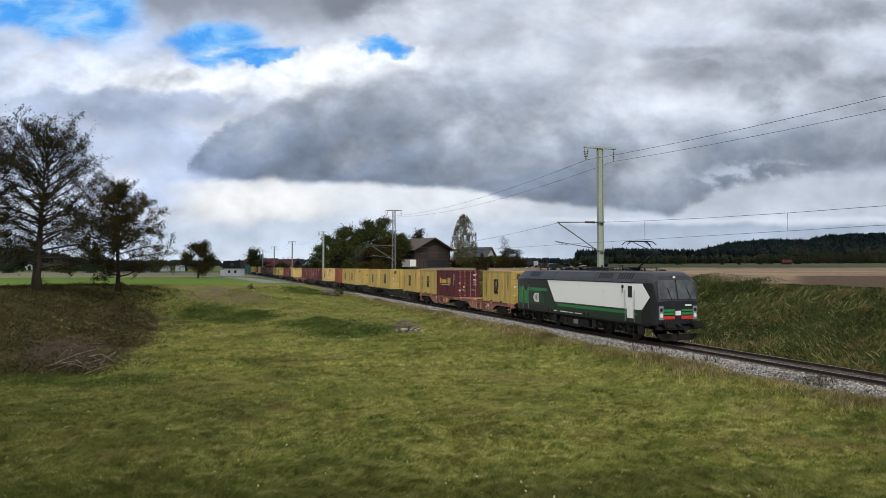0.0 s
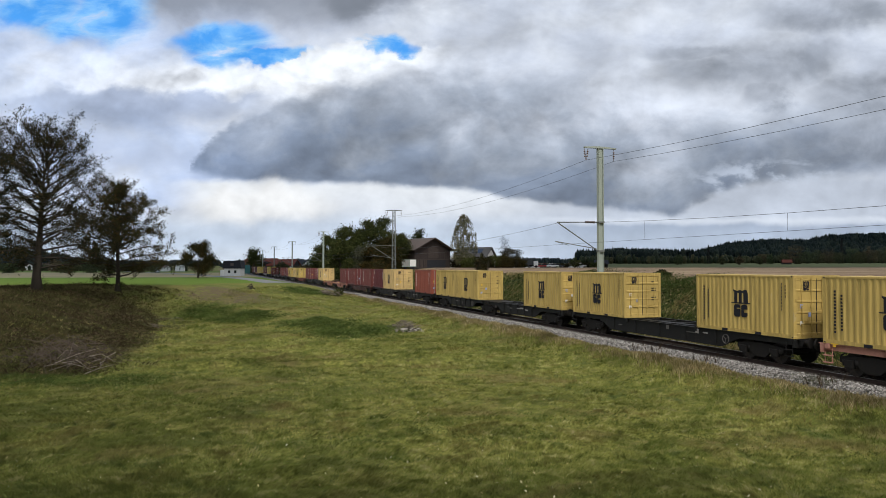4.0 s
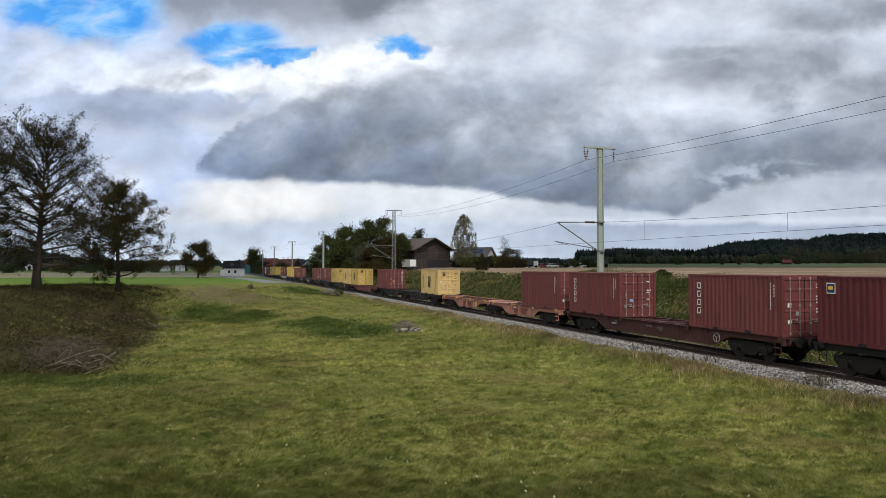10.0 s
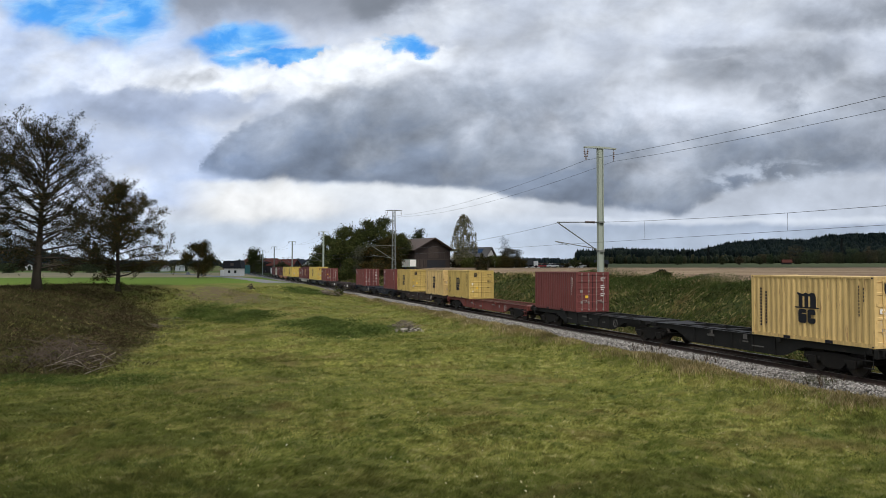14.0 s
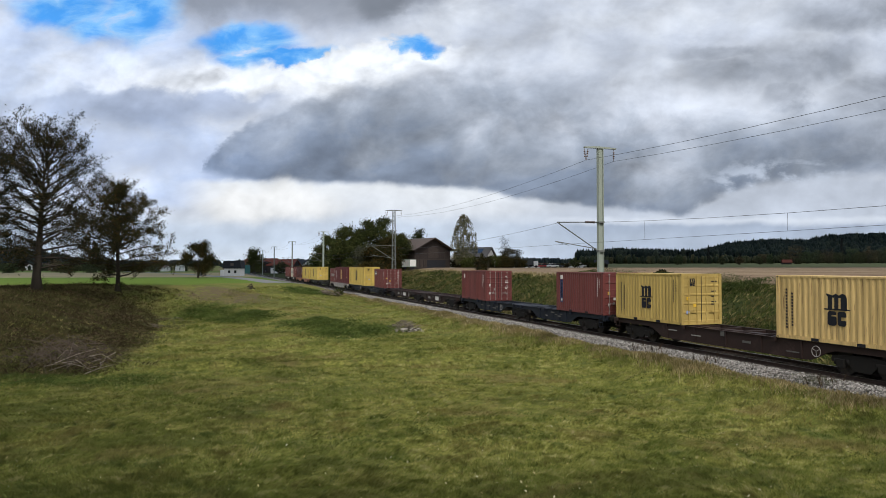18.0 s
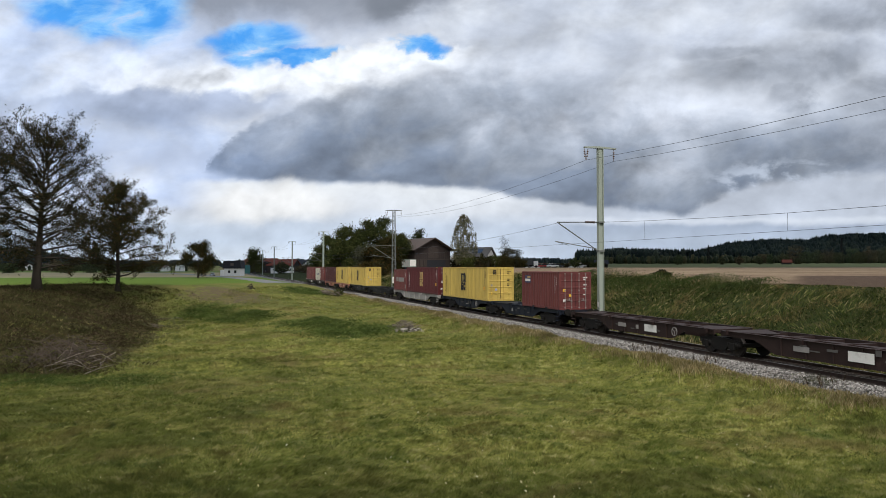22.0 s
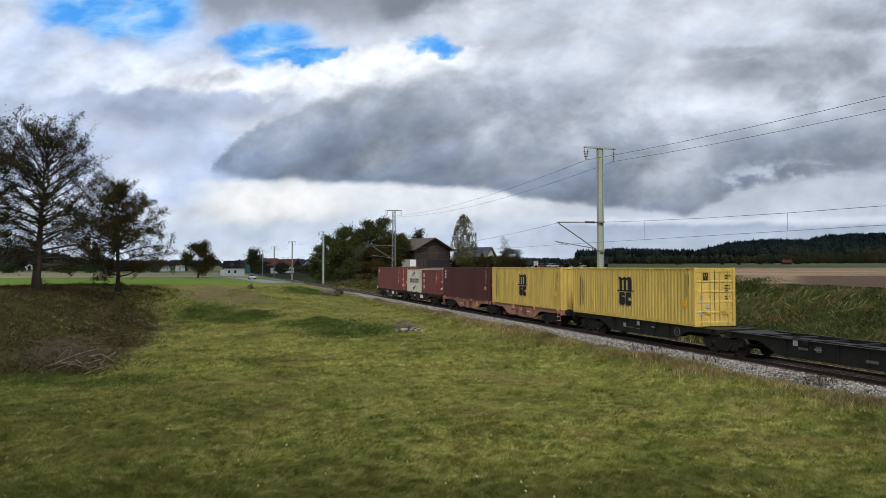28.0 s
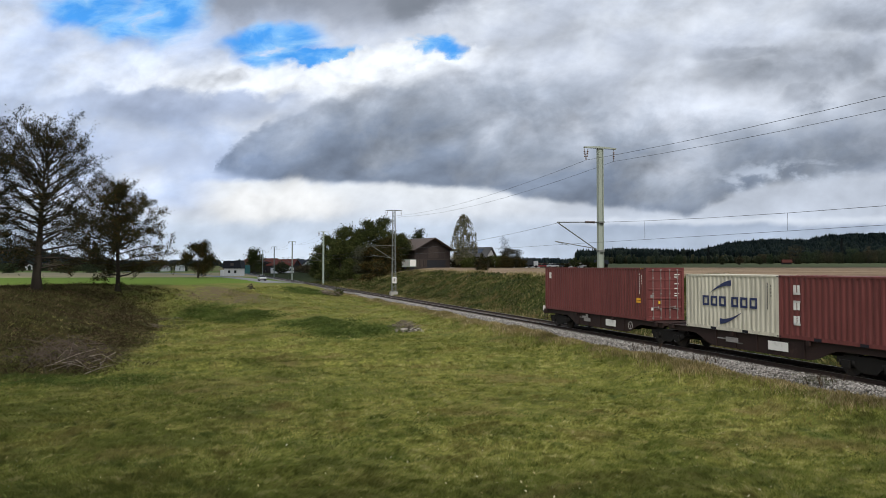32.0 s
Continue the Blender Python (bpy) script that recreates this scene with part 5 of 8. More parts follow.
def loco(q_front):
    ob = thing("electric_locomotive", "dark grey, green and white electric locomotive with raised pantograph", "locomotive")
    G, R, U = M["loco_grey"], M["loco_roof"], M["loco_under"]
    LEN = 18.98

    # body shell: cross-sections along the length, both ends sloped back
    def half_width(d):
        return float(np.interp(d, [0, 0.10, 0.35, 0.8, 1.5], [1.24, 1.33, 1.42, 1.47, 1.49]))

    def top_at(d):
        return float(np.interp(d, [0, 0.03, 0.25, 0.40, 0.60, 0.85, 1.15, 1.6, 2.2], [2.0, 2.08, 3.16, 3.40, 3.54, 3.62, 3.66, 3.66, 3.66]))
    bm = bmesh.new()
    rings = []
    st_ = [0.60, 0.63, 0.75, 0.85, 1.0, 1.2, 1.45, 1.75, 2.2, 2.8]
    stations = st_ + [LEN / 2] + [LEN - s for s in st_[::-1]]
    for y in stations:
        d = min(y, LEN - y) - 0.60
        w, t = half_width(d), top_at(d)
        sh = min(t - 0.05, 2.95)
        prof = [(-w + 0.05, 0.94), (-w, 1.02), (-w, min(1.9, sh - 0.02)), (-w, sh - 0.01), (-w + 0.10, sh + (t - sh) * 0.35), (-w + 0.34, sh + (t - sh) * 0.86), (-w + 0.62, t)]
        prof = prof + [(-x, z) for x, z in prof[::-1]]
        rings.append([bm.verts.new((x, y, z)) for x, z in prof])
    n = len(rings[0])
    for a, b in zip(rings[:-1], rings[1:]):
        for k in range(n):
            f = bm.faces.new((a[k], a[(k + 1) % n], b[(k + 1) % n], b[k]))
            f.smooth = False
    bm.faces.new(rings[0])
    bm.faces.new(rings[-1][::-1])
    bmesh.ops.recalc_face_normals(bm, faces=bm.faces[:])
    body = part("body", bm, G, ob, "anthracite body shell")
    # grey roof skin on the sloped edge, with grilles and ribs
    for s in (-1, 1):
        for y0, y1 in ((2.5, 4.6), (4.66, 6.7), (6.76, 9.3), (9.36, 12.0), (12.06, 14.2), (14.26, 16.5)):
            bm = prism(bmesh.new(), [(s * 1.497, 2.965), (s * 1.405, 3.20), (s * 1.165, 3.575), (s * 1.15, 3.56), (s * 1.38, 3.19), (s * 1.45, 2.965)], "y", y0, y1)
            rp = part("roof_edge_panel", bm, R, body)
            if y0 in (4.66, 2.5, 14.26):
                for k in range(6):
                    yy = y0 + 0.2 + k * 0.27
                    part("grille", prism(bmesh.new(), [(s * 1.43, 3.16), (s * 1.21, 3.52), (s * 1.19, 3.52), (s * 1.41, 3.16)], "y", yy, yy + 0.19), M["black_mark"], rp)
        part("gutter", cube(min(s * 1.49, s * 1.52), max(s * 1.49, s * 1.52), 2.3, 16.7, 2.93, 2.965), M["black_mark"], body)
        x0, x1 = (s * 1.485, s * 1.500)
        lo, hi = min(x0, x1), max(x0, x1)
        # pale side panel, its ends cut to a point and a slant
        part("side_livery", prism(bmesh.new(), [(0.95, 2.18), (1.65, 2.90), (13.0, 2.90), (11.9, 1.52), (1.70, 1.52)], "x", lo, hi), M["loco_white"], body, "soiled silver-white side panel")
        part("side_livery", prism(bmesh.new(), [(2.0, 1.33), (2.6, 1.44), (11.7, 1.45), (11.3, 1.33)], "x", lo, hi), M["loco_green"], body, "green stripe")
        part("side_livery", prism(bmesh.new(), [(1.65, 1.04), (1.65, 1.50), (12.2, 1.50), (12.9, 2.1), (13.4, 1.75), (13.4, 1.30), (13.0, 1.04)], "x", min(s * 1.485, s * 1.497), max(s * 1.485, s * 1.497)), M["loco_dark_green"], body, "dark green lower band")
        part("side_livery", prism(bmesh.new(), [(13.5, 1.30), (13.5, 1.75), (14.2, 2.10), (16.9, 2.10), (16.9, 1.30)], "x", min(s * 1.485, s * 1.4985), max(s * 1.485, s * 1.4985)), M["loco_mid_green"], body)
        part("side_livery", prism(bmesh.new(), [(12.95, 2.10), (13.10, 2.32), (17.75, 2.32), (17.75, 1.30), (16.95, 1.30), (16.95, 2.10)], "x", lo, hi), M["loco_green"], body, "green rear band")
        part("side_emblem", prism(bmesh.new(), [(15.25, 1.68), (15.05, 1.92), (14.9, 1.96), (14.3, 1.96), (14.3, 1.42), (14.9, 1.42), (15.05, 1.45)], "x", min(s * 1.49, s * 1.503), max(s * 1.49, s * 1.503)), M["white_mark"], body)
        for ye in (14.42, 14.62):
            part("emblem_slot", cube(*sorted((s * 1.50, s * 1.506)), ye, ye + 0.07, 1.52, 1.86), M["loco_dark_green"], body)
        part("emblem_slot", cube(*sorted((s * 1.50, s * 1.506)), 14.80, 14.98, 1.62, 1.67), M["loco_dark_green"], body)
        part("emblem_slot", cube(*sorted((s * 1.50, s * 1.506)), 14.80, 14.98, 1.73, 1.78), M["loco_dark_green"], body)
        # driver's doors at both ends
        for yd in (2.8, 16.45):
            white = yd < 9
            d = part("cab_door", cube(min(s * 1.49, s * 1.51), max(s * 1.49, s * 1.51), yd - 0.32, yd + 0.32, 1.18, 2.85), M["loco_white"] if white else M["loco_grey"], body)
            if not white:
                part("door_livery", cube(min(s * 1.50, s * 1.513), max(s * 1.50, s * 1.513), yd - 0.32, yd + 0.32, 1.30, 2.24), M["loco_green"], d)
            part("door_window", cube(min(s * 1.505, s * 1.517), max(s * 1.505, s * 1.517), yd - 0.17, yd + 0.17, 2.15, 2.72), M["loco_glass"], d)
            part("window_frame", prism(bmesh.new(), [(yd - 0.21, 2.11), (yd + 0.21, 2.11), (yd + 0.21, 2.76), (yd - 0.21, 2.76)], "x", min(s * 1.50, s * 1.514), max(s * 1.50, s * 1.514)), M["black_mark"], d)
            for yy in (yd - 0.45, yd + 0.45):
                part("handrail", rod(bmesh.new(), (s * 1.54, yy, 1.05), (s * 1.54, yy, 2.5), 0.018, n=6), M["bar"], d)
            bm = bmesh.new()
            for z in (0.35, 0.62, 0.89):
                box(bm, min(s * 1.30, s * 1.50), max(s * 1.30, s * 1.50), yd - 0.25, yd + 0.25, z - 0.02, z + 0.02)
            for yy in (yd - 0.26, yd + 0.24):
                box(bm, min(s * 1.45, s * 1.49), max(s * 1.45, s * 1.49), yy, yy + 0.03, 0.3, 1.1)
            part("door_step", bm, U, ob)
        # lower side: inscriptions as bars, round filler caps
        for yy, w in ((8.2, 0.9), (9.4, 0.5), (10.0, 1.1), (11.6, 0.4)):
            part("inscription", cube(min(s * 1.49, s * 1.504), max(s * 1.49, s * 1.504), yy, yy + w, 1.09, 1.13), M["white_mark"], body)
        for yy in (7.4, 7.9, 12.3, 12.8):
            part("filler_cap", rod(bmesh.new(), (s * 1.48, yy, 1.11), (s * 1.506, yy, 1.11), 0.09, n=12), M["black_mark"], body)
        part("solebar", cube(min(s * 1.30, s * 1.40), max(s * 1.30, s * 1.40), 1.2, LEN - 1.2, 0.86, 0.98), U, ob)
        part("mirror", rod(cube(min(s * 1.5, s * 1.58), max(s * 1.5, s * 1.58), 3.45, 3.55, 2.62, 2.80), (s * 1.56, 3.5, 2.35), (s * 1.56, 3.5, 2.62), 0.02, n=6), M["black_mark"], body)
    # cab ends
    for end in (0, 1):
        def Y(y):
            return y if end == 0 else LEN - y
        cabp = part("cab_front", cube(-1.12, 1.12, min(Y(0.585), Y(0.62)), max(Y(0.585), Y(0.62)), 1.02, 1.95), G, ob)
        for s in (-1, 1):
            x0, x1 = sorted((s * 0.05, s * 1.20))
            # windscreen panes leaning back
            bm = bmesh.new()
            lowy, topy = 0.61, 0.975
            pts = [(x0 if s > 0 else x0 + 0.02, Y(lowy + 0.02), 2.08), (x1 if s < 0 else x1 - 0.02, Y(lowy + 0.02), 2.08), (x1 * 0.94, Y(topy - 0.13), 3.13), (x0 * 0.94, Y(topy - 0.13), 3.13)]
            nrm = Vector((0, -1 if end == 0 else 1, 0.21)).normalized() * 0.035
            vs = [bm.verts.new(Vector(p)) for p in pts]
            vt = [bm.verts.new(Vector(p) + nrm) for p in pts]
            bm.faces.new(vt)
            bm.faces.new(vs[::-1])
            for k in range(4):
                bm.faces.new((vs[k], vs[(k + 1) % 4], vt[(k + 1) % 4], vt[k]))
            bmesh.ops.recalc_face_normals(bm, faces=bm.faces[:])
            wsc = part("windscreen", bm, M["loco_windscreen"], ob)
            a, b = Vector(pts[0]) + nrm * 1.4, Vector(pts[2]) + nrm * 1.4
            part("wiper", rod(bmesh.new(), a.lerp(Vector(pts[1]) + nrm * 1.4, 0.7), a.lerp(b, 0.55), 0.018, n=5), M["black_mark"], wsc)
            # lamps, stripes, buffers
            lampb = part("headlight_housing", cube(*sorted((s * 0.93, s * 1.19)), *sorted((Y(0.55), Y(0.63))), 1.20, 1.76), M["lamp_box"], ob, "clear moulded lamp cover")
            part("headlight", rod(bmesh.new(), (s * 1.06, Y(0.53), 1.36), (s * 1.06, Y(0.56), 1.36), 0.085, n=14), M["lamp"], lampb)
            part("tail_light", rod(bmesh.new(), (s * 1.06, Y(0.53), 1.58), (s * 1.06, Y(0.56), 1.58), 0.085, n=12), M["black_mark"], lampb)
            for z0, z1, mcol in ((1.50, 1.60, "loco_green"), (1.38, 1.46, "loco_green"), (1.22, 1.34, "loco_red")):
                part("front_stripe", cube(*sorted((s * 0.22, s * 0.91)), *sorted((Y(0.565), Y(0.59))), z0, z1), M[mcol], cabp)
            bm = rod(bmesh.new(), (s * 0.875, Y(0.60), 1.02), (s * 0.875, Y(0.12), 1.02), 0.15, 0.12, n=14)
            part("buffer_housing", bm, U, ob)
            bm = cube(s * 0.875 - 0.30, s * 0.875 + 0.30, *sorted((Y(0.0), Y(0.10))), 0.86, 1.18)
            bmesh.ops.bevel(bm, geom=bm.edges[:], offset=0.04, segments=2, affect="EDGES")
            part("buffer", bm, U, ob)
            part("cowcatcher", prism(bmesh.new(), [(s * 0.05, 0.17), (s * 0.95, 0.17), (s * 1.22, 0.42), (s * 1.22, 0.52), (s * 0.05, 0.52)], "y", *sorted((Y(0.62), Y(0.72)))), U, ob)
        part("front_emblem", cube(-0.17, 0.17, *sorted((Y(0.555), Y(0.59))), 1.36, 1.52), M["white_mark"], cabp)
        part("number_bar", cube(0.45, 0.85, *sorted((Y(0.57), Y(0.59))), 1.76, 1.83), M["white_mark"], cabp)
        part("buffer_beam", cube(-1.25, 1.25, *sorted((Y(0.60), Y(0.85))), 0.74, 1.04), U, ob)
        part("coupling", rod(rod(bmesh.new(), (0, Y(0.65), 0.98), (0, Y(0.22), 0.92), 0.07, n=8), (0.35, Y(0.6), 0.9), (0.30, Y(0.3), 0.5), 0.03, n=6), U, ob)
        top = part("top_light_housing", rod(bmesh.new(), (0, Y(1.25), 3.30), (0, Y(0.915), 3.30), 0.12, n=14), M["loco_grey"], ob)
        part("top_light", rod(bmesh.new(), (0, Y(0.92), 3.30), (0, Y(0.90), 3.30), 0.085, n=14), M["lamp"], top)
    # bogies with large wheels
    def lwheel():
        bm = rod(bmesh.new(), (-0.07, 0, 0), (0.07, 0, 0), 0.625, n=28)
        rod(bm, (-0.10, 0, 0), (-0.06, 0, 0), 0.40, n=20)
        return mesh_of("wheel", bm, M["wheel"])
    wh = lwheel()
    for yc in (4.75, LEN - 4.75):
        bm = bmesh.new()
        for s in (-1, 1):
            prism(bm, [(-2.3, 0.55), (-2.3, 0.78), (-0.7, 0.82), (0.7, 0.82), (2.3, 0.78), (2.3, 0.55), (0.8, 0.42), (-0.8, 0.42)], "x", s * 1.12 - 0.07, s * 1.12 + 0.07)
            for y in (-1.5, 1.5):
                box(bm, s * 1.2 - 0.10, s * 1.2 + 0.10, y - 0.24, y + 0.24, 0.42, 0.80)
                for dy in (-0.42, 0.42):
                    rod(bm, (s * 1.15, y + dy, 0.38), (s * 1.15, y + dy, 0.78), 0.12, n=8)
            for y in (-0.35, 0.35):
                rod(bm, (s * 1.2, y, 0.45), (s * 1.2, y, 0.95), 0.16, n=10)
            box(bm, s * 1.1 - 0.09, s * 1.1 + 0.09, 2.3, 2.55, 0.2, 0.6)
            box(bm, s * 1.1 - 0.09, s * 1.1 + 0.09, -2.55, -2.3, 0.2, 0.6)
        box(bm, -1.05, 1.05, -0.5, 0.5, 0.5, 0.9)
        b = part("bogie", bm, U, ob, "", (0, yc, 0))
        for dy in (-1.5, 1.5):
            for s in (-1, 1):
                part("wheel", wh, None, b, "", (s * 0.75, dy, 0.625))
    for k, (y0, y1, z0) in enumerate(((7.6, 8.6, 0.35), (8.7, 10.3, 0.28), (10.4, 11.4, 0.40))):
        part("equipment_box", cube(-1.38, 1.38, y0, y1, z0, 0.80), M["loco_box"], ob)
    for s in (-1, 1):
        for yy in (2.0, 6.9, 12.1, 17.0):
            part("sand_box", prism(bmesh.new(), [(yy - 0.22, 0.42), (yy + 0.18, 0.42), (yy + 0.22, 0.86), (yy - 0.22, 0.86)], "x", *sorted((s * 1.25, s * 1.42))), M["loco_box"], ob)
        for yy in (7.8, 8.9, 9.7, 10.8):
            part("equipment_cover", cube(*sorted((s * 1.375, s * 1.40)), yy, yy + 0.55, 0.46, 0.74), M["bar"] if yy == 8.9 else U, ob)
        for yy in (3.6, 5.9, 13.1, 15.4):
            part("damper", rod(bmesh.new(), (s * 1.34, yy, 0.50), (s * 1.34, yy + 0.55, 0.72), 0.05, n=8), M["loco_box"], ob)
    # roof gear
    gear = random.Random(12)
    for k in range(26):
        yy, xx = 4.3 + k * 0.41, gear.uniform(-0.75, 0.65)
        hh = gear.uniform(0.14, 0.42)
        if k % 3 == 0:
            part("roof_box", cube(xx - 0.14, xx + 0.14, yy - 0.2, yy + 0.2, 3.69, 3.69 + hh * 0.6), U, body)
        elif k % 3 == 1:
            bm = rod(bmesh.new(), (xx, yy, 3.69), (xx, yy, 3.75 + hh), 0.05, n=8)
            rod(bm, (xx, yy, 3.74 + hh), (xx + gear.uniform(-0.5, 0.5), yy + gear.uniform(-0.9, 0.9), 3.72 + hh), 0.028, n=6)
            part("roof_insulator", bm, M["black_mark"], body)
        else:
            part("roof_conduit", rod(bmesh.new(), (xx, yy - 0.6, 3.73), (xx + 0.2, yy + 0.6, 3.76 + hh * 0.5), 0.035, n=6), M["black_mark"], body)
    part("roof_deck", cube(-0.86, 0.86, 2.9, LEN - 2.9, 3.655, 3.69), R, body)
    for y0 in (5.9, 7.3, 8.7, 10.1, 11.5, 12.9):
        for s in (-0.45, 0.1, 0.55):
            bm = rod(bmesh.new(), (s, y0 + s, 3.69), (s, y0 + s, 3.94), 0.07, n=8)
            rod(bm, (s, y0 + s, 3.80), (s, y0 + s, 3.84), 0.11, n=8)
            part("roof_insulator", bm, M["insulator"], body)
    for s in (-0.45, 0.1, 0.55):
        part("roof_cable", rod(bmesh.new(), (s, 4.6, 3.96), (s, 14.3, 3.96), 0.028, n=6), M["wire"], body)
    for y0, y1 in ((8.0, 9.1), (9.6, 10.6), (11.9, 12.6)):
        part("roof_breaker", cube(-0.35, 0.35, y0, y1, 3.69, 3.90), M["loco_under"], body)
    for yp, up in ((3.65, True), (LEN - 3.65, False)):
        pan = part("pantograph", cube(-0.6, 0.6, yp - 0.55, yp + 0.75, 3.88, 3.94), M["black_mark"], ob)
        for s in (-0.5, 0.5):
            for dy in (-0.5, 0.7):
                part("pantograph_foot", rod(bmesh.new(), (s, yp + dy, 3.69), (s, yp + dy, 3.9), 0.06, n=8), M["insulator"], pan)
        if up:
            knee, tip = Vector((0, yp - 1.15, 4.85)), Vector((0, yp + 0.5, 5.58))
        else:
            knee, tip = Vector((0, yp - 1.2, 4.05)), Vector((0, yp + 0.5, 4.12))
        part("lower_arm", rod(bmesh.new(), (0, yp + 0.55, 3.96), knee, 0.05, n=8), M["black_mark"], pan)
        bm = bmesh.new()
        for s in (-1, 1):
            rod(bm, knee + Vector((s * 0.12, 0, 0)), tip + Vector((s * 0.42, 0, -0.05)), 0.025, n=6)
        part("upper_arm", bm, M["black_mark"], pan)
        for dy in (-0.28, 0.28):
            bm = bmesh.new()
            pts = [(-0.97, -0.22), (-0.72, -0.03), (-0.45, 0.0), (0.45, 0.0), (0.72, -0.03), (0.97, -0.22)]
            for (xa, za), (xb, zb) in zip(pts[:-1], pts[1:]):
                rod(bm, tip + Vector((xa, dy, za)), tip + Vector((xb, dy, zb)), 0.028, n=6)
            part("collector_strip", bm, M["black_mark"], pan)
        for s in (-0.45, 0.45):
            part("collector_frame", rod(bmesh.new(), tip + Vector((s, -0.28, -0.03)), tip + Vector((s, 0.28, -0.03)), 0.02, n=6), M["black_mark"], pan)
    # the shell stands taller than its plan heights: one stretch for all its parts, wheels and contact height kept
    for p in [ob, *ob.children_recursive]:
        if p.type == "MESH" and p.location.z == 0 and "bogie" not in p.name and "wheel" not in p.name:
            for vert in p.data.vertices:
                vert.co.z = float(np.interp(vert.co.z, [0.0, 1.04, 1.20, 1.52, 2.18, 2.90, 3.66, 3.95, 5.6, 6.0], [0.0, 1.04, 1.28, 1.75, 2.47, 3.18, 3.86, 4.06, 5.6, 6.0]))
    MOVING.append((ob, q_front, 0.0))


loco(-31.5)
# ---- overhead line ----
MAST_X = 27.2
MASTS = [(-18.0, "solid"), (45.7, "solid"), (106.9, "lattice"), (178.5, "solid"), (249.0, "solid"), (320.6, "solid"), (391.0, "solid"), (462.0, "solid"), (533.0, "solid"), (604.0, "solid")]
TOP = 12.75


def mast(y, kind):
    ob = thing("catenary_mast", "pale green-grey steel catenary mast beside the track" if kind == "solid" else "galvanised lattice catenary mast on a concrete foot", "mast", "masts along the railway")
    z0 = float(height(MAST_X, y)) - 0.3
    mat = M["mast"] if kind == "solid" else M["galv"]
    if kind == "solid":
        bm = bmesh.new()
        for s in (-1, 1):
            prism(bm, [(MAST_X + s * 0.20, z0), (MAST_X + s * 0.20, TOP), (MAST_X + s * 0.17, TOP), (MAST_X + s * 0.17, z0)], "y", y - 0.16, y + 0.16)
        box(bm, MAST_X - 0.171, MAST_X + 0.171, y - 0.012, y + 0.012, z0, TOP)
        part("post", bm, mat, ob)
        part("sign", cube(MAST_X - 0.216, MAST_X - 0.206, y - 0.12, y + 0.12, z0 + 1.9, z0 + 2.3), M["white_mark"], ob)
    else:
        h = 0.24
        part("concrete_foot", cube(MAST_X - 0.55, MAST_X + 0.55, y - 0.55, y + 0.55, z0 - 0.4, z0 + 1.0), M["concrete"], ob)

        def leg(sx, sy, z):
            k = 1.25 - 0.55 * (z - z0) / (TOP - z0)
            return Vector((MAST_X + sx * h * k, y + sy * h * k, z))
        for sx in (-1, 1):
            for sy in (-1, 1):
                part("post_leg", rod(bmesh.new(), leg(sx, sy, z0 + 0.9), leg(sx, sy, TOP), 0.045, n=4), mat, ob)
        n = 22
        for k in range(n):
            za, zb = z0 + 0.9 + (TOP - z0 - 0.9) * k / n, z0 + 0.9 + (TOP - z0 - 0.9) * (k + 1) / n
            s = 1 if k % 2 else -1
            for sy in (-1, 1):
                part("lattice_bar", rod(bmesh.new(), leg(-s, sy, za), leg(s, sy, zb), 0.022, n=4), mat, ob)
            for sx in (-1, 1):
                part("lattice_bar", rod(bmesh.new(), leg(sx, -s, za), leg(sx, s, zb), 0.022, n=4), mat, ob)
        part("sign", cube(MAST_X - 0.33, MAST_X + 0.33, y - 0.40, y - 0.385, z0 + 2.3, z0 + 3.3), M["white_mark"], ob)
        part("sign_mark", cube(MAST_X - 0.15, MAST_X + 0.15, y - 0.405, y - 0.40, z0 + 2.55, z0 + 3.05), M["grey_mark"], ob)
    part("crossarm", prism(bmesh.new(), [(MAST_X - 1.32, TOP + 0.02), (MAST_X - 1.32, TOP + 0.10), (MAST_X - 0.4, TOP + 0.16), (MAST_X + 0.4, TOP + 0.16), (MAST_X + 1.32, TOP + 0.10), (MAST_X + 1.32, TOP + 0.02)], "y", y - 0.10, y + 0.10), mat, ob)
    for s, dx in ((-1, (-0.16, 0.16)), (1, (0.0,))):
        for d in dx:
            bm = bmesh.new()
            a, b = Vector((MAST_X + s * 1.15 + d, y, TOP)), Vector((MAST_X + s * 1.15 + d * 0.2, y, TOP - 0.85))
            rod(bm, a, b, 0.02, n=6)
            for k in range(4):
                c = a.lerp(b, 0.25 + 0.15 * k)
                rod(bm, c, c + Vector((0, 0, -0.05)), 0.075, n=8)
            part("insulator", bm, M["insulator"], ob)
    # cantilever over the track
    bm = bmesh.new()
    tip = Vector((TRACK - 0.1, y, 7.30))
    rod(bm, (MAST_X - 0.2, y, 7.35), tip, 0.035, n=6)
    part("cantilever_tube", bm, M["galv"], ob)
    part("cantilever_stay", rod(bmesh.new(), (MAST_X - 0.2, y, 5.25), tip, 0.042, n=6), M["galv"], ob)
    bm = bmesh.new()
    for k in range(7):
        x = MAST_X - 0.45 - 0.12 * k
        rod(bm, (x, y, 7.345), (x - 0.05, y, 7.344), 0.085, n=8)
    part("insulator", bm, M["insulator"], ob)
    part("registration_arm", rod(bmesh.new(), (MAST_X - 0.35, y, 5.42), (TRACK - 0.25, y, 5.92), 0.03, n=6), M["galv"], ob)
    part("steady_arm", rod(bmesh.new(), (TRACK - 0.15, y, 5.88), (TRACK + 0.85, y, 5.64), 0.018, n=6), M["galv"], ob)
    bm = bmesh.new()
    for z in (5.25, 7.35):
        box(bm, MAST_X - 0.24, MAST_X + 0.24, y - 0.19, y + 0.19, z - 0.06, z + 0.06)
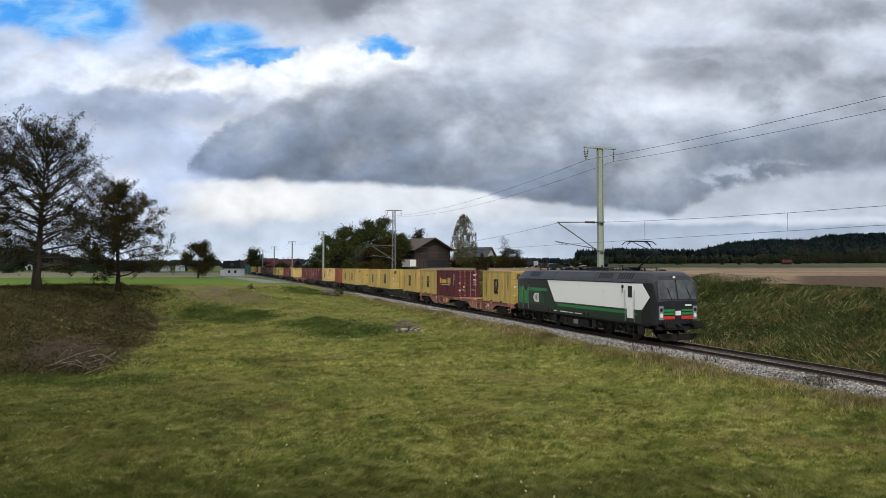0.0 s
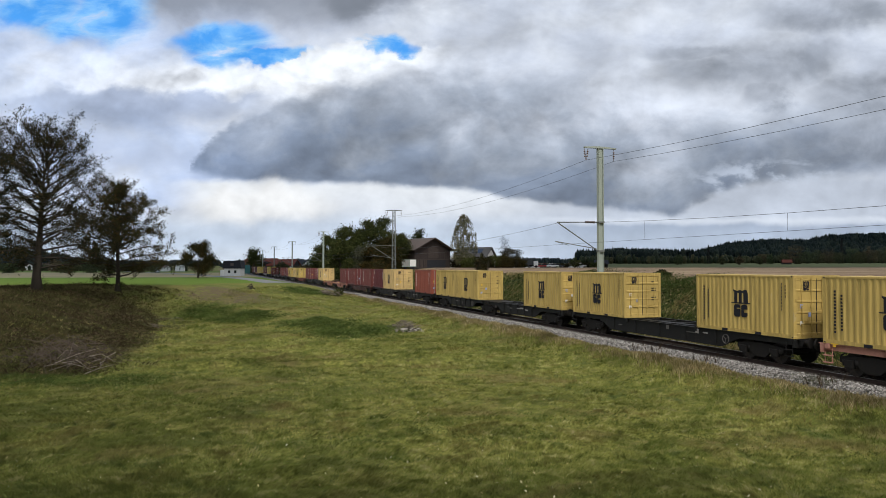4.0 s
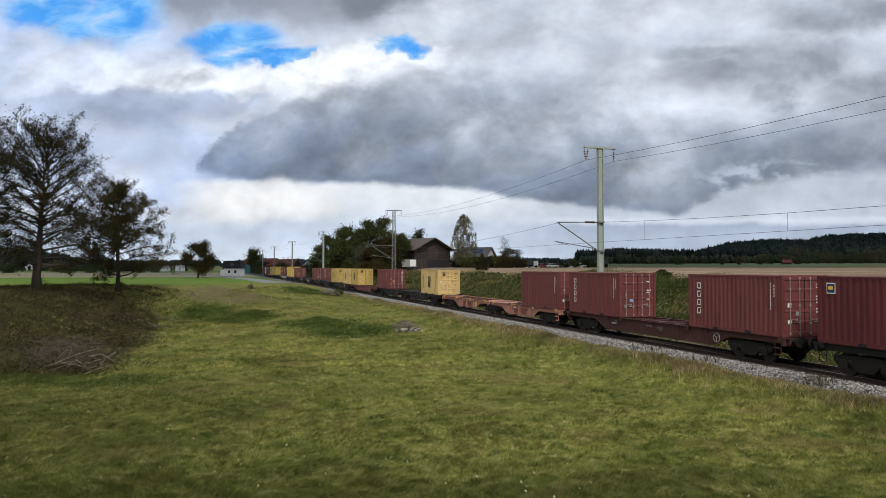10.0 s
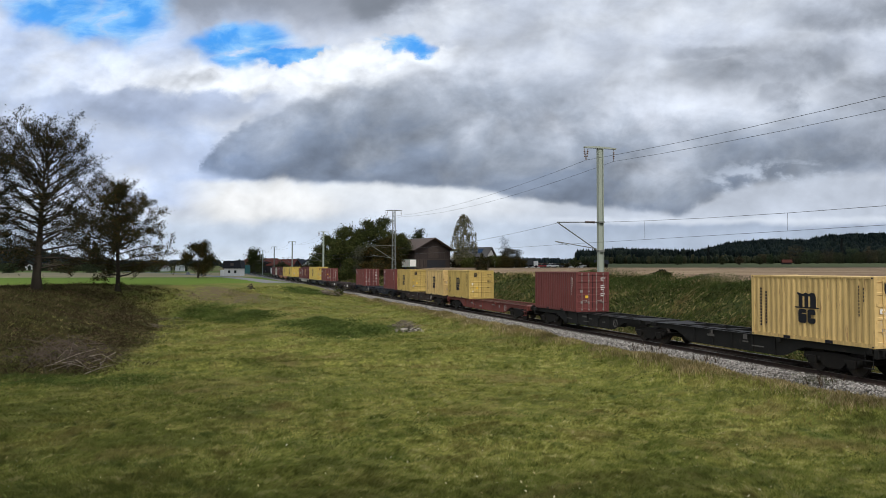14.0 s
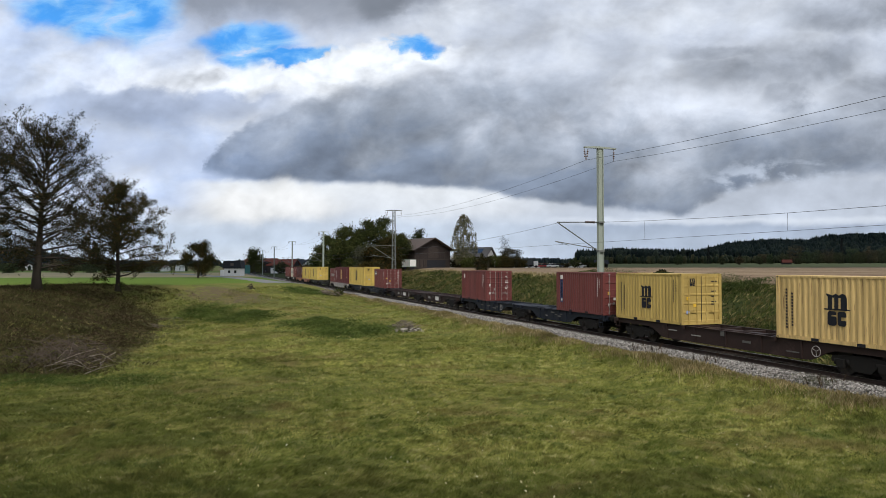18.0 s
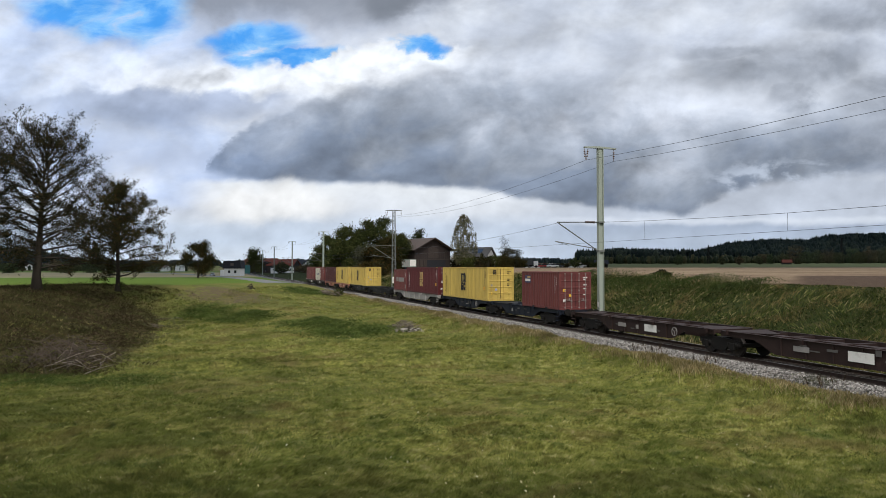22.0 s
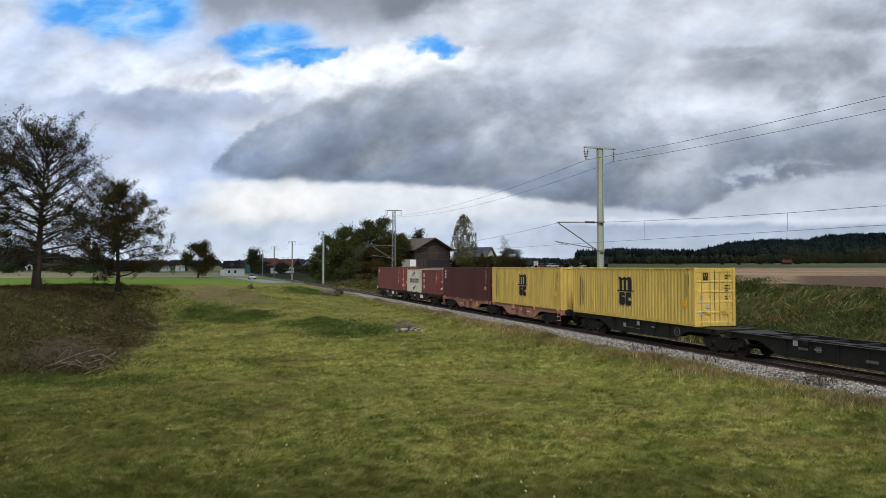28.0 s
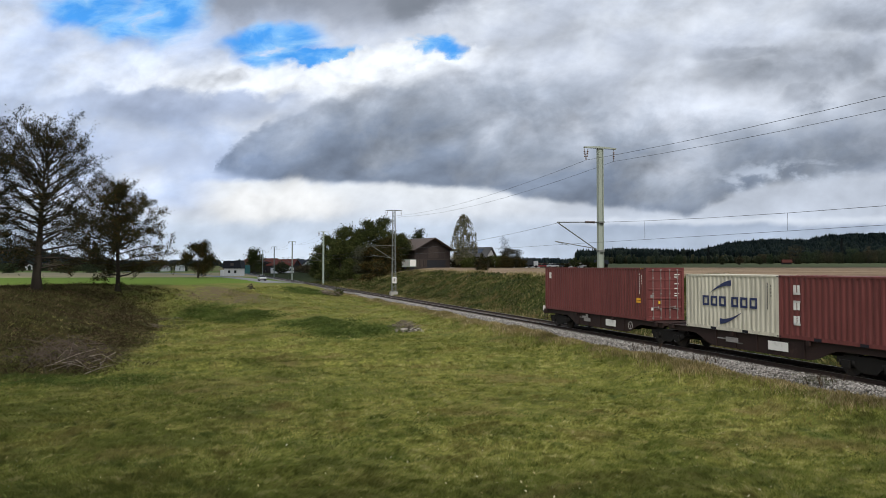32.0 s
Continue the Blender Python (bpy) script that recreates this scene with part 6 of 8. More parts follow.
    part("clamp", bm, M["galv"], ob)


for y_, k_ in MASTS:
    mast(y_, k_)


def wire(name, pts, r, label, parent=None):
    cu = bpy.data.curves.new(name, "CURVE")
    cu.dimensions, cu.bevel_depth, cu.bevel_resolution = "3D", r, 1
    sp = cu.splines.new("POLY")
    sp.points.add(len(pts) - 1)
    for p, q in zip(sp.points, pts):
        p.co = (*q, 1)
    cu.materials.append(M["wire"])
    ob = new(name, cu)
    if parent:
        ob.parent = parent
    else:
        tagged(ob, label, "wire", "overhead wires")
    return ob


def span(x, z, sag, stagger=0.0):
    pts = []
    for (y0, _), (y1, _) in zip(MASTS[:-1], MASTS[1:]):
        for k in range(12):
            a = k / 12
            pts.append((x, y0 + (y1 - y0) * a, z - sag * 4 * a * (1 - a)))
    return pts


wire("feeder_wire", span(MAST_X - 1.15, TOP - 0.87, 0.9), 0.011, "sagging aluminium feeder wire between masts")
wire("feeder_wire", span(MAST_X + 1.15, TOP - 0.87, 0.9), 0.011, "sagging aluminium feeder wire between masts")
mess = wire("messenger_wire", span(TRACK, 7.25, 0.92), 0.010, "sagging messenger wire above the track")
wire("contact_wire", span(TRACK, 5.68, 0.03), 0.009, "straight copper contact wire above the track")
for (ya, _), (yb, _) in zip(MASTS[:5], MASTS[1:6]):
    for k in range(1, 6):
        a = k / 6
        wire("dropper", [(TRACK, ya + (yb - ya) * a, 5.68 - 0.12 * a * (1 - a)), (TRACK, ya + (yb - ya) * a, 7.25 - 3.68 * a * (1 - a))], 0.006, "", mess)
# ---- plants ----
def along(mark, ahead):
    """Ground place at a bearing (mark, on a scale of 1568 across the view) and metres ahead."""
    return at((mark - 784) / 1255.5 * ahead, ahead)


def leaf_material(name, stops, through=0.25, rough=0.6, patches=None):
    m, net, bsdf, co = shade(name, rough)
    geo = net.t.nodes.new("ShaderNodeNewGeometry")
    c = net.ramp(geo.outputs["Random Per Island"], stops)
    big = net.noise(co.outputs["Object"], 0.7, 3)
    c = net.mix(net.math("MULTIPLY", net.step(big, 0.40, 0.62), 0.55), c, tuple(x * 0.6 for x in stops[0][1]))
    if patches:
        swath = net.noise(co.outputs["Object"], 0.21, 5, 0.62, 0.8)
        c = net.mix(net.math("MULTIPLY", net.step(swath, 0.47, 0.34), 0.6), c, tuple(x * 0.7 for x in stops[0][1]))
        tuft = net.noise(co.outputs["Object"], 0.42, 5, 0.65, 0.5)
        c = net.mix(net.math("MULTIPLY", net.step(tuft, 0.52, 0.62), 0.7), c, patches)
    net.put(bsdf.inputs["Base Color"], c)
    bsdf.inputs["Specular IOR Level"].default_value = 0.06
    tr = net.node("ShaderNodeBsdfTranslucent", Color=c)
    mx = net.t.nodes.new("ShaderNodeMixShader")
    mx.inputs[0].default_value = through
    out = net.t.nodes["Material Output"]
    net.t.links.new(bsdf.outputs[0], mx.inputs[1])
    net.t.links.new(tr.outputs[0], mx.inputs[2])
    net.t.links.new(mx.outputs[0], out.inputs["Surface"])
    return m


M["bark"] = plain("bark", (0.050, 0.041, 0.032), 0.9, vary=0.6, scale=5, dirt=(0.06, 0.065, 0.04), dirty=0.5, bmp=0.8)
M["birch_bark"] = plain("birch_bark", (0.50, 0.48, 0.44), 0.8, vary=0.4, scale=4, dirt=(0.06, 0.05, 0.045), dirty=0.6)
M["dead_wood"] = plain("dead_wood", (0.20, 0.165, 0.13), 0.9, vary=0.5, vary_obj=0.5)
M["dead_pale"] = plain("dead_pale", (0.34, 0.29, 0.24), 0.9, vary=0.4, vary_obj=0.5)
M["dead_twig"] = plain("dead_twig", (0.12, 0.092, 0.072), 0.9, vary=0.5, vary_obj=0.8)
M["rubble"] = plain("rubble_stone", (0.36, 0.33, 0.29), 0.9, vary=0.4, vary_obj=0.6)
M["leaf_autumn"] = leaf_material("leaf_autumn_leaf", [(0.0, (0.018, 0.022, 0.008)), (0.45, (0.040, 0.040, 0.012)), (0.8, (0.075, 0.055, 0.017)), (1.0, (0.15, 0.080, 0.026))], 0.3, 0.6)
M["leaf_dark"] = leaf_material("leaf_dark", [(0.0, (0.012, 0.014, 0.006)), (0.5, (0.028, 0.030, 0.011)), (0.85, (0.052, 0.045, 0.018)), (1.0, (0.12, 0.072, 0.026))])
M["leaf_green"] = leaf_material("leaf_green_leaf", [(0.0, (0.03, 0.042, 0.012)), (0.5, (0.065, 0.08, 0.022)), (1.0, (0.13, 0.13, 0.038))], 0.3, 0.6)
M["leaf_grey"] = leaf_material("grey_green_leaf", [(0.0, (0.045, 0.052, 0.034)), (0.5, (0.10, 0.108, 0.068)), (1.0, (0.19, 0.19, 0.12))], 0.3, 0.6)
M["leaf_birch"] = leaf_material("leaf_birch_leaf", [(0.0, (0.10, 0.105, 0.055)), (0.6, (0.20, 0.19, 0.105)), (1.0, (0.33, 0.29, 0.17))], 0.3, 0.6)
M["leaf_grove"] = leaf_material("grove_leaf", [(0.0, (0.022, 0.032, 0.010)), (0.5, (0.050, 0.064, 0.018)), (0.85, (0.105, 0.115, 0.035)), (1.0, (0.17, 0.155, 0.055))], 0.3, 0.6)
# bluish distance haze put into the needle colours, stronger in the farther set
M["needle"] = leaf_material("needle_leaf", [(0.0, (0.013, 0.021, 0.019)), (0.6, (0.025, 0.037, 0.031)), (1.0, (0.048, 0.060, 0.040))], 0.05, 0.8)
M["needle_haze"] = leaf_material("hazy_needle", [(0.0, (0.030, 0.042, 0.043)), (0.6, (0.048, 0.066, 0.066)), (1.0, (0.075, 0.090, 0.078))], 0.05, 0.8)
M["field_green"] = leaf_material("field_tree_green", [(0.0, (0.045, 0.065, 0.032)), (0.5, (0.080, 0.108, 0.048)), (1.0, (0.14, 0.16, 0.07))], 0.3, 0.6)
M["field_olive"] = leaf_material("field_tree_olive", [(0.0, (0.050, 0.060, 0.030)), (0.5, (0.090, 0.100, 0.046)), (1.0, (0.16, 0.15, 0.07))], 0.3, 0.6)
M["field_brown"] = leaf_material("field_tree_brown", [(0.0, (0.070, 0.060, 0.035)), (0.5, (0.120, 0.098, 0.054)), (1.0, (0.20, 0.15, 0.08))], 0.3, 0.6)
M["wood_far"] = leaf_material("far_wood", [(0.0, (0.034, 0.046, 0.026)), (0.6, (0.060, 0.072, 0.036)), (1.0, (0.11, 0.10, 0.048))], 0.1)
M["blade"] = leaf_material("blade_leaf", [(0.0, (0.085, 0.095, 0.02)), (0.35, (0.165, 0.18, 0.034)), (0.7, (0.25, 0.25, 0.058)), (0.9, (0.34, 0.3, 0.11)), (1.0, (0.42, 0.36, 0.17))], 0.45, 0.75)


def sward_material():
    """Meadow blades: tufts differ in colour, darker towards the bank with some cloud shade painted in."""
    m = M["blade"]
    net = Net(m.node_tree)
    geo = net.t.nodes.new("ShaderNodeNewGeometry")
    co = net.t.nodes.new("ShaderNodeTexCoord")
    v = co.outputs["Object"]
    sep = net.node("ShaderNodeSeparateXYZ", Vector=v)
    u = net.math("SUBTRACT", net.math("MULTIPLY", sep.outputs[0], ct), net.math("MULTIPLY", sep.outputs[1], st))
    w = net.math("ADD", net.math("MULTIPLY", sep.outputs[0], st), net.math("MULTIPLY", sep.outputs[1], ct))
    clump, mid, big = net.noise(v, 2.2, 4, 0.65, 0.5), net.noise(v, 0.55, 4, 0.6), net.noise(v, 0.12, 3)
    f = net.math("ADD", net.math("MULTIPLY", geo.outputs["Random Per Island"], 0.30), net.math("MULTIPLY", net.step(clump, 0.30, 0.70), 0.75))
    c = net.ramp(f, [(0.08, (0.050, 0.062, 0.015)), (0.38, (0.186, 0.204, 0.046)), (0.70, (0.360, 0.366, 0.102)), (0.95, (0.56, 0.50, 0.24))])
    c = net.mix(net.math("MULTIPLY", net.step(mid, 0.46, 0.62), 0.6), c, (0.085, 0.118, 0.024))
    c = net.mix(net.math("MULTIPLY", net.step(mid, 0.46, 0.32), 0.45), c, (0.23, 0.165, 0.065))
    c = sward_patches(net, v, c)
    lawn_dim = net.math("MULTIPLY", net.step(net.math("ADD", u, net.math("MULTIPLY", mid, 10.0)), 12.0, -10.0), net.step(w, 46, 24))
    c = net.mix(net.math("MULTIPLY", lawn_dim, 0.44), c, (0.045, 0.054, 0.014))
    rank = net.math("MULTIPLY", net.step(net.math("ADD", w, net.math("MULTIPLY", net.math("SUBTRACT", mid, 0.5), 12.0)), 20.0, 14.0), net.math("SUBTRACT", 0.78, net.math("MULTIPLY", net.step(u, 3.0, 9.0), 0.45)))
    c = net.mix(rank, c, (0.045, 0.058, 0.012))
    for n in list(net.t.nodes):
        if n.type == "BSDF_PRINCIPLED":
            net.put(n.inputs["Base Color"], c)
        if n.type == "BSDF_TRANSLUCENT":
            net.put(n.inputs["Color"], c)


sward_material()
M["dry_blade"] = leaf_material("dry_blade_leaf", [(0.0, (0.12, 0.105, 0.040)), (0.35, (0.26, 0.205, 0.090)), (0.75, (0.47, 0.375, 0.195)), (0.92, (0.64, 0.54, 0.33)), (1.0, (0.14, 0.155, 0.045))], 0.4, 0.8, (0.27, 0.215, 0.095))
M["weed"] = leaf_material("weed_leaf", [(0.0, (0.012, 0.019, 0.006)), (0.45, (0.038, 0.054, 0.014)), (0.75, (0.10, 0.120, 0.032)), (0.90, (0.20, 0.175, 0.070)), (1.0, (0.40, 0.31, 0.17))], 0.3, 0.8, (0.15, 0.112, 0.046))
M["bank_blade"] = leaf_material("bank_grass_blade", [(0.0, (0.036, 0.052, 0.014)), (0.5, (0.098, 0.122, 0.031)), (0.82, (0.20, 0.195, 0.068)), (1.0, (0.42, 0.34, 0.17))], 0.35, 0.8, (0.21, 0.155, 0.066))
M["brown_weed"] = leaf_material("brown_weed_leaf", [(0.0, (0.018, 0.015, 0.008)), (0.40, (0.050, 0.037, 0.019)), (0.72, (0.098, 0.072, 0.038)), (0.88, (0.21, 0.155, 0.09)), (1.0, (0.056, 0.070, 0.020))], 0.25, 0.8, (0.075, 0.080, 0.028))
M["nettle"] = leaf_material("nettle_leaf", [(0.0, (0.036, 0.058, 0.014)), (0.5, (0.085, 0.125, 0.028)), (1.0, (0.17, 0.20, 0.055))], 0.3, 0.7)


M["nettle_dark"] = leaf_material("nettle_dark_leaf", [(0.0, (0.024, 0.038, 0.010)), (0.6, (0.056, 0.082, 0.021)), (1.0, (0.105, 0.125, 0.036))], 0.3, 0.7)
M["mugwort"] = leaf_material("mugwort_leaf", [(0.0, (0.06, 0.068, 0.045)), (0.6, (0.13, 0.135, 0.09)), (1.0, (0.22, 0.20, 0.14))], 0.25, 0.8)
M["stalk"] = leaf_material("stalk_leaf", [(0.0, (0.03, 0.022, 0.016)), (1.0, (0.11, 0.075, 0.05))], 0.1, 0.8)


def leaf_cloud(points, size, rng, flat=0.35):
    """Small bent leaf quads at the points: arrays of corners and faces."""
    n = len(points)
    a = rng.normal(0, 1, (n, 3))
    a /= np.linalg.norm(a, axis=1)[:, None]
    b = np.cross(a, rng.normal(0, 1, (n, 3)))
    b /= np.linalg.norm(b, axis=1)[:, None] + 1e-9
    s = size * rng.uniform(0.6, 1.35, (n, 1))
    q = np.stack([points - a * s, points - b * s * 0.55, points + a * s, points + b * s * 0.55], 1)
    F = np.arange(n * 4).reshape(n, 4)
    return q.reshape(-1, 3), F


def limb(bm, p, d, length, r, depth, rng, tips, spread, lift=0.1, bend=0.25):
    """A tapered limb in three bent pieces, forking at its end."""
    pts = [Vector(p)]
    dd = Vector(d).normalized()
    for k in range(3):
        dd = (dd + Vector((rng.normal(0, bend), rng.normal(0, bend), rng.normal(0, bend * 0.5) + lift * 0.4))).normalized()
        pts.append(pts[-1] + dd * length / 3)
    for k in range(3):
        rod(bm, pts[k], pts[k + 1], r * (1 - 0.2 * k), r * (1 - 0.2 * (k + 1)), n=6 if r > 0.05 else 4, caps=False)
    if depth == 0:
        tips.append(pts[2]), tips.append(pts[3])
        return
    for f in range(3 if depth > 1 else 2):
        side = dd.orthogonal().normalized()
        side.rotate(Matrix.Rotation(rng.uniform(0, math.tau), 3, dd))
        nd = (dd + side * rng.uniform(0.5, 1.0) * spread + Vector((0, 0, lift))).normalized()
        start = pts[3] if f < 2 else pts[2]
        limb(bm, start, nd, length * rng.uniform(0.6, 0.85), r * 0.52, depth - 1, rng, tips, spread, lift, bend)
    tips.append(pts[3])


def tree(x, y, h, crown_w, clear, seed, leaves, size, mat, label, trunk=0.3, bark="bark", spread=1.0, bulk=0.9, name="tree", group="", up=0.2, z=None, forks=2, cone=False):
    rng = np.random.RandomState(seed)
    ob = thing(name, label, "tree", group)
    z0 = float(height(x, y)) - 0.15 if z is None else z
    bm, tips = bmesh.new(), []
    pts = [Vector((0, 0, 0))]
    n = 6
    for k in range(n):
        pts.append(Vector((rng.normal(0, 0.02 * h / n * 3), rng.normal(0, 0.02 * h / n * 3), h * 0.86 * (k + 1) / n)))
    for k in range(n):
        r0, r1 = trunk * (1 - 0.88 * k / n), trunk * (1 - 0.88 * (k + 1) / n)
        rod(bm, pts[k], pts[k + 1], r0 * (1.25 if k == 0 else 1), r1, n=10, caps=False)
    nb = int(9 + h * 0.7)
    for b in range(nb):
        a = clear + (0.84 - clear) * (b + rng.uniform(0, 0.8)) / nb
        zc = a * h
        k = min(n - 1, int(zc / (h * 0.86) * n))
        base = pts[k].lerp(pts[k + 1], zc / (h * 0.86) * n - k)
        ang = b * 2.4 + rng.uniform(-0.5, 0.5)
        t = (a - clear) / (1 - clear)
        reach = crown_w * 0.5 * (math.sin(math.pi * min(1, 0.22 + 0.75 * t)) ** 0.7) * rng.uniform(0.75, 1.1)
        if cone:
            reach = crown_w * 0.5 * (1.08 - t) * rng.uniform(0.8, 1.1)
        d = Vector((math.cos(ang), math.sin(ang), up + 0.9 * t))
        limb(bm, base, d, reach * 0.5, trunk * (0.42 - 0.26 * t), forks, rng, tips, 0.75 * spread, 0.12)
    tips.append(pts[-1])
    part("trunk", bm, M[bark], ob, "trunk with limbs")
    T = np.array([tuple(t) for t in tips])
    pick = T[rng.randint(0, len(T), leaves)]
    pick = pick + rng.normal(0, 1, (leaves, 3)) * np.array([bulk, bulk, bulk * 0.75])
    if cone:
        # thin shoots hanging from a pointed crown
        sh = 420
        f = rng.uniform(0, 1, sh) ** 1.35
        a, rr = rng.uniform(0, math.tau, sh), crown_w * 0.5 * np.sin(math.pi * (0.24 + 0.70 * f)) ** 0.9 * rng.uniform(0.0, 1, sh) ** 0.55
        root = np.stack([rr * np.cos(a), rr * np.sin(a), h * (0.20 + 0.86 * f)], -1)
        k = rng.randint(0, sh, leaves)
        pick = root[k] + rng.normal(0, 0.16, (leaves, 3))
        pick[:, 2] -= rng.uniform(0, 1, leaves) * (2.6 - 1.6 * f[k])
    pick = pick[pick[:, 2] > clear * h * 0.72]
    V, F = leaf_cloud(pick, size, rng)
    tagged(part("crown", numpy_mesh("crown", V, F, M[mat]), None, ob, "loose leafy crown with gaps"), kind="")
    ob.location = (x, y, z0)
    return ob


def bush(x, y, w, h, seed, leaves, size, mat, label, z=None, name="bush", group=""):
    rng = np.random.RandomState(seed)
    ob = thing(name, label, "bush", group)
    bm = bmesh.new()
    tips = []
    for k in range(9):
        a = rng.uniform(0, math.tau)
        d = Vector((math.cos(a) * 0.7 * w / h, math.sin(a) * 0.7 * w / h, 1)).normalized()
        limb(bm, (0, 0, 0), d, h * 0.5, 0.04 + 0.008 * h, 1, rng, tips, 0.7)
    part("stem", bm, M["bark"], ob)
    u = rng.normal(0, 1, (leaves, 3))
    u /= np.linalg.norm(u, axis=1)[:, None]
    rad = rng.uniform(0.25, 1, leaves) ** 0.5
    lump = 1 + 0.25 * np.sin(u[:, 0] * 5 + seed) * np.cos(u[:, 1] * 4 + seed * 2) + 0.15 * np.sin(u[:, 2] * 9 + seed)
    P = u * (rad * lump)[:, None] * np.array([w / 2, w / 2, h * 0.52]) + np.array([0, 0, h * 0.5])
    P = P[P[:, 2] > 0.03 * h]
    V, F = leaf_cloud(P, size, rng)
    part("crown", numpy_mesh("crown", V, F, M[mat]), None, ob)
    ob.location = (x, y, float(height(x, y)) - 0.1 if z is None else z)
    return ob


def roadside_tree(mark, ahead, h, clear, shape, seed, leaves, size, mat, label, trunk=0.3, lean=0.0, droop=0.25):
    """A tree with one leader: many rising limbs whose twigs carry the leaves. shape: half-widths of the crown over its height."""
    rng = np.random.RandomState(seed)
    x, y = along(mark, ahead)
    ob = thing("roadside_tree", label, "tree", "roadside trees")
    bm = bmesh.new()
    n = 9
    spine = [Vector((lean * (k / n) ** 1.5 + rng.normal(0, 0.06) * (k > 0), rng.normal(0, 0.08) * (k > 0), h * 0.95 * k / n)) for k in range(n + 1)]
    for k in range(n):
        r0, r1 = trunk * (1 - 0.95 * (k / n) ** 0.8), trunk * (1 - 0.95 * ((k + 1) / n) ** 0.8)
        sink = (spine[k + 1] - spine[k]).normalized() * 0.07 * (k > 0)
        rod(bm, spine[k] - sink, spine[k + 1], r0 * (1.3 if k == 0 else 1), max(r1, 0.012), n=10, caps=False)
    twigs, weight = [], []
    count = int(h * 5.2)
    for b in range(count):
        a = clear + (0.97 - clear) * ((b + rng.uniform(0, 1)) / count) ** 0.92
        f = a * n / 0.95
        k = min(n - 1, int(f))
        base = spine[k].lerp(spine[k + 1], min(1.0, f - k))
        t = (a - clear) / (1 - clear)
        reach = float(np.interp(t, [q[0] for q in shape], [q[1] for q in shape])) * rng.uniform(0.6, 1.0)
        ang = b * 2.39996 + rng.uniform(-0.4, 0.4)
        rise = 0.25 + 0.95 * t + rng.normal(0, 0.12)
        d = Vector((math.cos(ang), math.sin(ang), rise)).normalized()
        r = min(trunk * 0.34, 0.016 + 0.020 * reach) * (1 - 0.35 * t)
        p, pts = base, [base]
        for j in range(5):
            d = (d + Vector((rng.normal(0, 0.16), rng.normal(0, 0.16), rng.normal(0, 0.10) - droop * 0.14 * (1 - t) * j)) ).normalized()
            p = p + d * reach * 0.23
            rod(bm, pts[-1], p, r * (1 - 0.18 * j), r * (1 - 0.18 * (j + 1)), n=5, caps=False)
            pts.append(p)
        for j in range(int(5 + reach * 3.2)):
            q = rng.uniform(0.22, 1.0) * 5
            i = min(4, int(q))
            s0 = pts[i].lerp(pts[i + 1], q - i)
            along_d = (pts[i + 1] - pts[i]).normalized()
            tw = (along_d * rng.uniform(0.1, 0.9) + Vector((rng.normal(0, 0.6), rng.normal(0, 0.6), rng.normal(0.12, 0.5)))).normalized()
            L = rng.uniform(0.35, 1.0) * (0.35 + 0.26 * reach)
            m = s0 + tw * L * 0.55
            e = m + (tw + Vector((rng.normal(0, 0.25), rng.normal(0, 0.25), rng.normal(0.05, 0.25)))).normalized() * L * 0.45
            rod(bm, s0, m, 0.013, 0.009, n=3, caps=False)
            rod(bm, m, e, 0.009, 0.005, n=3, caps=False)
            twigs.append((s0, m, e))
            weight.append(L * rng.uniform(0.3, 1.5) ** 1.5)
    part("trunk", bm, M["bark"], ob, "trunk with limbs and twigs")
    T = np.array([[tuple(v) for v in tw] for tw in twigs])
    weight = np.array(weight) / sum(weight)
    pick = rng.choice(len(T), leaves, p=weight)
    f = rng.uniform(0.15, 1.1, leaves)[:, None]
    P = np.where(f < 0.55, T[pick, 0] + (T[pick, 1] - T[pick, 0]) * f / 0.55, T[pick, 1] + (T[pick, 2] - T[pick, 1]) * (f - 0.55) / 0.45)
    P = P + rng.normal(0, 0.16, (leaves, 3)) - np.array([0, 0, 0.05])
    V, F = leaf_cloud(P, size, rng)
    part("crown", numpy_mesh("crown", V, F, M[mat]), None, ob, "thin leafy crown with gaps of sky")
    ob.location = (x, y, float(height(x, y)) - 0.15)
    # leafy shoots round the foot
    Q = rng.normal(0, 1, (260, 3)) * np.array([0.22, 0.22, 0.3]) + np.array([trunk, 0, 0.55])
    V, F = leaf_cloud(Q[Q[:, 2] > 0.1], 0.07, rng)
    part("shoots", numpy_mesh("shoots", V, F, M["leaf_green"]), None, ob)
    return ob


# the roadside trees on the grassy bank
roadside_tree(66, 62, 13.4, 0.15, [(0, 4.6), (0.2, 6.2), (0.45, 6.2), (0.7, 5.8), (0.88, 4.6), (1, 2.4)], 11, 46000, 0.070, "leaf_dark", "tall half-bare roadside tree with dark brown-green leaves", 0.42, 0.7)
roadside_tree(210, 73.8, 10.4, 0.14, [(0, 5.0), (0.15, 7.0), (0.4, 6.2), (0.7, 4.4), (0.9, 2.6), (1, 1.2)], 23, 46000, 0.080, "leaf_autumn", "roadside tree with thinning rust-tinged leaves", 0.27, -0.3)
roadside_tree(-66, 57, 13.5, 0.14, [(0, 4.6), (0.3, 6.0), (0.6, 5.4), (0.85, 4.6), (1, 2.6)], 37, 50000, 0.080, "leaf_dark", "tall dark leafy roadside tree", 0.42)
x_, y_ = along(351, 236)
tree(x_, y_, 9.8, 12.5, 0.06, 41, 14000, 0.20, "leaf_autumn", "low spreading fruit tree turning brown", 0.30, bulk=0.75, name="fruit_tree", up=0.2)
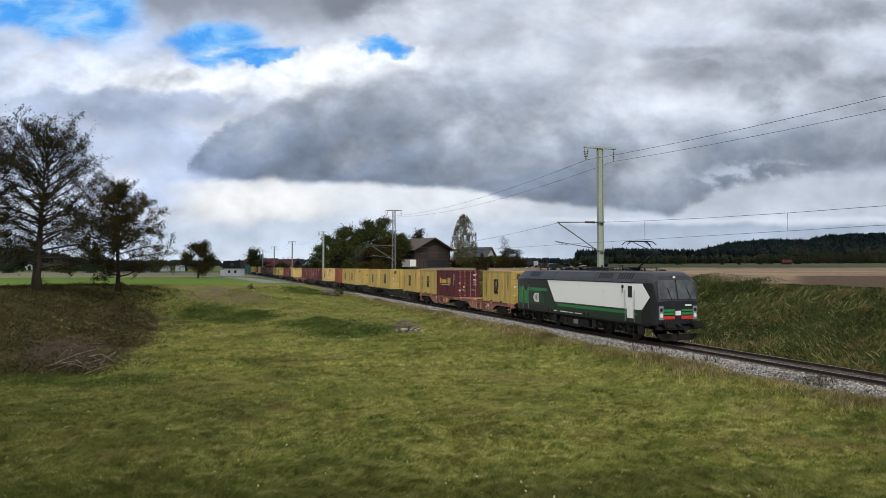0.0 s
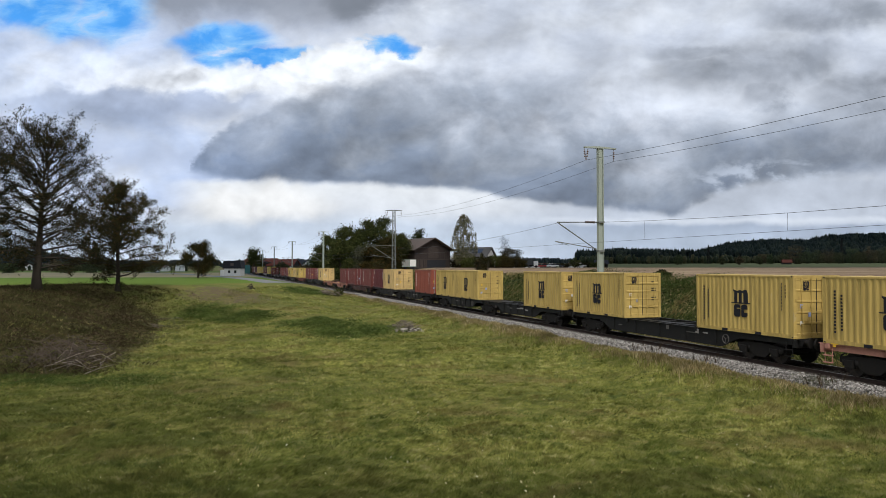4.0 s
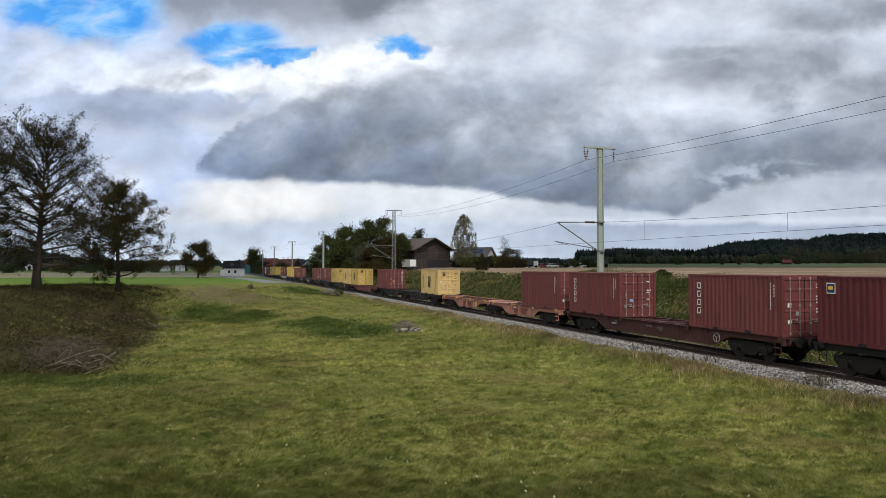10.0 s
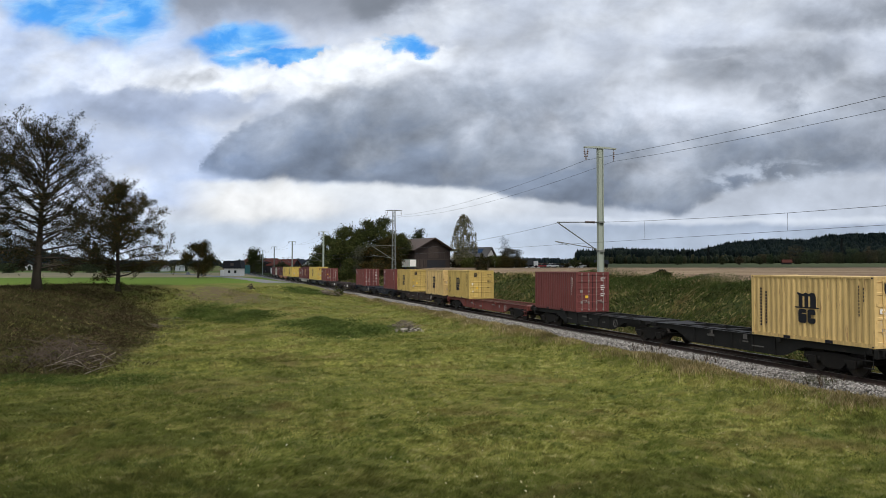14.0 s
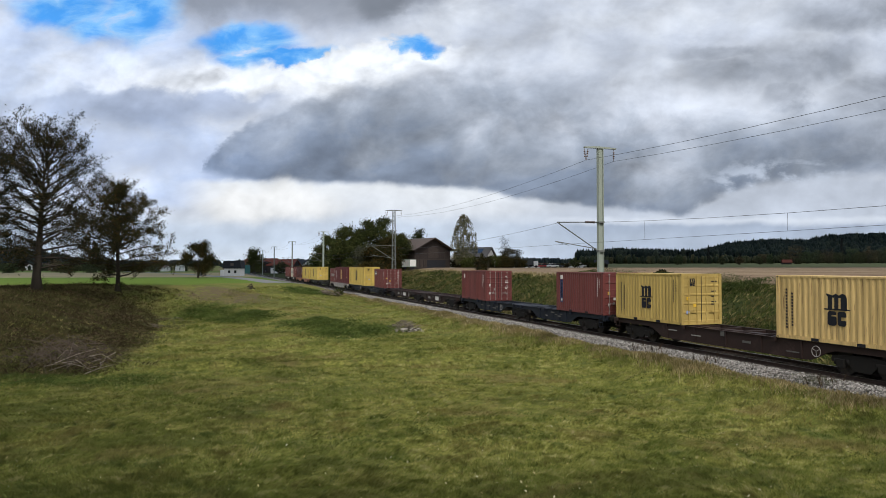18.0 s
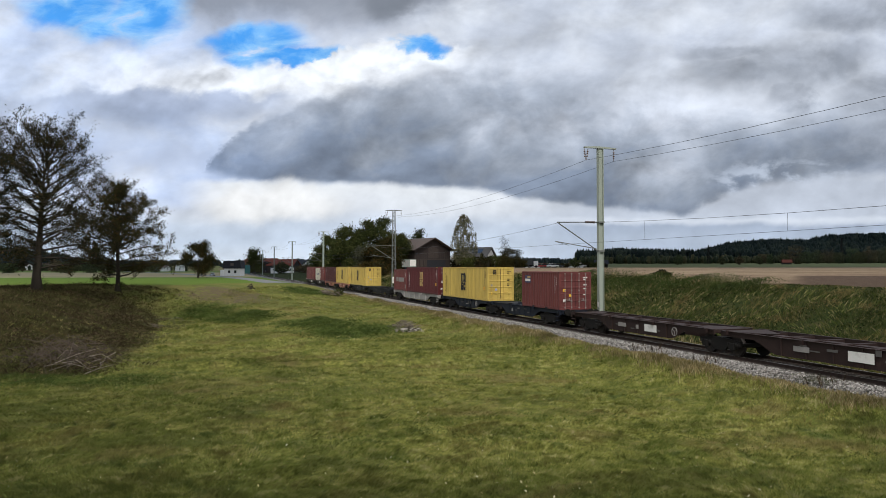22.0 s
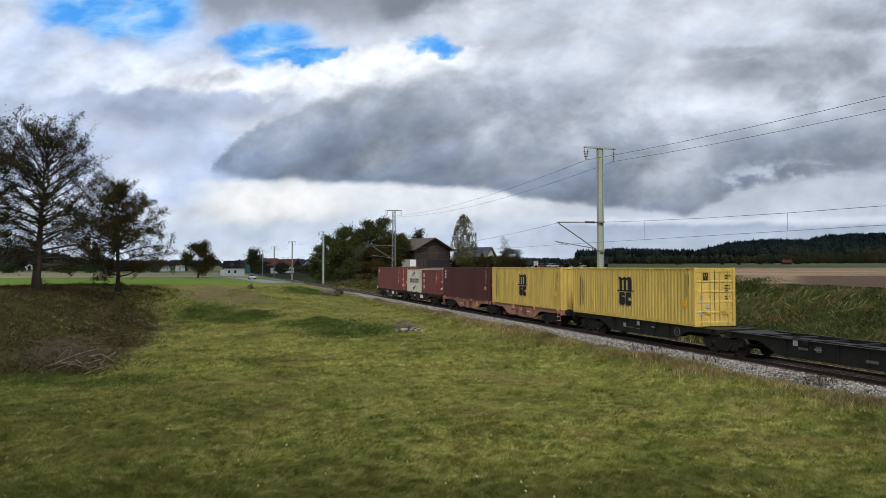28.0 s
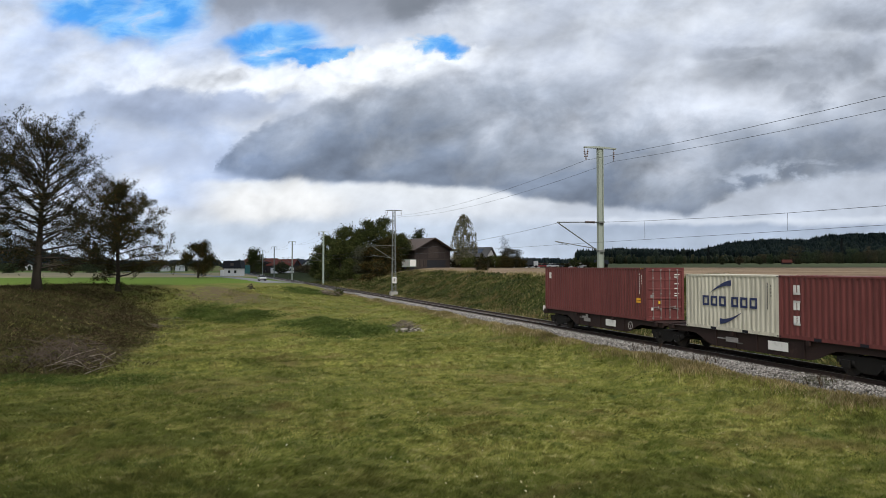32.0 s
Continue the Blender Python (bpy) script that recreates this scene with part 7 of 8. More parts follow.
# the grove by the barn
GROVE = [(583, 222, 13.8, 10, 0.05, "leaf_grove"), (612, 214, 16.4, 10, 0.05, "leaf_green"), (637, 224, 15.0, 10, 0.05, "leaf_grove"), (656, 212, 16.2, 12, 0.06, "leaf_grove"), (676, 222, 16.4, 12, 0.05, "leaf_grove"), (602, 200, 11.0, 9, 0.03, "leaf_grove"), (684, 209, 9.5, 9, 0.03, "leaf_autumn"), (704, 226, 11.5, 9.5, 0.03, "leaf_grove"), (572, 235, 10.0, 9, 0.03, "leaf_grove"), (645, 203, 8.5, 8, 0.03, "leaf_grey"), (662, 200, 7.0, 8, 0.03, "leaf_autumn")]
for i, (mk, d, h, w, c, mm) in enumerate(GROVE):
    x_, y_ = along(mk, d)
    zb = 4.11 + (472 - np.interp(mk, [555, 600, 640, 720], [489, 487, 482, 478])) * d / 1255.5
    tree(x_, y_, h + max(0.0, 1.0 - zb) * 0.3, w, c, 60 + i, 13000, 0.21, mm, "dense dark green broadleaf tree of a grove", 0.3, bulk=0.68, name="grove_tree", group="grove by the barn")
x_, y_ = along(821, 232)
tree(x_, y_, 16.8, 8.8, 0.10, 81, 17000, 0.16, "leaf_birch", "tall pale birch with hanging thin foliage", 0.2, "birch_bark", 0.8, 0.62, name="birch_tree", up=0.1, z=3.4, cone=True)
x_, y_ = along(893, 262)
tree(x_, y_, 11.5, 6.5, 0.25, 83, 220, 0.2, "leaf_autumn", "bare small tree behind the bushes", 0.16, bulk=0.5, name="bare_tree", up=0.5, z=3.5)
x_, y_ = along(741, 262)
tree(x_, y_, 15.0, 6, 0.3, 85, 1500, 0.34, "leaf_green", "small leafy tree rising behind the barn roof", 0.2, bulk=0.8, name="garden_tree", z=3.0)
x_, y_ = along(450, 420)
tree(x_, y_, 13.5, 10, 0.15, 87, 2200, 0.55, "leaf_green", "green tree behind the crossing house", 0.3, bulk=1.2, name="garden_tree")
for i, (mk, d, w, h, mm) in enumerate([(812, 236, 7, 4.0, "leaf_dark"), (833, 228, 7, 3.6, "leaf_green"), (856, 226, 7, 3.8, "leaf_dark"), (878, 228, 7, 4.6, "leaf_green"), (903, 230, 7.5, 7.2, "leaf_dark"), (918, 236, 5, 3.6, "leaf_autumn"), (894, 226, 5, 4.4, "leaf_autumn")]):
    x_, y_ = along(mk, d)
    bush(x_, y_, w, h, 100 + i, 4200, 0.19, mm, "dense dark garden bush beside the house", z=3.3, group="garden bushes")
for i, (mk, d, w, h, mm, z) in enumerate([(853, 150, 2.6, 4.4, "leaf_dark", 2.4), (1172, 70, 1.6, 1.0, "leaf_dark", 3.0), (650, 160, 3, 1.5, "leaf_autumn", 1.2), (672, 176, 5, 4.0, "leaf_autumn", 1.8), (635, 178, 3, 1.6, "leaf_green", 0.9), (1165, 66, 2.0, 0.9, "leaf_dark", 2.7)]):
    x_, y_ = along(mk, d)
    bush(x_, y_, w, h, 130 + i, 1300, 0.16 if d < 100 else 0.22, mm, "wild bush on the cutting side", z=z - 0.3, group="bushes on the cutting")
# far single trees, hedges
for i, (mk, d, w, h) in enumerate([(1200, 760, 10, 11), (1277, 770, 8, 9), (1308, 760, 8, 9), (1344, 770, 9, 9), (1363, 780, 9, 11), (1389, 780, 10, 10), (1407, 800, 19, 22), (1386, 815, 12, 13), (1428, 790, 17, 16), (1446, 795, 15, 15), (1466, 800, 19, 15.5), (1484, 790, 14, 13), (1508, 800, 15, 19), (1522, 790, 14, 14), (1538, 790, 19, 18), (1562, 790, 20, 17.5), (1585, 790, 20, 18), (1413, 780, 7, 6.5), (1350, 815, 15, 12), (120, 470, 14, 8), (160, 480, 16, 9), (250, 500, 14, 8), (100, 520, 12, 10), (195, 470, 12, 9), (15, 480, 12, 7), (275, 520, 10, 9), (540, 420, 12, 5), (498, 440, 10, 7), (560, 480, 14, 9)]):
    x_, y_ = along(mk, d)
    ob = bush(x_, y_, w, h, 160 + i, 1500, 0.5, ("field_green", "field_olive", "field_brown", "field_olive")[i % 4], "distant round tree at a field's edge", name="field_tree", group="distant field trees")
    ob["category"] = "tree"


def forest(name, label, marks, near, deep, count, hgt, mat, seed, conifer=True):
    """Many small trees: ragged rings of boughs drawn in to a tip."""
    rng = np.random.RandomState(seed)
    mk = rng.uniform(marks[0], marks[1], count)
    d = near + deep * rng.uniform(0, 1, count)
    r = (mk - 784) / 1255.5 * d
    X, Y = r * ct + d * st, -r * st + d * ct
    Z = height(X, Y) - 0.5
    H = hgt * rng.uniform(0.74, 1.04, count)
    rings = [(0.03, 0.7), (0.16, 1.0), (0.34, 0.66), (0.44, 0.84), (0.62, 0.42), (0.70, 0.58), (0.88, 0.18)] if conifer else [(0.05, 0.55), (0.22, 0.92), (0.45, 1.0), (0.62, 0.80), (0.80, 0.72), (0.94, 0.34)]
    k = 6
    wide = (0.19 if conifer else 0.30) * H * rng.uniform(0.75, 1.3, count)
    turn = rng.uniform(0, math.tau, count)
    verts = []
    for q, (a, w) in enumerate(rings):
        ang = np.linspace(0, math.tau, k, endpoint=False)[None] + turn[:, None] + q * 0.45
        rad = wide[:, None] * w * rng.uniform(0.62, 1.3, (count, k))
        verts.append(np.stack([X[:, None] + rad * np.cos(ang), Y[:, None] + rad * np.sin(ang), (Z + a * H)[:, None] + rng.uniform(-0.045, 0.045, (count, k)) * H[:, None]], -1))
    verts.append(np.stack([X, Y, Z + H], -1)[:, None])
    V = np.concatenate(verts, 1)
    per = V.shape[1]
    F = []
    for q in range(len(rings)):
        for j in range(k):
            a, b = q * k + j, q * k + (j + 1) % k
            if q + 1 < len(rings):
                F += [(a, b, b + k), (a, b + k, a + k)]
            else:
                F.append((a, b, per - 1))
    F = (np.array(F)[None] + (np.arange(count) * per)[:, None, None]).reshape(-1, 3)
    return tagged(new(name, numpy_mesh(name, V.reshape(-1, 3), F, M[mat])), label, "forest", kind="stuff")


forest("forest", "dark conifer forest on the low hills", (1022, 1700), 965, 400, 2900, 22, "needle", 7)
forest("forest", "broadleaf trees among the conifers", (1022, 1700), 955, 380, 2300, 19, "needle", 17, False)
forest("forest", "brownish broadleaf trees along the edge of the hills", (1022, 1700), 940, 120, 420, 13, "wood_far", 18, False)
forest("forest", "mixed wood at the foot of the hills", (1030, 1700), 915, 50, 260, 11, "wood_far", 8, False)
forest("forest", "dark wooded hill beyond the village", (-300, 125), 1000, 380, 1700, 20, "needle_haze", 9)
forest("forest", "broadleaf wood on the hill beyond the village", (-300, 125), 960, 300, 700, 15, "needle_haze", 19, False)
forest("forest", "distant strip of woodland", (110, 1040), 1300, 240, 1300, 13, "needle_haze", 10, False)
forest("hedge", "bushes and garden trees round the village", (-20, 330), 640, 120, 130, 7.5, "wood_far", 29, False)


# ---- grass and weeds ----
def blades(name, label, u, v, h, w, mat, seed, lean=0.5, comb=0.0):
    """Bent grass blades (two triangles each) rooted on the ground at places right of and ahead of the viewer."""
    rng = np.random.RandomState(seed)
    n = len(u)
    X, Y = u * ct + v * st, -u * st + v * ct
    Z = height(X, Y) - 0.01
    a = rng.uniform(0, math.tau, n)
    dx, dy = np.cos(a) * w * 0.5, np.sin(a) * w * 0.5
    b = rng.uniform(0, math.tau, n)
    if comb:
        # laid over by the wind, tuft by tuft
        b = 3.2 * wave(X, Y, 0.45, 88) + 2.0 * wave(X, Y, 1.3, 89) + rng.normal(0, comb, n)
    l = h * lean * rng.uniform(0.1, 1.0, n)
    lx, ly = np.cos(b) * l, np.sin(b) * l
    P = np.stack([np.stack([X - dx, Y - dy, Z], -1), np.stack([X + dx, Y + dy, Z], -1), np.stack([X + dx * 0.6 + lx * 0.35, Y + dy * 0.6 + ly * 0.35, Z + h * 0.6], -1), np.stack([X + lx, Y + ly, Z + h], -1)], 1)
    F = np.array([(0, 1, 2), (0, 2, 3)])[None] + (np.arange(n) * 4)[:, None, None]
    ob = new(name, numpy_mesh(name, P.reshape(-1, 3), F.reshape(-1, 3), M[mat]))
    return tagged(ob, label, "grass", kind="stuff")


rng = np.random.RandomState(77)
# lawn: dense near, thinner far; tufted
n = 430000
v = 13.5 / (1 - rng.uniform(0, 1, n) * (1 - 13.5 / 75.0))
u = rng.uniform(-0.70, 0.70, n) * v
x_, y_ = u * ct + v * st, -u * st + v * ct
tuft = wave(x_, y_, 2.6, 21) + wave(x_, y_, 6.5, 22) * 0.8
keep = (x_ < 20.9) & (foot_distance(u, v) < 6) & (rng.uniform(-1.0, 0.9, n) < tuft + 0.55)
u, v, tuft = u[keep], v[keep], tuft[keep]
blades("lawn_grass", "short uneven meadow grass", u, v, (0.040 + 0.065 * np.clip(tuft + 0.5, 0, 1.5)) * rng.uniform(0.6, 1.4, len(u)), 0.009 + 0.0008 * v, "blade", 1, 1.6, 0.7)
# longer thin cover on the upper meadow
n = 150000
v = 36 + 70 * rng.uniform(0, 1, n) ** 1.2
u = rng.uniform(-0.40, 0.40, n) * v
x_, y_ = u * ct + v * st, -u * st + v * ct
lump = wave(x_, y_, 1.1, 27) + 0.8 * wave(x_, y_, 2.9, 28)
keep = (x_ < 20.8) & (rng.uniform(-0.9, 0.8, n) < lump + 0.35) & ((u > -24) | (v < 76))
blades("upper_grass", "rough uneven grass on the upper meadow", u[keep], v[keep], (0.06 + 0.13 * np.clip(lump[keep] + 0.4, 0, 1.4)) * rng.uniform(0.6, 1.3, int(keep.sum())), 0.014 + 0.0009 * v[keep], "blade", 29, 1.4, 0.8)
# coarse tussocks in the meadow
n = 2600
v0 = 15 / (1 - rng.uniform(0, 1, n) * (1 - 15 / 62.0))
u0 = rng.uniform(-0.68, 0.68, n) * v0
x_, y_ = u0 * ct + v0 * st, -u0 * st + v0 * ct
keep = (x_ < 19.6) & (foot_distance(u0, v0) < 4) & (wave(x_, y_, 0.5, 25) > -0.2)
u0, v0 = np.repeat(u0[keep], 26), np.repeat(v0[keep], 26)
wide_ = np.repeat(rng.uniform(0.06, 0.20, int(keep.sum())), 26)
u, v = u0 + rng.normal(0, 1, len(u0)) * wide_ * 1.3, v0 + rng.normal(0, 1, len(u0)) * wide_
blades("tussocks", "coarse darker grass tussocks in the meadow", u, v, rng.uniform(0.05, 0.15, len(u)), 0.011 + 0.0007 * v, "blade", 12, 1.0)
# dry verge along the ballast
n = 100000
yy = 3.0 + 130 * rng.uniform(0, 1, n) ** 1.6
xx = 20.95 + rng.normal(0, 0.5, n) + 0.25 * np.sin(yy * 0.9) + 0.2 * np.sin(yy * 2.3)
hh = (0.12 + 0.26 * np.clip(wave(xx, yy, 1.1, 31) + 0.5, 0, 1.3)) * rng.uniform(0.5, 1.3, n)
keep = xx < 21.75 + 0.3 * np.sin(yy * 1.7) * np.sin(yy * 0.6)
blades("dry_grass", "dry straw-coloured grass along the ballast", (xx * ct - yy * st)[keep], (xx * st + yy * ct)[keep], hh[keep] * 0.95, 0.010 + 0.0004 * yy[keep], "dry_blade", 2, 0.5)
n = 34000
yy = 3.0 + 130 * rng.uniform(0, 1, n) ** 1.6
xx = 20.0 + rng.normal(0, 0.6, n)
blades("verge_weeds", "green weeds on the verge", xx * ct - yy * st, xx * st + yy * ct, rng.uniform(0.05, 0.22, n), 0.009 + 0.0005 * yy, "blade", 3, 0.9)
# cutting side: leafy weeds in clumps
def leafy(name, label, x, y, tall, size, mat, seed):
    rng = np.random.RandomState(seed)
    P = np.stack([x, y, height(x, y) + tall * rng.uniform(0.0, 1.0, len(x)) ** 0.6], -1)
    V, F = leaf_cloud(P, size, rng)
    return tagged(new(name, numpy_mesh(name, V, F, M[mat])), label, "weeds", kind="stuff")


n = 150000
yy = 6.0 + 200 * rng.uniform(0, 1, n) ** 1.6
xx = 26.0 + (12.0 + 14 * sst(yy, 120, 225)) * rng.uniform(0, 1, n)
hump = np.clip(wave(xx, yy, 0.9, 41) + 0.6 * wave(xx, yy, 2.1, 42) + 0.35, 0, 1.5)
keep = rng.uniform(0, 1, n) < (0.25 + hump) * (1 - 0.5 * sst(yy, 50, 90))
xx, yy, hump = xx[keep], yy[keep], hump[keep]
top_ = (0.04 + 0.85 * hump ** 1.8) * (1 - 0.65 * sst(xx, 34.0, 37.5)) * (1 - 0.85 * sst(xx, 32.5, 35.5) * sst(-yy, -41, -36))
leafy("bank_weeds", "rank green weeds on the cutting side", xx, yy, top_, np.clip(0.030 + 0.0008 * yy, 0, 0.16)[:, None], "weed", 4)
n = 30000
yy = 39.0 + 26 * rng.uniform(0, 1, n)
xx = 35.4 + rng.normal(0, 1.1, n)
leafy("bank_nettles", "tall dark nettles on the crest of the cutting", xx, yy, 0.25 + 0.75 * np.clip(wave(xx, yy, 0.8, 45) + 0.5, 0, 1), 0.045, "nettle_dark", 14)
n = 90000
yy = 6.0 + 190 * rng.uniform(0, 1, n) ** 1.5
xx = 26.2 + (10.0 + 13 * sst(yy, 120, 225)) * rng.uniform(0, 1, n)
keep = wave(xx, yy, 0.7, 47) + rng.normal(0, 0.2, n) > -0.3
blades("bank_grass", "long lying grass on the cutting side", (xx * ct - yy * st)[keep], (xx * st + yy * ct)[keep], rng.uniform(0.12, 0.36, n)[keep], (0.010 + 0.0006 * yy)[keep], "bank_blade", 15, 1.5, 0.9)
n = 15000
yy = 6.0 + 150 * rng.uniform(0, 1, n) ** 1.4
xx = np.where(rng.uniform(0, 1, n) < 0.45, 26.4 + rng.normal(0, 0.7, n), 37.0 + rng.normal(0, 0.8, n))
keep = (wave(xx, yy, 0.5, 43) > -0.05) & ((yy > 38) | (xx < 30))
blades("bank_straw", "straw-coloured tall grass on the cutting", (xx * ct - yy * st)[keep], (xx * st + yy * ct)[keep], (rng.uniform(0.2, 0.6, n))[keep], (0.018 + 0.0006 * yy)[keep], "dry_blade", 5, 0.45)
# left bank
n = 90000
v = 31 + 46 * rng.uniform(0, 1, n)
u = (-0.40 - 0.29 * rng.uniform(0, 1, n) + 0.03 * rng.normal(0, 1, n)) * v
d = foot_distance(u, v)
keep = (d > -0.6 + rng.normal(0, 0.5, n)) & (d < 7.5 + rng.normal(0, 3.0, n))
u, v = u[keep], v[keep]
x_, y_ = u * ct + v * st, -u * st + v * ct
hump = np.clip(wave(u, v, 1.0, 51) + 0.5 * wave(u, v, 2.4, 52) + 0.45, 0, 1.5)
leafy("bank_scrub", "brown dying weeds on the roadside bank", x_, y_, 0.04 + 0.52 * hump ** 1.5, np.clip(0.022 + 0.0006 * v, 0, 0.1)[:, None], "brown_weed", 6)
n = 5000
v = 31 + 46 * rng.uniform(0, 1, n)
u = (-0.40 - 0.29 * rng.uniform(0, 1, n)) * v
d = foot_distance(u, v)
keep = (d > -0.4) & (d < 15)
blades("bank_straw", "dry stalks on the roadside bank", u[keep], v[keep], rng.uniform(0.1, 0.45, n)[keep], np.full(n, 0.016)[keep], "brown_weed", 16, 0.9)
# long lying grass over the bank, greener towards its crest
n = 70000
v = 31 + 46 * rng.uniform(0, 1, n)
u = (-0.38 - 0.31 * rng.uniform(0, 1, n) + 0.02 * rng.normal(0, 1, n)) * v
d = foot_distance(u, v)
keep = (d > -1.0 + rng.normal(0, 0.7, n)) & (d < 16) & (wave(u, v, 0.7, 55) + 0.06 * d + rng.normal(0, 0.25, n) > 0.15)
M["bank_sward"] = leaf_material("bank_sward_blade", [(0.0, (0.032, 0.039, 0.012)), (0.5, (0.075, 0.078, 0.026)), (0.85, (0.14, 0.122, 0.052)), (1.0, (0.30, 0.235, 0.125))], 0.35, 0.8, (0.10, 0.070, 0.034))
blades("bank_sward", "long lying grass on the roadside bank", u[keep], v[keep], rng.uniform(0.08, 0.26, n)[keep], (0.007 + 0.0004 * v)[keep], "bank_sward", 56, 1.5)
# low green weeds below the brushwood
n = 16000
u, v = rng.uniform(-21, -12.5, n) + rng.normal(0, 0.4, n), 31.6 + rng.normal(0, 1.0, n)
keep = wave(u, v, 0.9, 67) + rng.normal(0, 0.3, n) > -0.1
u, v = u[keep], v[keep]
leafy("low_weeds", "low dark green weeds at the foot of the bank", u * ct + v * st, -u * st + v * ct, 0.05 + 0.16 * np.clip(wave(u, v, 1.7, 68) + 0.5, 0, 1), 0.03, "nettle", 69)
# clover and dock patches that darken the meadow
n = 60000
v = 14.5 / (1 - rng.uniform(0, 1, n) * (1 - 14.5 / 52.0))
u = rng.uniform(-0.66, 0.66, n) * v
x_, y_ = u * ct + v * st, -u * st + v * ct
keep = (x_ < 19.4) & (foot_distance(u, v) < 1) & (wave(x_, y_, 0.55, 73) + 0.6 * wave(x_, y_, 1.6, 74) + rng.normal(0, 0.12, n) > 0.34)
leafy("meadow_herbs", "patches of dark low herbs in the meadow", x_[keep], y_[keep], np.full(int(keep.sum()), 0.09), (0.012 + 0.0007 * v[keep])[:, None], "nettle", 75)
# green growth round the sticks in the upper meadow
n = 6000
u, v = -18.9 + rng.normal(0, 1.1, n), 97.5 + rng.normal(0, 2.2, n)
leafy("nettles", "green nettles near the stick heap in the upper meadow", u * ct + v * st, -u * st + v * ct, 0.15 + 0.45 * np.clip(wave(u, v, 0.9, 64) + 0.5, 0, 1), 0.08, "nettle", 9)
# grey-green mugwort and dead stalks on the ballast shoulder
n = 1500
leafy("mugwort", "grey-green mugwort clump on the ballast shoulder", 22.0 + rng.normal(0, 0.35, n), 21.3 + rng.normal(0, 0.6, n), 0.55, 0.03, "mugwort", 65)
for yy0 in (21.0, 31.3, 32.4, 27.5):
    n = 40
    xx, yy = 22.0 + rng.normal(0, 0.25, n), yy0 + rng.normal(0, 0.5, n)
    blades("dead_stalks", "dark dead stalks standing on the ballast", xx * ct - yy * st, xx * st + yy * ct, rng.uniform(0.35, 0.85, n), np.full(n, 0.03), "stalk", 66, 0.35)
# nettle strip along the low step in the meadow
n = 44000
k = rng.uniform(0, 1, n)
cu, cv = np.interp(k, [0, 0.25, 0.5, 0.75, 1], [-25.5, -21.5, -16.5, -11.0, -5.4]), np.interp(k, [0, 0.25, 0.5, 0.75, 1], [71.5, 68.5, 65, 61, 56.5])
u, v = cu + rng.normal(0, 1.0, n), cv + rng.normal(0, 1.5, n)
keep = wave(u, v, 0.6, 61) + rng.normal(0, 0.25, n) > -0.05
u, v = u[keep], v[keep]
leafy("nettles", "dark green nettles along the step in the meadow", u * ct + v * st, -u * st + v * ct, 0.10 + 0.55 * np.clip(wave(u, v, 1.3, 62) + 0.45, 0, 1), 0.06, "nettle", 7)
n = 12000
u, v = -6.9 + rng.normal(0, 1.5, n), 54.0 + rng.normal(0, 2.0, n)
leafy("nettles", "dark green nettles beside the brushwood heap", u * ct + v * st, -u * st + v * ct, 0.1 + 0.5 * np.clip(wave(u, v, 1.5, 63) + 0.5, 0, 1), 0.06, "nettle", 8)
# fallen pale leaves and small flowers in the meadow
n = 420
v = 15 / (1 - rng.uniform(0, 1, n) * (1 - 15 / 50.0))
u = rng.uniform(-0.66, 0.66, n) * v
x_, y_ = u * ct + v * st, -u * st + v * ct
keep = (x_ < 19.5) & (foot_distance(u, v) < 0)
P = np.stack([x_, y_, height(x_, y_) + 0.09], -1)[keep]
V, F = leaf_cloud(P, 0.035, rng)
M["fallen"] = leaf_material("fallen_leaf", [(0.0, (0.45, 0.40, 0.15)), (0.5, (0.60, 0.58, 0.42)), (1.0, (0.40, 0.30, 0.12))], 0.2)
tagged(new("fallen_leaves", numpy_mesh("fallen_leaves", V, F, M["fallen"])), "pale fallen leaves and small flowers in the grass", "leaves", kind="stuff")


# ---- brushwood ----
def heap(name, label, u, v, w, h, count, seed, rmin=0.012, rmax=0.035, long=1.4, mat="dead_wood", arch=0.15):
    rng = np.random.RandomState(seed)
    ob = thing(name, label, "brushwood")
    x, y = at(u, v)
    ob.location = (x, y, float(height(x, y)))
    for k in range(count):
        a, b = rng.uniform(0, math.tau), rng.normal(0, 0.45)
        q = max(0.0, 1 - abs(b))
        p = Vector((rng.normal(0, w * 0.28), rng.normal(0, w * 0.2), 0))
        p.z = max(0.02, h * (1 - p.length / (w * 0.9)) * rng.uniform(0.1, 1))
        d = Vector((math.cos(a), math.sin(a), b * 0.6)).normalized()
        L = long * rng.uniform(0.4, 1.2)
        r = rng.uniform(rmin, rmax)
        s, e = p - d * L / 2, p + d * L / 2
        s.z, e.z = max(s.z, 0.0), max(e.z, 0.02)
        mid = (s + e) / 2 + Vector((rng.normal(0, 0.08), rng.normal(0, 0.08), rng.uniform(0, arch)))
        bm = rod(bmesh.new(), s, mid, r, r * 0.8, n=5)
        rod(bm, mid, e, r * 0.8, r * 0.4, n=5)
        bmesh.ops.remove_doubles(bm, verts=bm.verts[:], dist=0.002)
        part("branch", bm, M[mat], ob)
    return ob


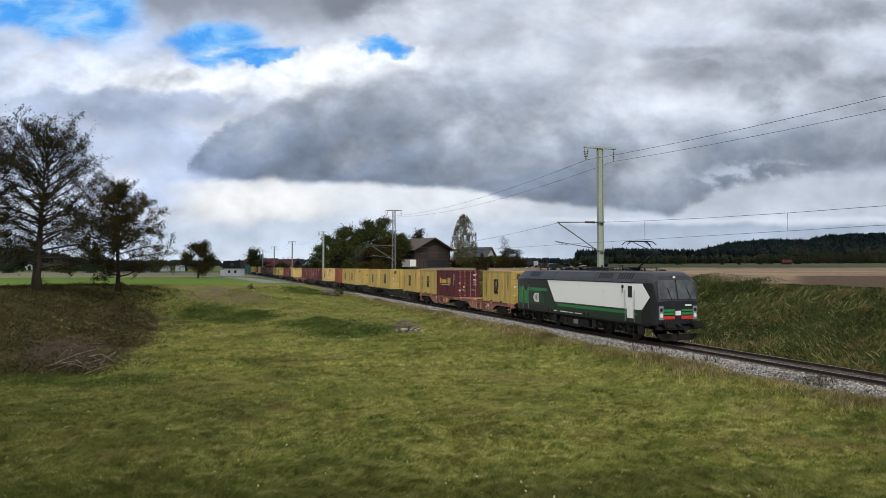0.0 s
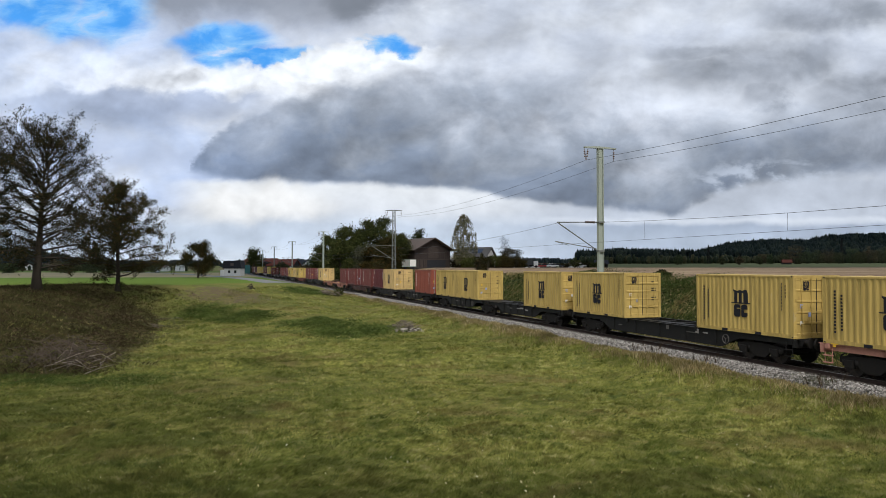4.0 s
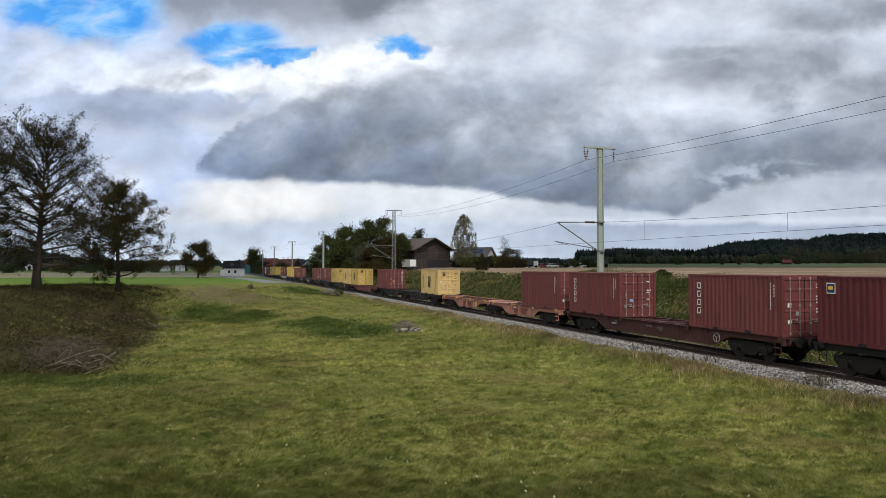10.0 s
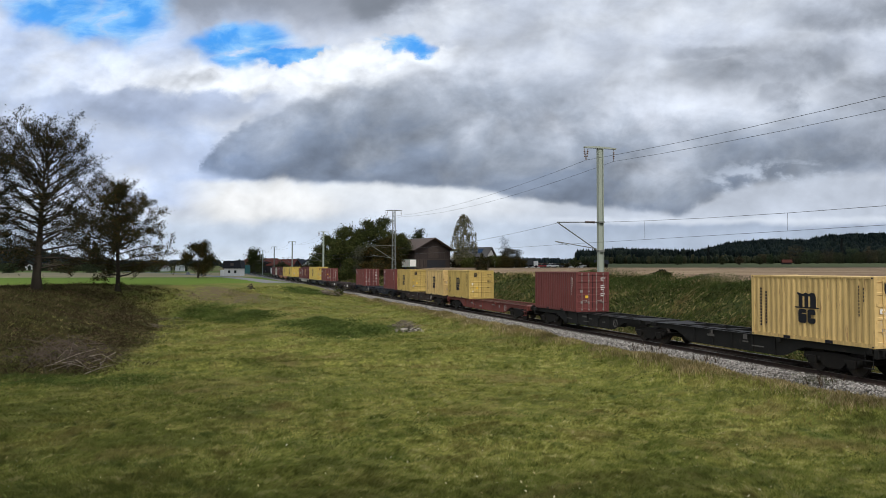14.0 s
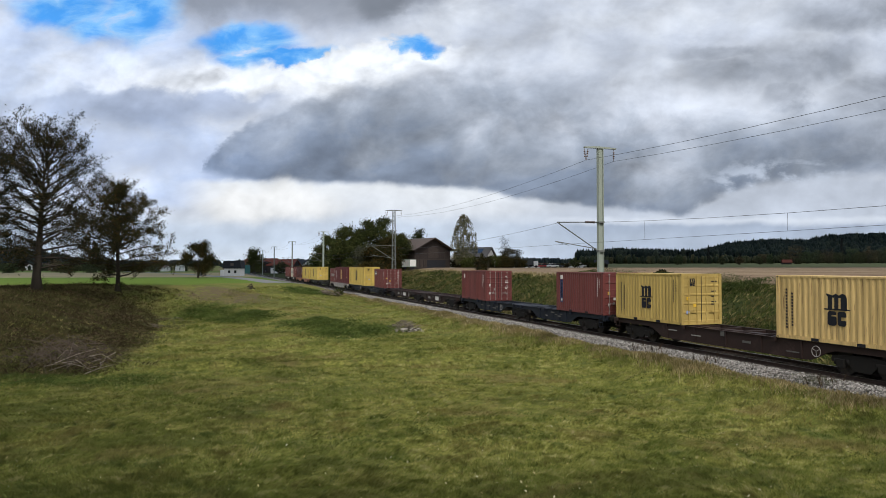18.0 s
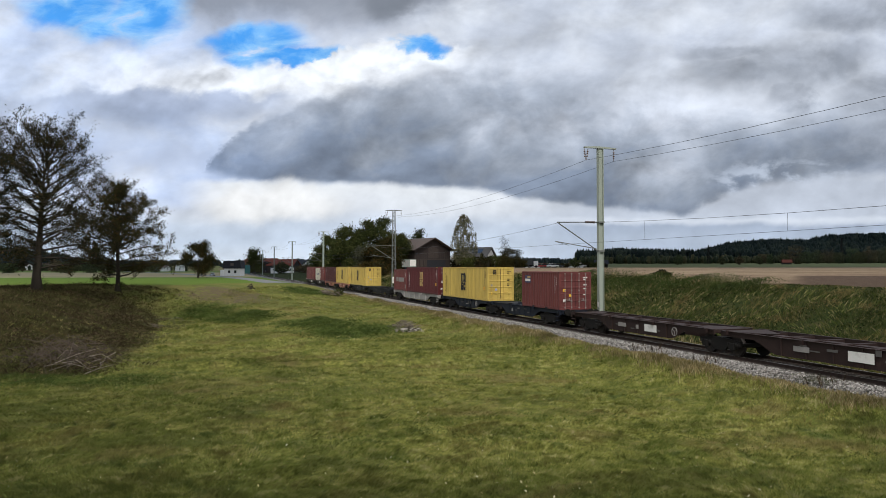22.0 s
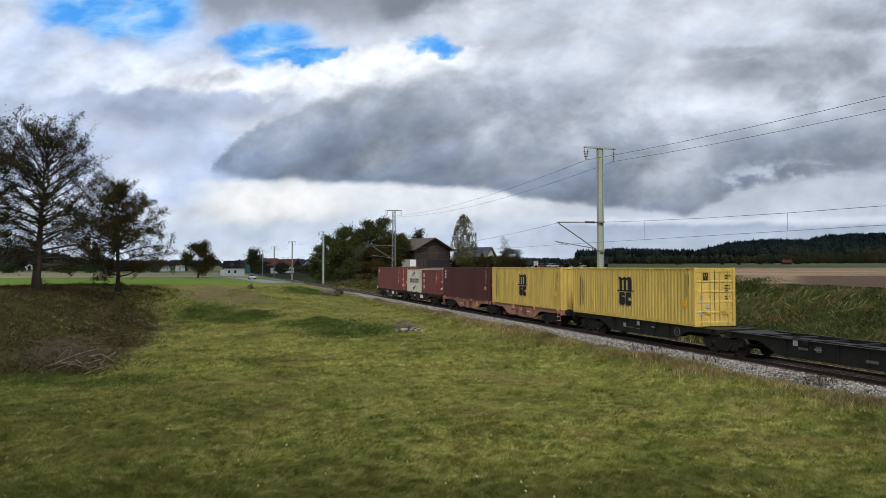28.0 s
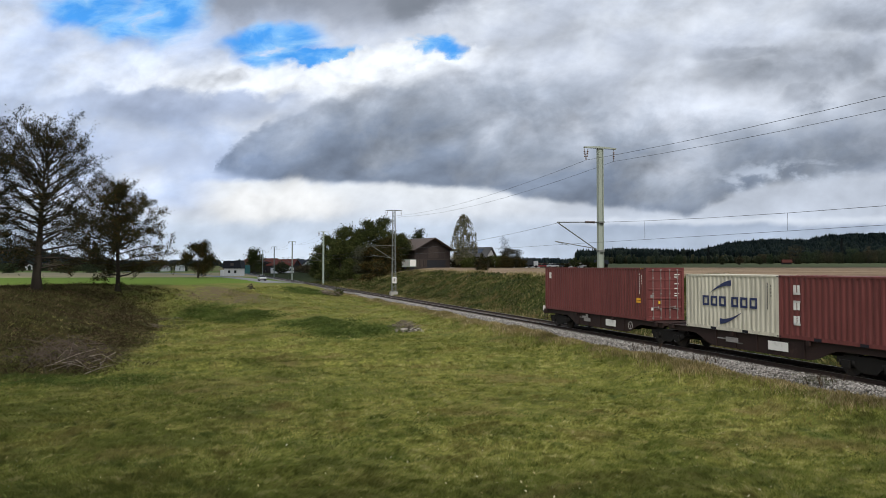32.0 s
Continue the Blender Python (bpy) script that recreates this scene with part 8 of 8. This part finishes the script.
heap("brushwood_heap", "heap of dry grey branches at the foot of the bank", -18.3, 34.6, 3.9, 1.5, 150, 3, 0.007, 0.018, 2.0, "dead_twig", 0.6)
heap("brushwood_heap", "bleached long branches thrown on the brushwood", -17.5, 34.5, 2.6, 1.3, 16, 13, 0.010, 0.022, 2.5, "dead_pale", 0.4)
heap("brushwood_heap", "heap of old sticks and rubble in the meadow", -3.0, 56.4, 2.0, 0.85, 110, 5, 0.012, 0.055, 0.75)
rubble = heap("rubble_heap", "pale stones and dark timbers dumped beside the nettles", -2.7, 55.4, 1.3, 0.4, 16, 15, 0.03, 0.06, 0.8, "bark")
rub = random.Random(15)
for k in range(26):
    bm = cube(-0.14, 0.14, -0.11, 0.11, -0.08, 0.08)
    bmesh.ops.bevel(bm, geom=bm.edges[:], offset=0.04, segments=1, affect="EDGES")
    st1 = part("stone", bm, M["rubble"], rubble, "", (rub.gauss(0.1, 0.55), rub.gauss(0, 0.35), rub.uniform(0.03, 0.28)))
    st1.rotation_euler = (rub.uniform(0, 3), rub.uniform(0, 3), rub.uniform(0, 3))
heap("brushwood_heap", "low heap of sticks and stones beside a shrub", -16.3, 100, 2.4, 0.9, 50, 6, 0.03, 0.08, 1.1)
heap("broken_branch", "pale broken branch on the bank", -23.4, 57.5, 1.6, 0.5, 6, 8, 0.015, 0.035, 1.5, "dead_wood")
heap("broken_branch", "pale broken branch on the bank", -25.2, 66, 1.4, 0.4, 5, 9, 0.015, 0.035, 1.6, "dead_wood")
heap("tree_stump", "dark broken stump in the meadow", -22.8, 84, 0.6, 0.7, 9, 10, 0.04, 0.08, 0.7, "bark")
x_, y_ = at(-14.9, 101)
bush(x_, y_, 1.6, 1.3, 210, 700, 0.09, "leaf_green", "low shrub beside a heap in the meadow")
# ---- buildings, road, cars ----
def boards(name, col, scale=6):
    m, net, bsdf, co = shade(name, 0.85)
    mp = net.node("ShaderNodeMapping", Vector=co.outputs["Object"])
    mp.inputs["Scale"].default_value = (scale, scale, 0.35)
    g = net.noise(mp.outputs[0], 1.5, 6, 0.7)
    net.put(bsdf.inputs["Base Color"], net.ramp(g, [(0.3, tuple(x * 0.5 for x in col)), (0.6, col), (0.8, tuple(x * 1.7 for x in col))]))
    bump(net, bsdf, g, 0.4, 0.03)
    return m


M["barn_wood"] = boards("barn_wood", (0.035, 0.026, 0.023))
M["barn_batten"] = boards("barn_batten", (0.062, 0.046, 0.040))
M["plaster"] = plain("white_plaster", (0.86, 0.85, 0.82), 0.9, vary=0.12, dirty=0.12)
M["roof_brown"] = plain("roof_tiles_brown", (0.13, 0.10, 0.085), 0.85, vary=0.4)
M["roof_dark"] = plain("roof_dark", (0.028, 0.030, 0.036), 0.7, vary=0.3)
M["roof_grey"] = plain("roof_grey_tiles", (0.125, 0.118, 0.110), 0.85, vary=0.4)
M["roof_red"] = plain("roof_red", (0.20, 0.060, 0.040), 0.85, vary=0.4)
M["window"] = plain("window_glass", (0.03, 0.035, 0.04), 0.1, dirty=0.0, bmp=0)
M["solar"] = plain("solar_panel", (0.02, 0.028, 0.05), 0.15, dirty=0.0, bmp=0)
M["asphalt"] = plain("asphalt", (0.19, 0.19, 0.19), 0.9, vary=0.3, dirty=0.2)
M["sheet"] = plain("green_tarpaulin", (0.05, 0.16, 0.15), 0.7)


def gabled(name, label, mark, ahead, width, length, eaves, ridge, turn, wall, roof, z=None, windows=(), over=0.5, stone=0.0):
    """A house with its gable towards -y of its own frame."""
    ob = thing(name, label, "barn" if "barn" in name else "house")
    x, y = along(mark, ahead)
    z0 = float(height(x, y)) if z is None else z
    w, t = width / 2, 0.25
    for s in (-1, 1):
        part("side_wall", cube(min(s * w, s * (w - t)), max(s * w, s * (w - t)), 0, length, -0.6, eaves), M[wall], ob)
        # roof slope with thickness
        k = (ridge - eaves) / w
        part("roof", prism(bmesh.new(), [(0, ridge + 0.02), (s * (w + over), eaves - k * over + 0.02), (s * (w + over), eaves - k * over + 0.22), (0, ridge + 0.24)], "y", -over * 1.4, length + over), M[roof], ob)
    for y0 in (0.0, length - t):
        g = part("gable_wall", prism(bmesh.new(), [(-w + t, -0.6), (w - t, -0.6), (w - t, eaves), (0, ridge - t * 0.5), (-w + t, eaves)], "y", y0, y0 + t), M[wall], ob)
    for face, a, b, ww, hh in windows:
        if face == "g":
            f = part("window", cube(a - ww / 2, a + ww / 2, -0.03, 0.02, b, b + hh), M["window"], ob)
            part("window_frame", cube(a - ww / 2 - 0.08, a + ww / 2 + 0.08, -0.05, -0.035, b - 0.12, b - 0.02), M["white_mark"], f)
        else:
            s = -1 if face == "l" else 1
            part("window", cube(min(s * (w - 0.02), s * (w + 0.03)), max(s * (w - 0.02), s * (w + 0.03)), a - ww / 2, a + ww / 2, b, b + hh), M["window"], ob)
    ob.matrix_basis = pose(x, y, z0, 0, 0, turn)
    return ob


barn = gabled("barn", "large dark weathered timber barn with a brown tiled roof", 766, 230, 15.2, 18, 6.2, 9.8, -TURN + 41, "barn_wood", "roof_brown", 3.4, over=0.9)
for k in range(16):
    part("board", cube(-7.4 + k * 0.95, -7.26 + k * 0.95, -0.05, 0.0, 3.1, min(5.4, 9.0 - abs(-7.33 + k * 0.95) * 0.47)), M["barn_batten"], barn)
part("beam", cube(-7.5, 7.5, -0.10, 0.0, 2.9, 3.1), M["barn_batten"], barn)
for k in range(7):
    part("board", cube(-1.9 + k * 0.62, -1.34 + k * 0.62, -0.035, 0.0, 3.4, 7.6 - abs(-1.62 + k * 0.62) * 0.5), M["barn_batten"], barn, "paler weathered boards of the loft hatch")
for k in range(9):
    part("board", cube(-7.3 + k * 0.53, -6.84 + k * 0.53, -0.04, 0.0, 0.2, 2.86), M["barn_batten"] if k % 3 else M["barn_wood"], barn)
for s_ in (-1, 1):
    bm = prism(bmesh.new(), [(0, 9.80), (s_ * 8.5, 5.76), (s_ * 8.5, 6.06), (0, 10.10)], "y", -1.36, -1.24)
    part("verge_board", bm, M["barn_batten"], barn)
# the bay is closed: a dark slab paints the shade inside it
part("barn_door", cube(-2.4, 5.4, -0.06, 0.0, 0.3, 2.8), M["roof_dark"], barn, "dark slab painted as the shade inside an open bay")
part("plinth", cube(-2.4, 5.6, -0.12, 0.0, -0.4, 0.25), M["concrete"], barn)
part("chimney", cube(-2.6, -1.9, 13.5, 14.2, 8.0, 10.6), M["concrete"], barn)

M["sage_panel"] = plain("sage_panel", (0.20, 0.25, 0.22), 0.7, vary=0.3)
# trailer with white board beside the barn
tr = thing("livestock_trailer", "white box trailer parked beside the barn", "trailer")
part("box", cube(-2.2, 2.2, -1.0, 1.0, 0.7, 3.0), M["sage_panel"], tr)
part("tailgate", cube(0.3, 2.15, -1.03, -1.0, 0.9, 2.9), M["white_mark"], tr)
for k in range(4):
    part("slat", cube(-2.1 + k * 0.55, -1.75 + k * 0.55, -1.03, -1.0, 0.9, 2.7), M["grey_mark"], tr)
for s in (-1.2, 1.2):
    for yy in (-0.9, 0.9):
        part("wheel", rod(bmesh.new(), (s, yy - 0.1, 0.38), (s, yy + 0.1, 0.38), 0.38, n=14), M["black_mark"], tr)
x_, y_ = along(724, 219)
tr.matrix_basis = pose(x_, y_, 3.3, 0, 0, -TURN)

house = gabled("farmhouse", "farmhouse with a dark roof and solar panels behind bushes", 868, 252, 8.5, 12, 4.4, 7.6, -TURN + 62, "plaster", "roof_grey", 3.2, (("g", 0, 3.6, 1.0, 1.2),))
for k in range(3):
    bm = bmesh.new()
    k0 = (7.6 - 4.4) / 4.25
    y0 = 2.2 + k * 2.4
    prism(bm, [(-0.9, 7.6 - 0.9 * k0 + 0.30), (-2.9, 7.6 - 2.9 * k0 + 0.30), (-2.9, 7.6 - 2.9 * k0 + 0.36), (-0.9, 7.6 - 0.9 * k0 + 0.36)], "y", y0, y0 + 2.2)
    part("solar_panel", bm, M["solar"], house)
gabled("garden_house", "small white outbuilding between barn and birch", 806, 246, 4, 6, 4.0, 5.6, -TURN, "plaster", "roof_brown", 3.2)
cross = gabled("crossing_house", "white house under a steep dark roof by the road", 411, 330, 7.6, 7.0, 3.3, 3.6, -TURN, "plaster", "roof_dark", -0.1, (("g", -1.4, 1.2, 1.1, 1.2), ("g", 1.4, 1.2, 1.1, 1.2)))
part("upper_storey", prism(bmesh.new(), [(-4.2, 3.3), (4.2, 3.3), (3.7, 6.9), (-3.7, 6.9)], "y", -0.25, 7.2), M["roof_dark"], cross, "dark clad upper storey")
part("dormer", cube(-0.7, 0.7, -0.35, 0.4, 4.6, 5.8), M["roof_brown"], cross)
part("porch", cube(-5.8, -4.3, 1.0, 3.0, -0.5, 2.6), M["plaster"], cross)
for i, (mk, d, w, l, e, r, tn, wl, rf) in enumerate([(490, 520, 16, 30, 5, 10, 60, "barn_wood", "roof_red"), (525, 500, 12, 20, 4.5, 8.5, 75, "barn_wood", "roof_red"), (514, 460, 9, 12, 3.2, 4.2, 70, "plaster", "roof_dark"), (545, 520, 12, 14, 5, 8, 60, "plaster", "roof_dark"), (471, 500, 14, 18, 6, 8, 20, "barn_wood", "roof_dark"),
                                            (318, 640, 8, 10, 5, 9, 10, "plaster", "roof_dark"), (297, 640, 9, 12, 3.4, 5.4, 80, "plaster", "roof_brown"), (187, 770, 10, 12, 4, 6.5, 80, "plaster", "roof_dark"), (203, 780, 8, 9, 4, 6, 30, "plaster", "roof_brown"), (52, 790, 8, 10, 4, 7, 70, "plaster", "roof_brown"), (90, 800, 9, 12, 4, 7, 80, "plaster", "roof_brown"), (75, 810, 8, 10, 4, 7, 20, "barn_wood", "roof_red"), (36, 790, 8, 8, 4, 6.5, 20, "barn_wood", "roof_dark"),
                                            (1026, 520, 8, 10, 3.5, 5.5, 40, "plaster", "roof_brown"), (1075, 560, 12, 10, 4, 7, 80, "barn_wood", "roof_dark"), (1400, 770, 7, 9, 2.2, 5.0, 75, "barn_wood", "roof_red"), (955, 530, 14, 30, 3.5, 5.0, 80, "plaster", "roof_red"), (930, 540, 10, 14, 4, 5, 70, "plaster", "roof_dark"), (980, 540, 18, 10, 3, 4, 80, "barn_wood", "roof_brown")]):
    gabled("farm_barn" if wl == "barn_wood" else "village_house", ("timber farm building" if wl == "barn_wood" else "white plastered house") + " with a " + {"roof_red": "red tiled", "roof_dark": "dark", "roof_brown": "brown tiled"}[rf] + " roof beyond the fields", mk, d, w, l, e, r, -TURN + tn, wl, rf, None, (("g", 0, 1.4, 1.2, 1.4),))
scr = thing("tarpaulin_screen", "blue-green netting screen beside the crossing house", "screen")
part("screen_sheet", cube(-1.6, 1.6, -0.05, 0.05, 0.8, 5.2), M["sheet"], scr)
for s in (-1.6, 0.0, 1.6):
    part("post", rod(bmesh.new(), (s, 0.1, -0.3), (s, 0.1, 5.6), 0.08, n=8), M["galv"], scr)
x_, y_ = along(437, 372)
scr.matrix_basis = pose(x_, y_, float(height(x_, y_)), 0, 0, -TURN)


def road():
    line = [(170, 740), (235, 600), (292, 490), (330, 415), (372, 330), (408, 262), (440, 216), (470, 182), (500, 158)]
    pts = [Vector((*along(m, d), 0)) for m, d in line]
    P = []
    for a, b in zip(pts[:-1], pts[1:]):
        for k in range(12):
            P.append(a.lerp(b, k / 12))
    for _ in range(30):
        P = [P[0]] + [(P[i - 1] + P[i] * 2 + P[i + 1]) / 4 for i in range(1, len(P) - 1)] + [P[-1]]
    V = []
    for i, p in enumerate(P):
        d = (P[min(i + 1, len(P) - 1)] - P[max(i - 1, 0)]).normalized()
        nrm = Vector((-d.y, d.x, 0))
        for s, dz in ((-2.95, -0.12), (-2.8, 0.0), (2.8, 0.0), (2.95, -0.12)):
            q = p + nrm * s
            V.append((q.x, q.y, road_height(p) + dz))
    n = len(P)
    F = np.array([(i * 4 + j, i * 4 + j + 1, i * 4 + 5 + j, i * 4 + 4 + j) for i in range(n - 1) for j in range(3)])
    tagged(new("road", numpy_mesh("road", np.array(V), F, M["asphalt"])), "narrow grey asphalt country road", "road", kind="structure")
    return P


def road_height(p):
    off = np.array([-3.0, 0.0, 3.0])
    return float(max(height(p.x + o, p.y + q) for o in off for q in off)) + 0.03


ROAD = road()


def car(name, label, col):
    ob = thing(name, label, "car")
    M[col] = M.get(col) or plain(col, {"car_silver": (0.42, 0.43, 0.44), "car_white": (0.7, 0.7, 0.7), "car_red": (0.35, 0.03, 0.03), "car_dark": (0.04, 0.045, 0.05)}[col], 0.3, vary=0.1, dirty=0.1)
    bm = prism(bmesh.new(), [(-2.1, 0.35), (-2.15, 0.75), (-1.9, 0.88), (-0.9, 0.95), (1.9, 0.98), (2.1, 0.85), (2.1, 0.35)], "x", -0.88, 0.88)
    bmesh.ops.bevel(bm, geom=bm.edges[:], offset=0.05, segments=2, affect="EDGES")
    part("body", bm, M[col], ob)
    bm = prism(bmesh.new(), [(-0.95, 0.93), (-0.25, 1.48), (1.2, 1.50), (1.85, 0.97)], "x", -0.74, 0.74)
    part("cabin", bm, M["window"], ob, "dark glazing")
    part("roof", prism(bmesh.new(), [(-0.28, 1.47), (-0.1, 1.53), (1.1, 1.54), (1.25, 1.49)], "x", -0.73, 0.73), M[col], ob)
    for s in (-1, 1):
        for y in (-1.3, 1.35):
            w = part("wheel", rod(bmesh.new(), (s * 0.68, y, 0.32), (s * 0.90, y, 0.32), 0.32, n=16), M["black_mark"], ob)
            part("rim", rod(bmesh.new(), (s * 0.90, y, 0.32), (s * 0.91, y, 0.32), 0.2, n=12), M["bar"], w)
        part("headlight", cube(s * 0.65 - 0.15, s * 0.65 + 0.15, -2.16, -2.10, 0.62, 0.76), M["white_mark"], ob)
    part("bumper", cube(-0.8, 0.8, -2.17, -2.08, 0.36, 0.52), M["black_mark"], ob)
    return ob


CAR = car("passenger_car", "silver passenger car driving along the country road", "car_silver")
for i, (mk, d, c, tn) in enumerate([(931, 268, "car_dark", 60), (943, 272, "car_white", 75), (955, 266, "car_red", 80), (966, 267, "car_red", 72), (978, 264, "car_white", 85), (988, 270, "car_dark", 78), (1028, 270, "car_white", 70)]):
    p = car("parked_car", {"car_dark": "dark", "car_white": "white", "car_red": "red"}[c] + " vehicle parked beyond the stubble field", c)
    tagged(p, group="parked vehicles")
    x_, y_ = along(mk, d)
    p.matrix_basis = pose(x_, y_, float(height(x_, y_)), 0, 0, tn)


def pylon(mark, ahead, h):
    ob = thing("power_pylon", "steel lattice power pylon in the fields", "pylon", "distant pylons")
    x, y = along(mark, ahead)
    def p(sx, sy, a):
        w = h * 0.07 * (1 - 0.8 * a)
        return (sx * w, sy * w, h * a)
    for sx in (-1, 1):
        for sy in (-1, 1):
            part("leg", rod(bmesh.new(), p(sx, sy, 0), p(sx, sy, 1), 0.25, n=4), M["bogie"], ob)
    for k in range(8):
        a, b = k / 8, (k + 1) / 8
        for sy in (-1, 1):
            part("brace", rod(bmesh.new(), p(-1, sy, a), p(1, sy, b), 0.14, n=4), M["bogie"], ob)
            part("brace", rod(bmesh.new(), p(1, sy, a), p(-1, sy, b), 0.14, n=4), M["bogie"], ob)
    for z, w in ((0.72, 0.22), (0.88, 0.16)):
        part("crossarm", rod(bmesh.new(), (-h * w, 0, h * z), (h * w, 0, h * z), 0.25, n=4), M["bogie"], ob)
    ob.matrix_basis = pose(x, y, float(height(x, y)) - 0.3, 0, 0, -TURN)


pylon(1490, 850, 31)
pylon(1254, 900, 24)
for i, (mk, d, w, h, mm) in enumerate([(1017, 268, 4.2, 3.6, "leaf_green"), (1042, 270, 4.5, 2.0, "leaf_dark"), (1053, 268, 4.5, 1.9, "leaf_green"), (1065, 272, 4.0, 1.7, "leaf_dark"), (998, 274, 5.0, 1.8, "leaf_dark")]):
    x_, y_ = along(mk, d)
    bush(x_, y_, w, h, 300 + i, 1600, 0.18, mm, "rounded garden bush beyond the stubble field", group="bushes beyond the field")
van = thing("box_lorry", "small lorry with a white cab and dark box", "lorry")
for nm, dims, mt in (("cargo_box", (-1.2, 1.2, -1.2, 3.2, 0.9, 3.0), "car_dark"), ("cab", (-1.05, 1.05, -2.9, -1.35, 0.6, 2.4), "car_white"), ("windscreen", (-0.9, 0.9, -2.94, -2.88, 1.5, 2.2), "window"), ("chassis", (-0.5, 0.5, -2.7, 3.0, 0.5, 0.88), "bogie")):
    bm = cube(*dims)
    bmesh.ops.bevel(bm, geom=bm.edges[:], offset=0.04, segments=2, affect="EDGES")
    part(nm, bm, M[mt], van)
for s_ in (-0.95, 0.95):
    for yy in (-2.1, 2.0):
        part("wheel", rod(bmesh.new(), (s_ - 0.13, yy, 0.42), (s_ + 0.13, yy, 0.42), 0.42, n=14), M["black_mark"], van)
x_, y_ = along(938, 262)
van.matrix_basis = pose(x_, y_, float(height(x_, y_)), 0, 0, 70)


def motions():
    for ob, q, z in MOVING:
        walk(ob, [(t, pose(TRACK, -(q + d), z)) for t, d in RUN])
    c0 = pose(0, 0, EYE, 0, 0, -TURN)
    walk(CLOUDS, [(0, c0), (32.0, c0 @ pose(23.3, 0, 0))])
    # the car comes along the road from beyond the fields
    total = [0.0]
    for a, b in zip(ROAD[:-1], ROAD[1:]):
        total.append(total[-1] + (b - a).length)

    def on_road(s):
        i = max(k for k in range(len(total) - 1) if total[k] <= s)
        a, b = ROAD[i], ROAD[i + 1]
        p = a.lerp(b, (s - total[i]) / (total[i + 1] - total[i]))
        d = (b - a).normalized()
        return pose(p.x, p.y, road_height(p), 0, 0, math.degrees(math.atan2(d.x, -d.y)))
    bearing = []
    for p in ROAD:
        u, v = p.x * ct - p.y * st, p.x * st + p.y * ct
        bearing.append(784 + 1255.5 * u / v)

    def passing(mark):
        return float(np.interp(mark, bearing, total))
    rows = [(t, on_road(max(2.0, passing(376) - 12.0 * (22 - t)))) for t in (0, 5, 10, 15, 18, 20)]
    rows += [(t, on_road(passing(mk))) for t, mk in ((22, 376), (24, 409), (25, 423), (28, 446), (30, 455), (32.0, 464))]
    walk(CAR, rows)


motions()
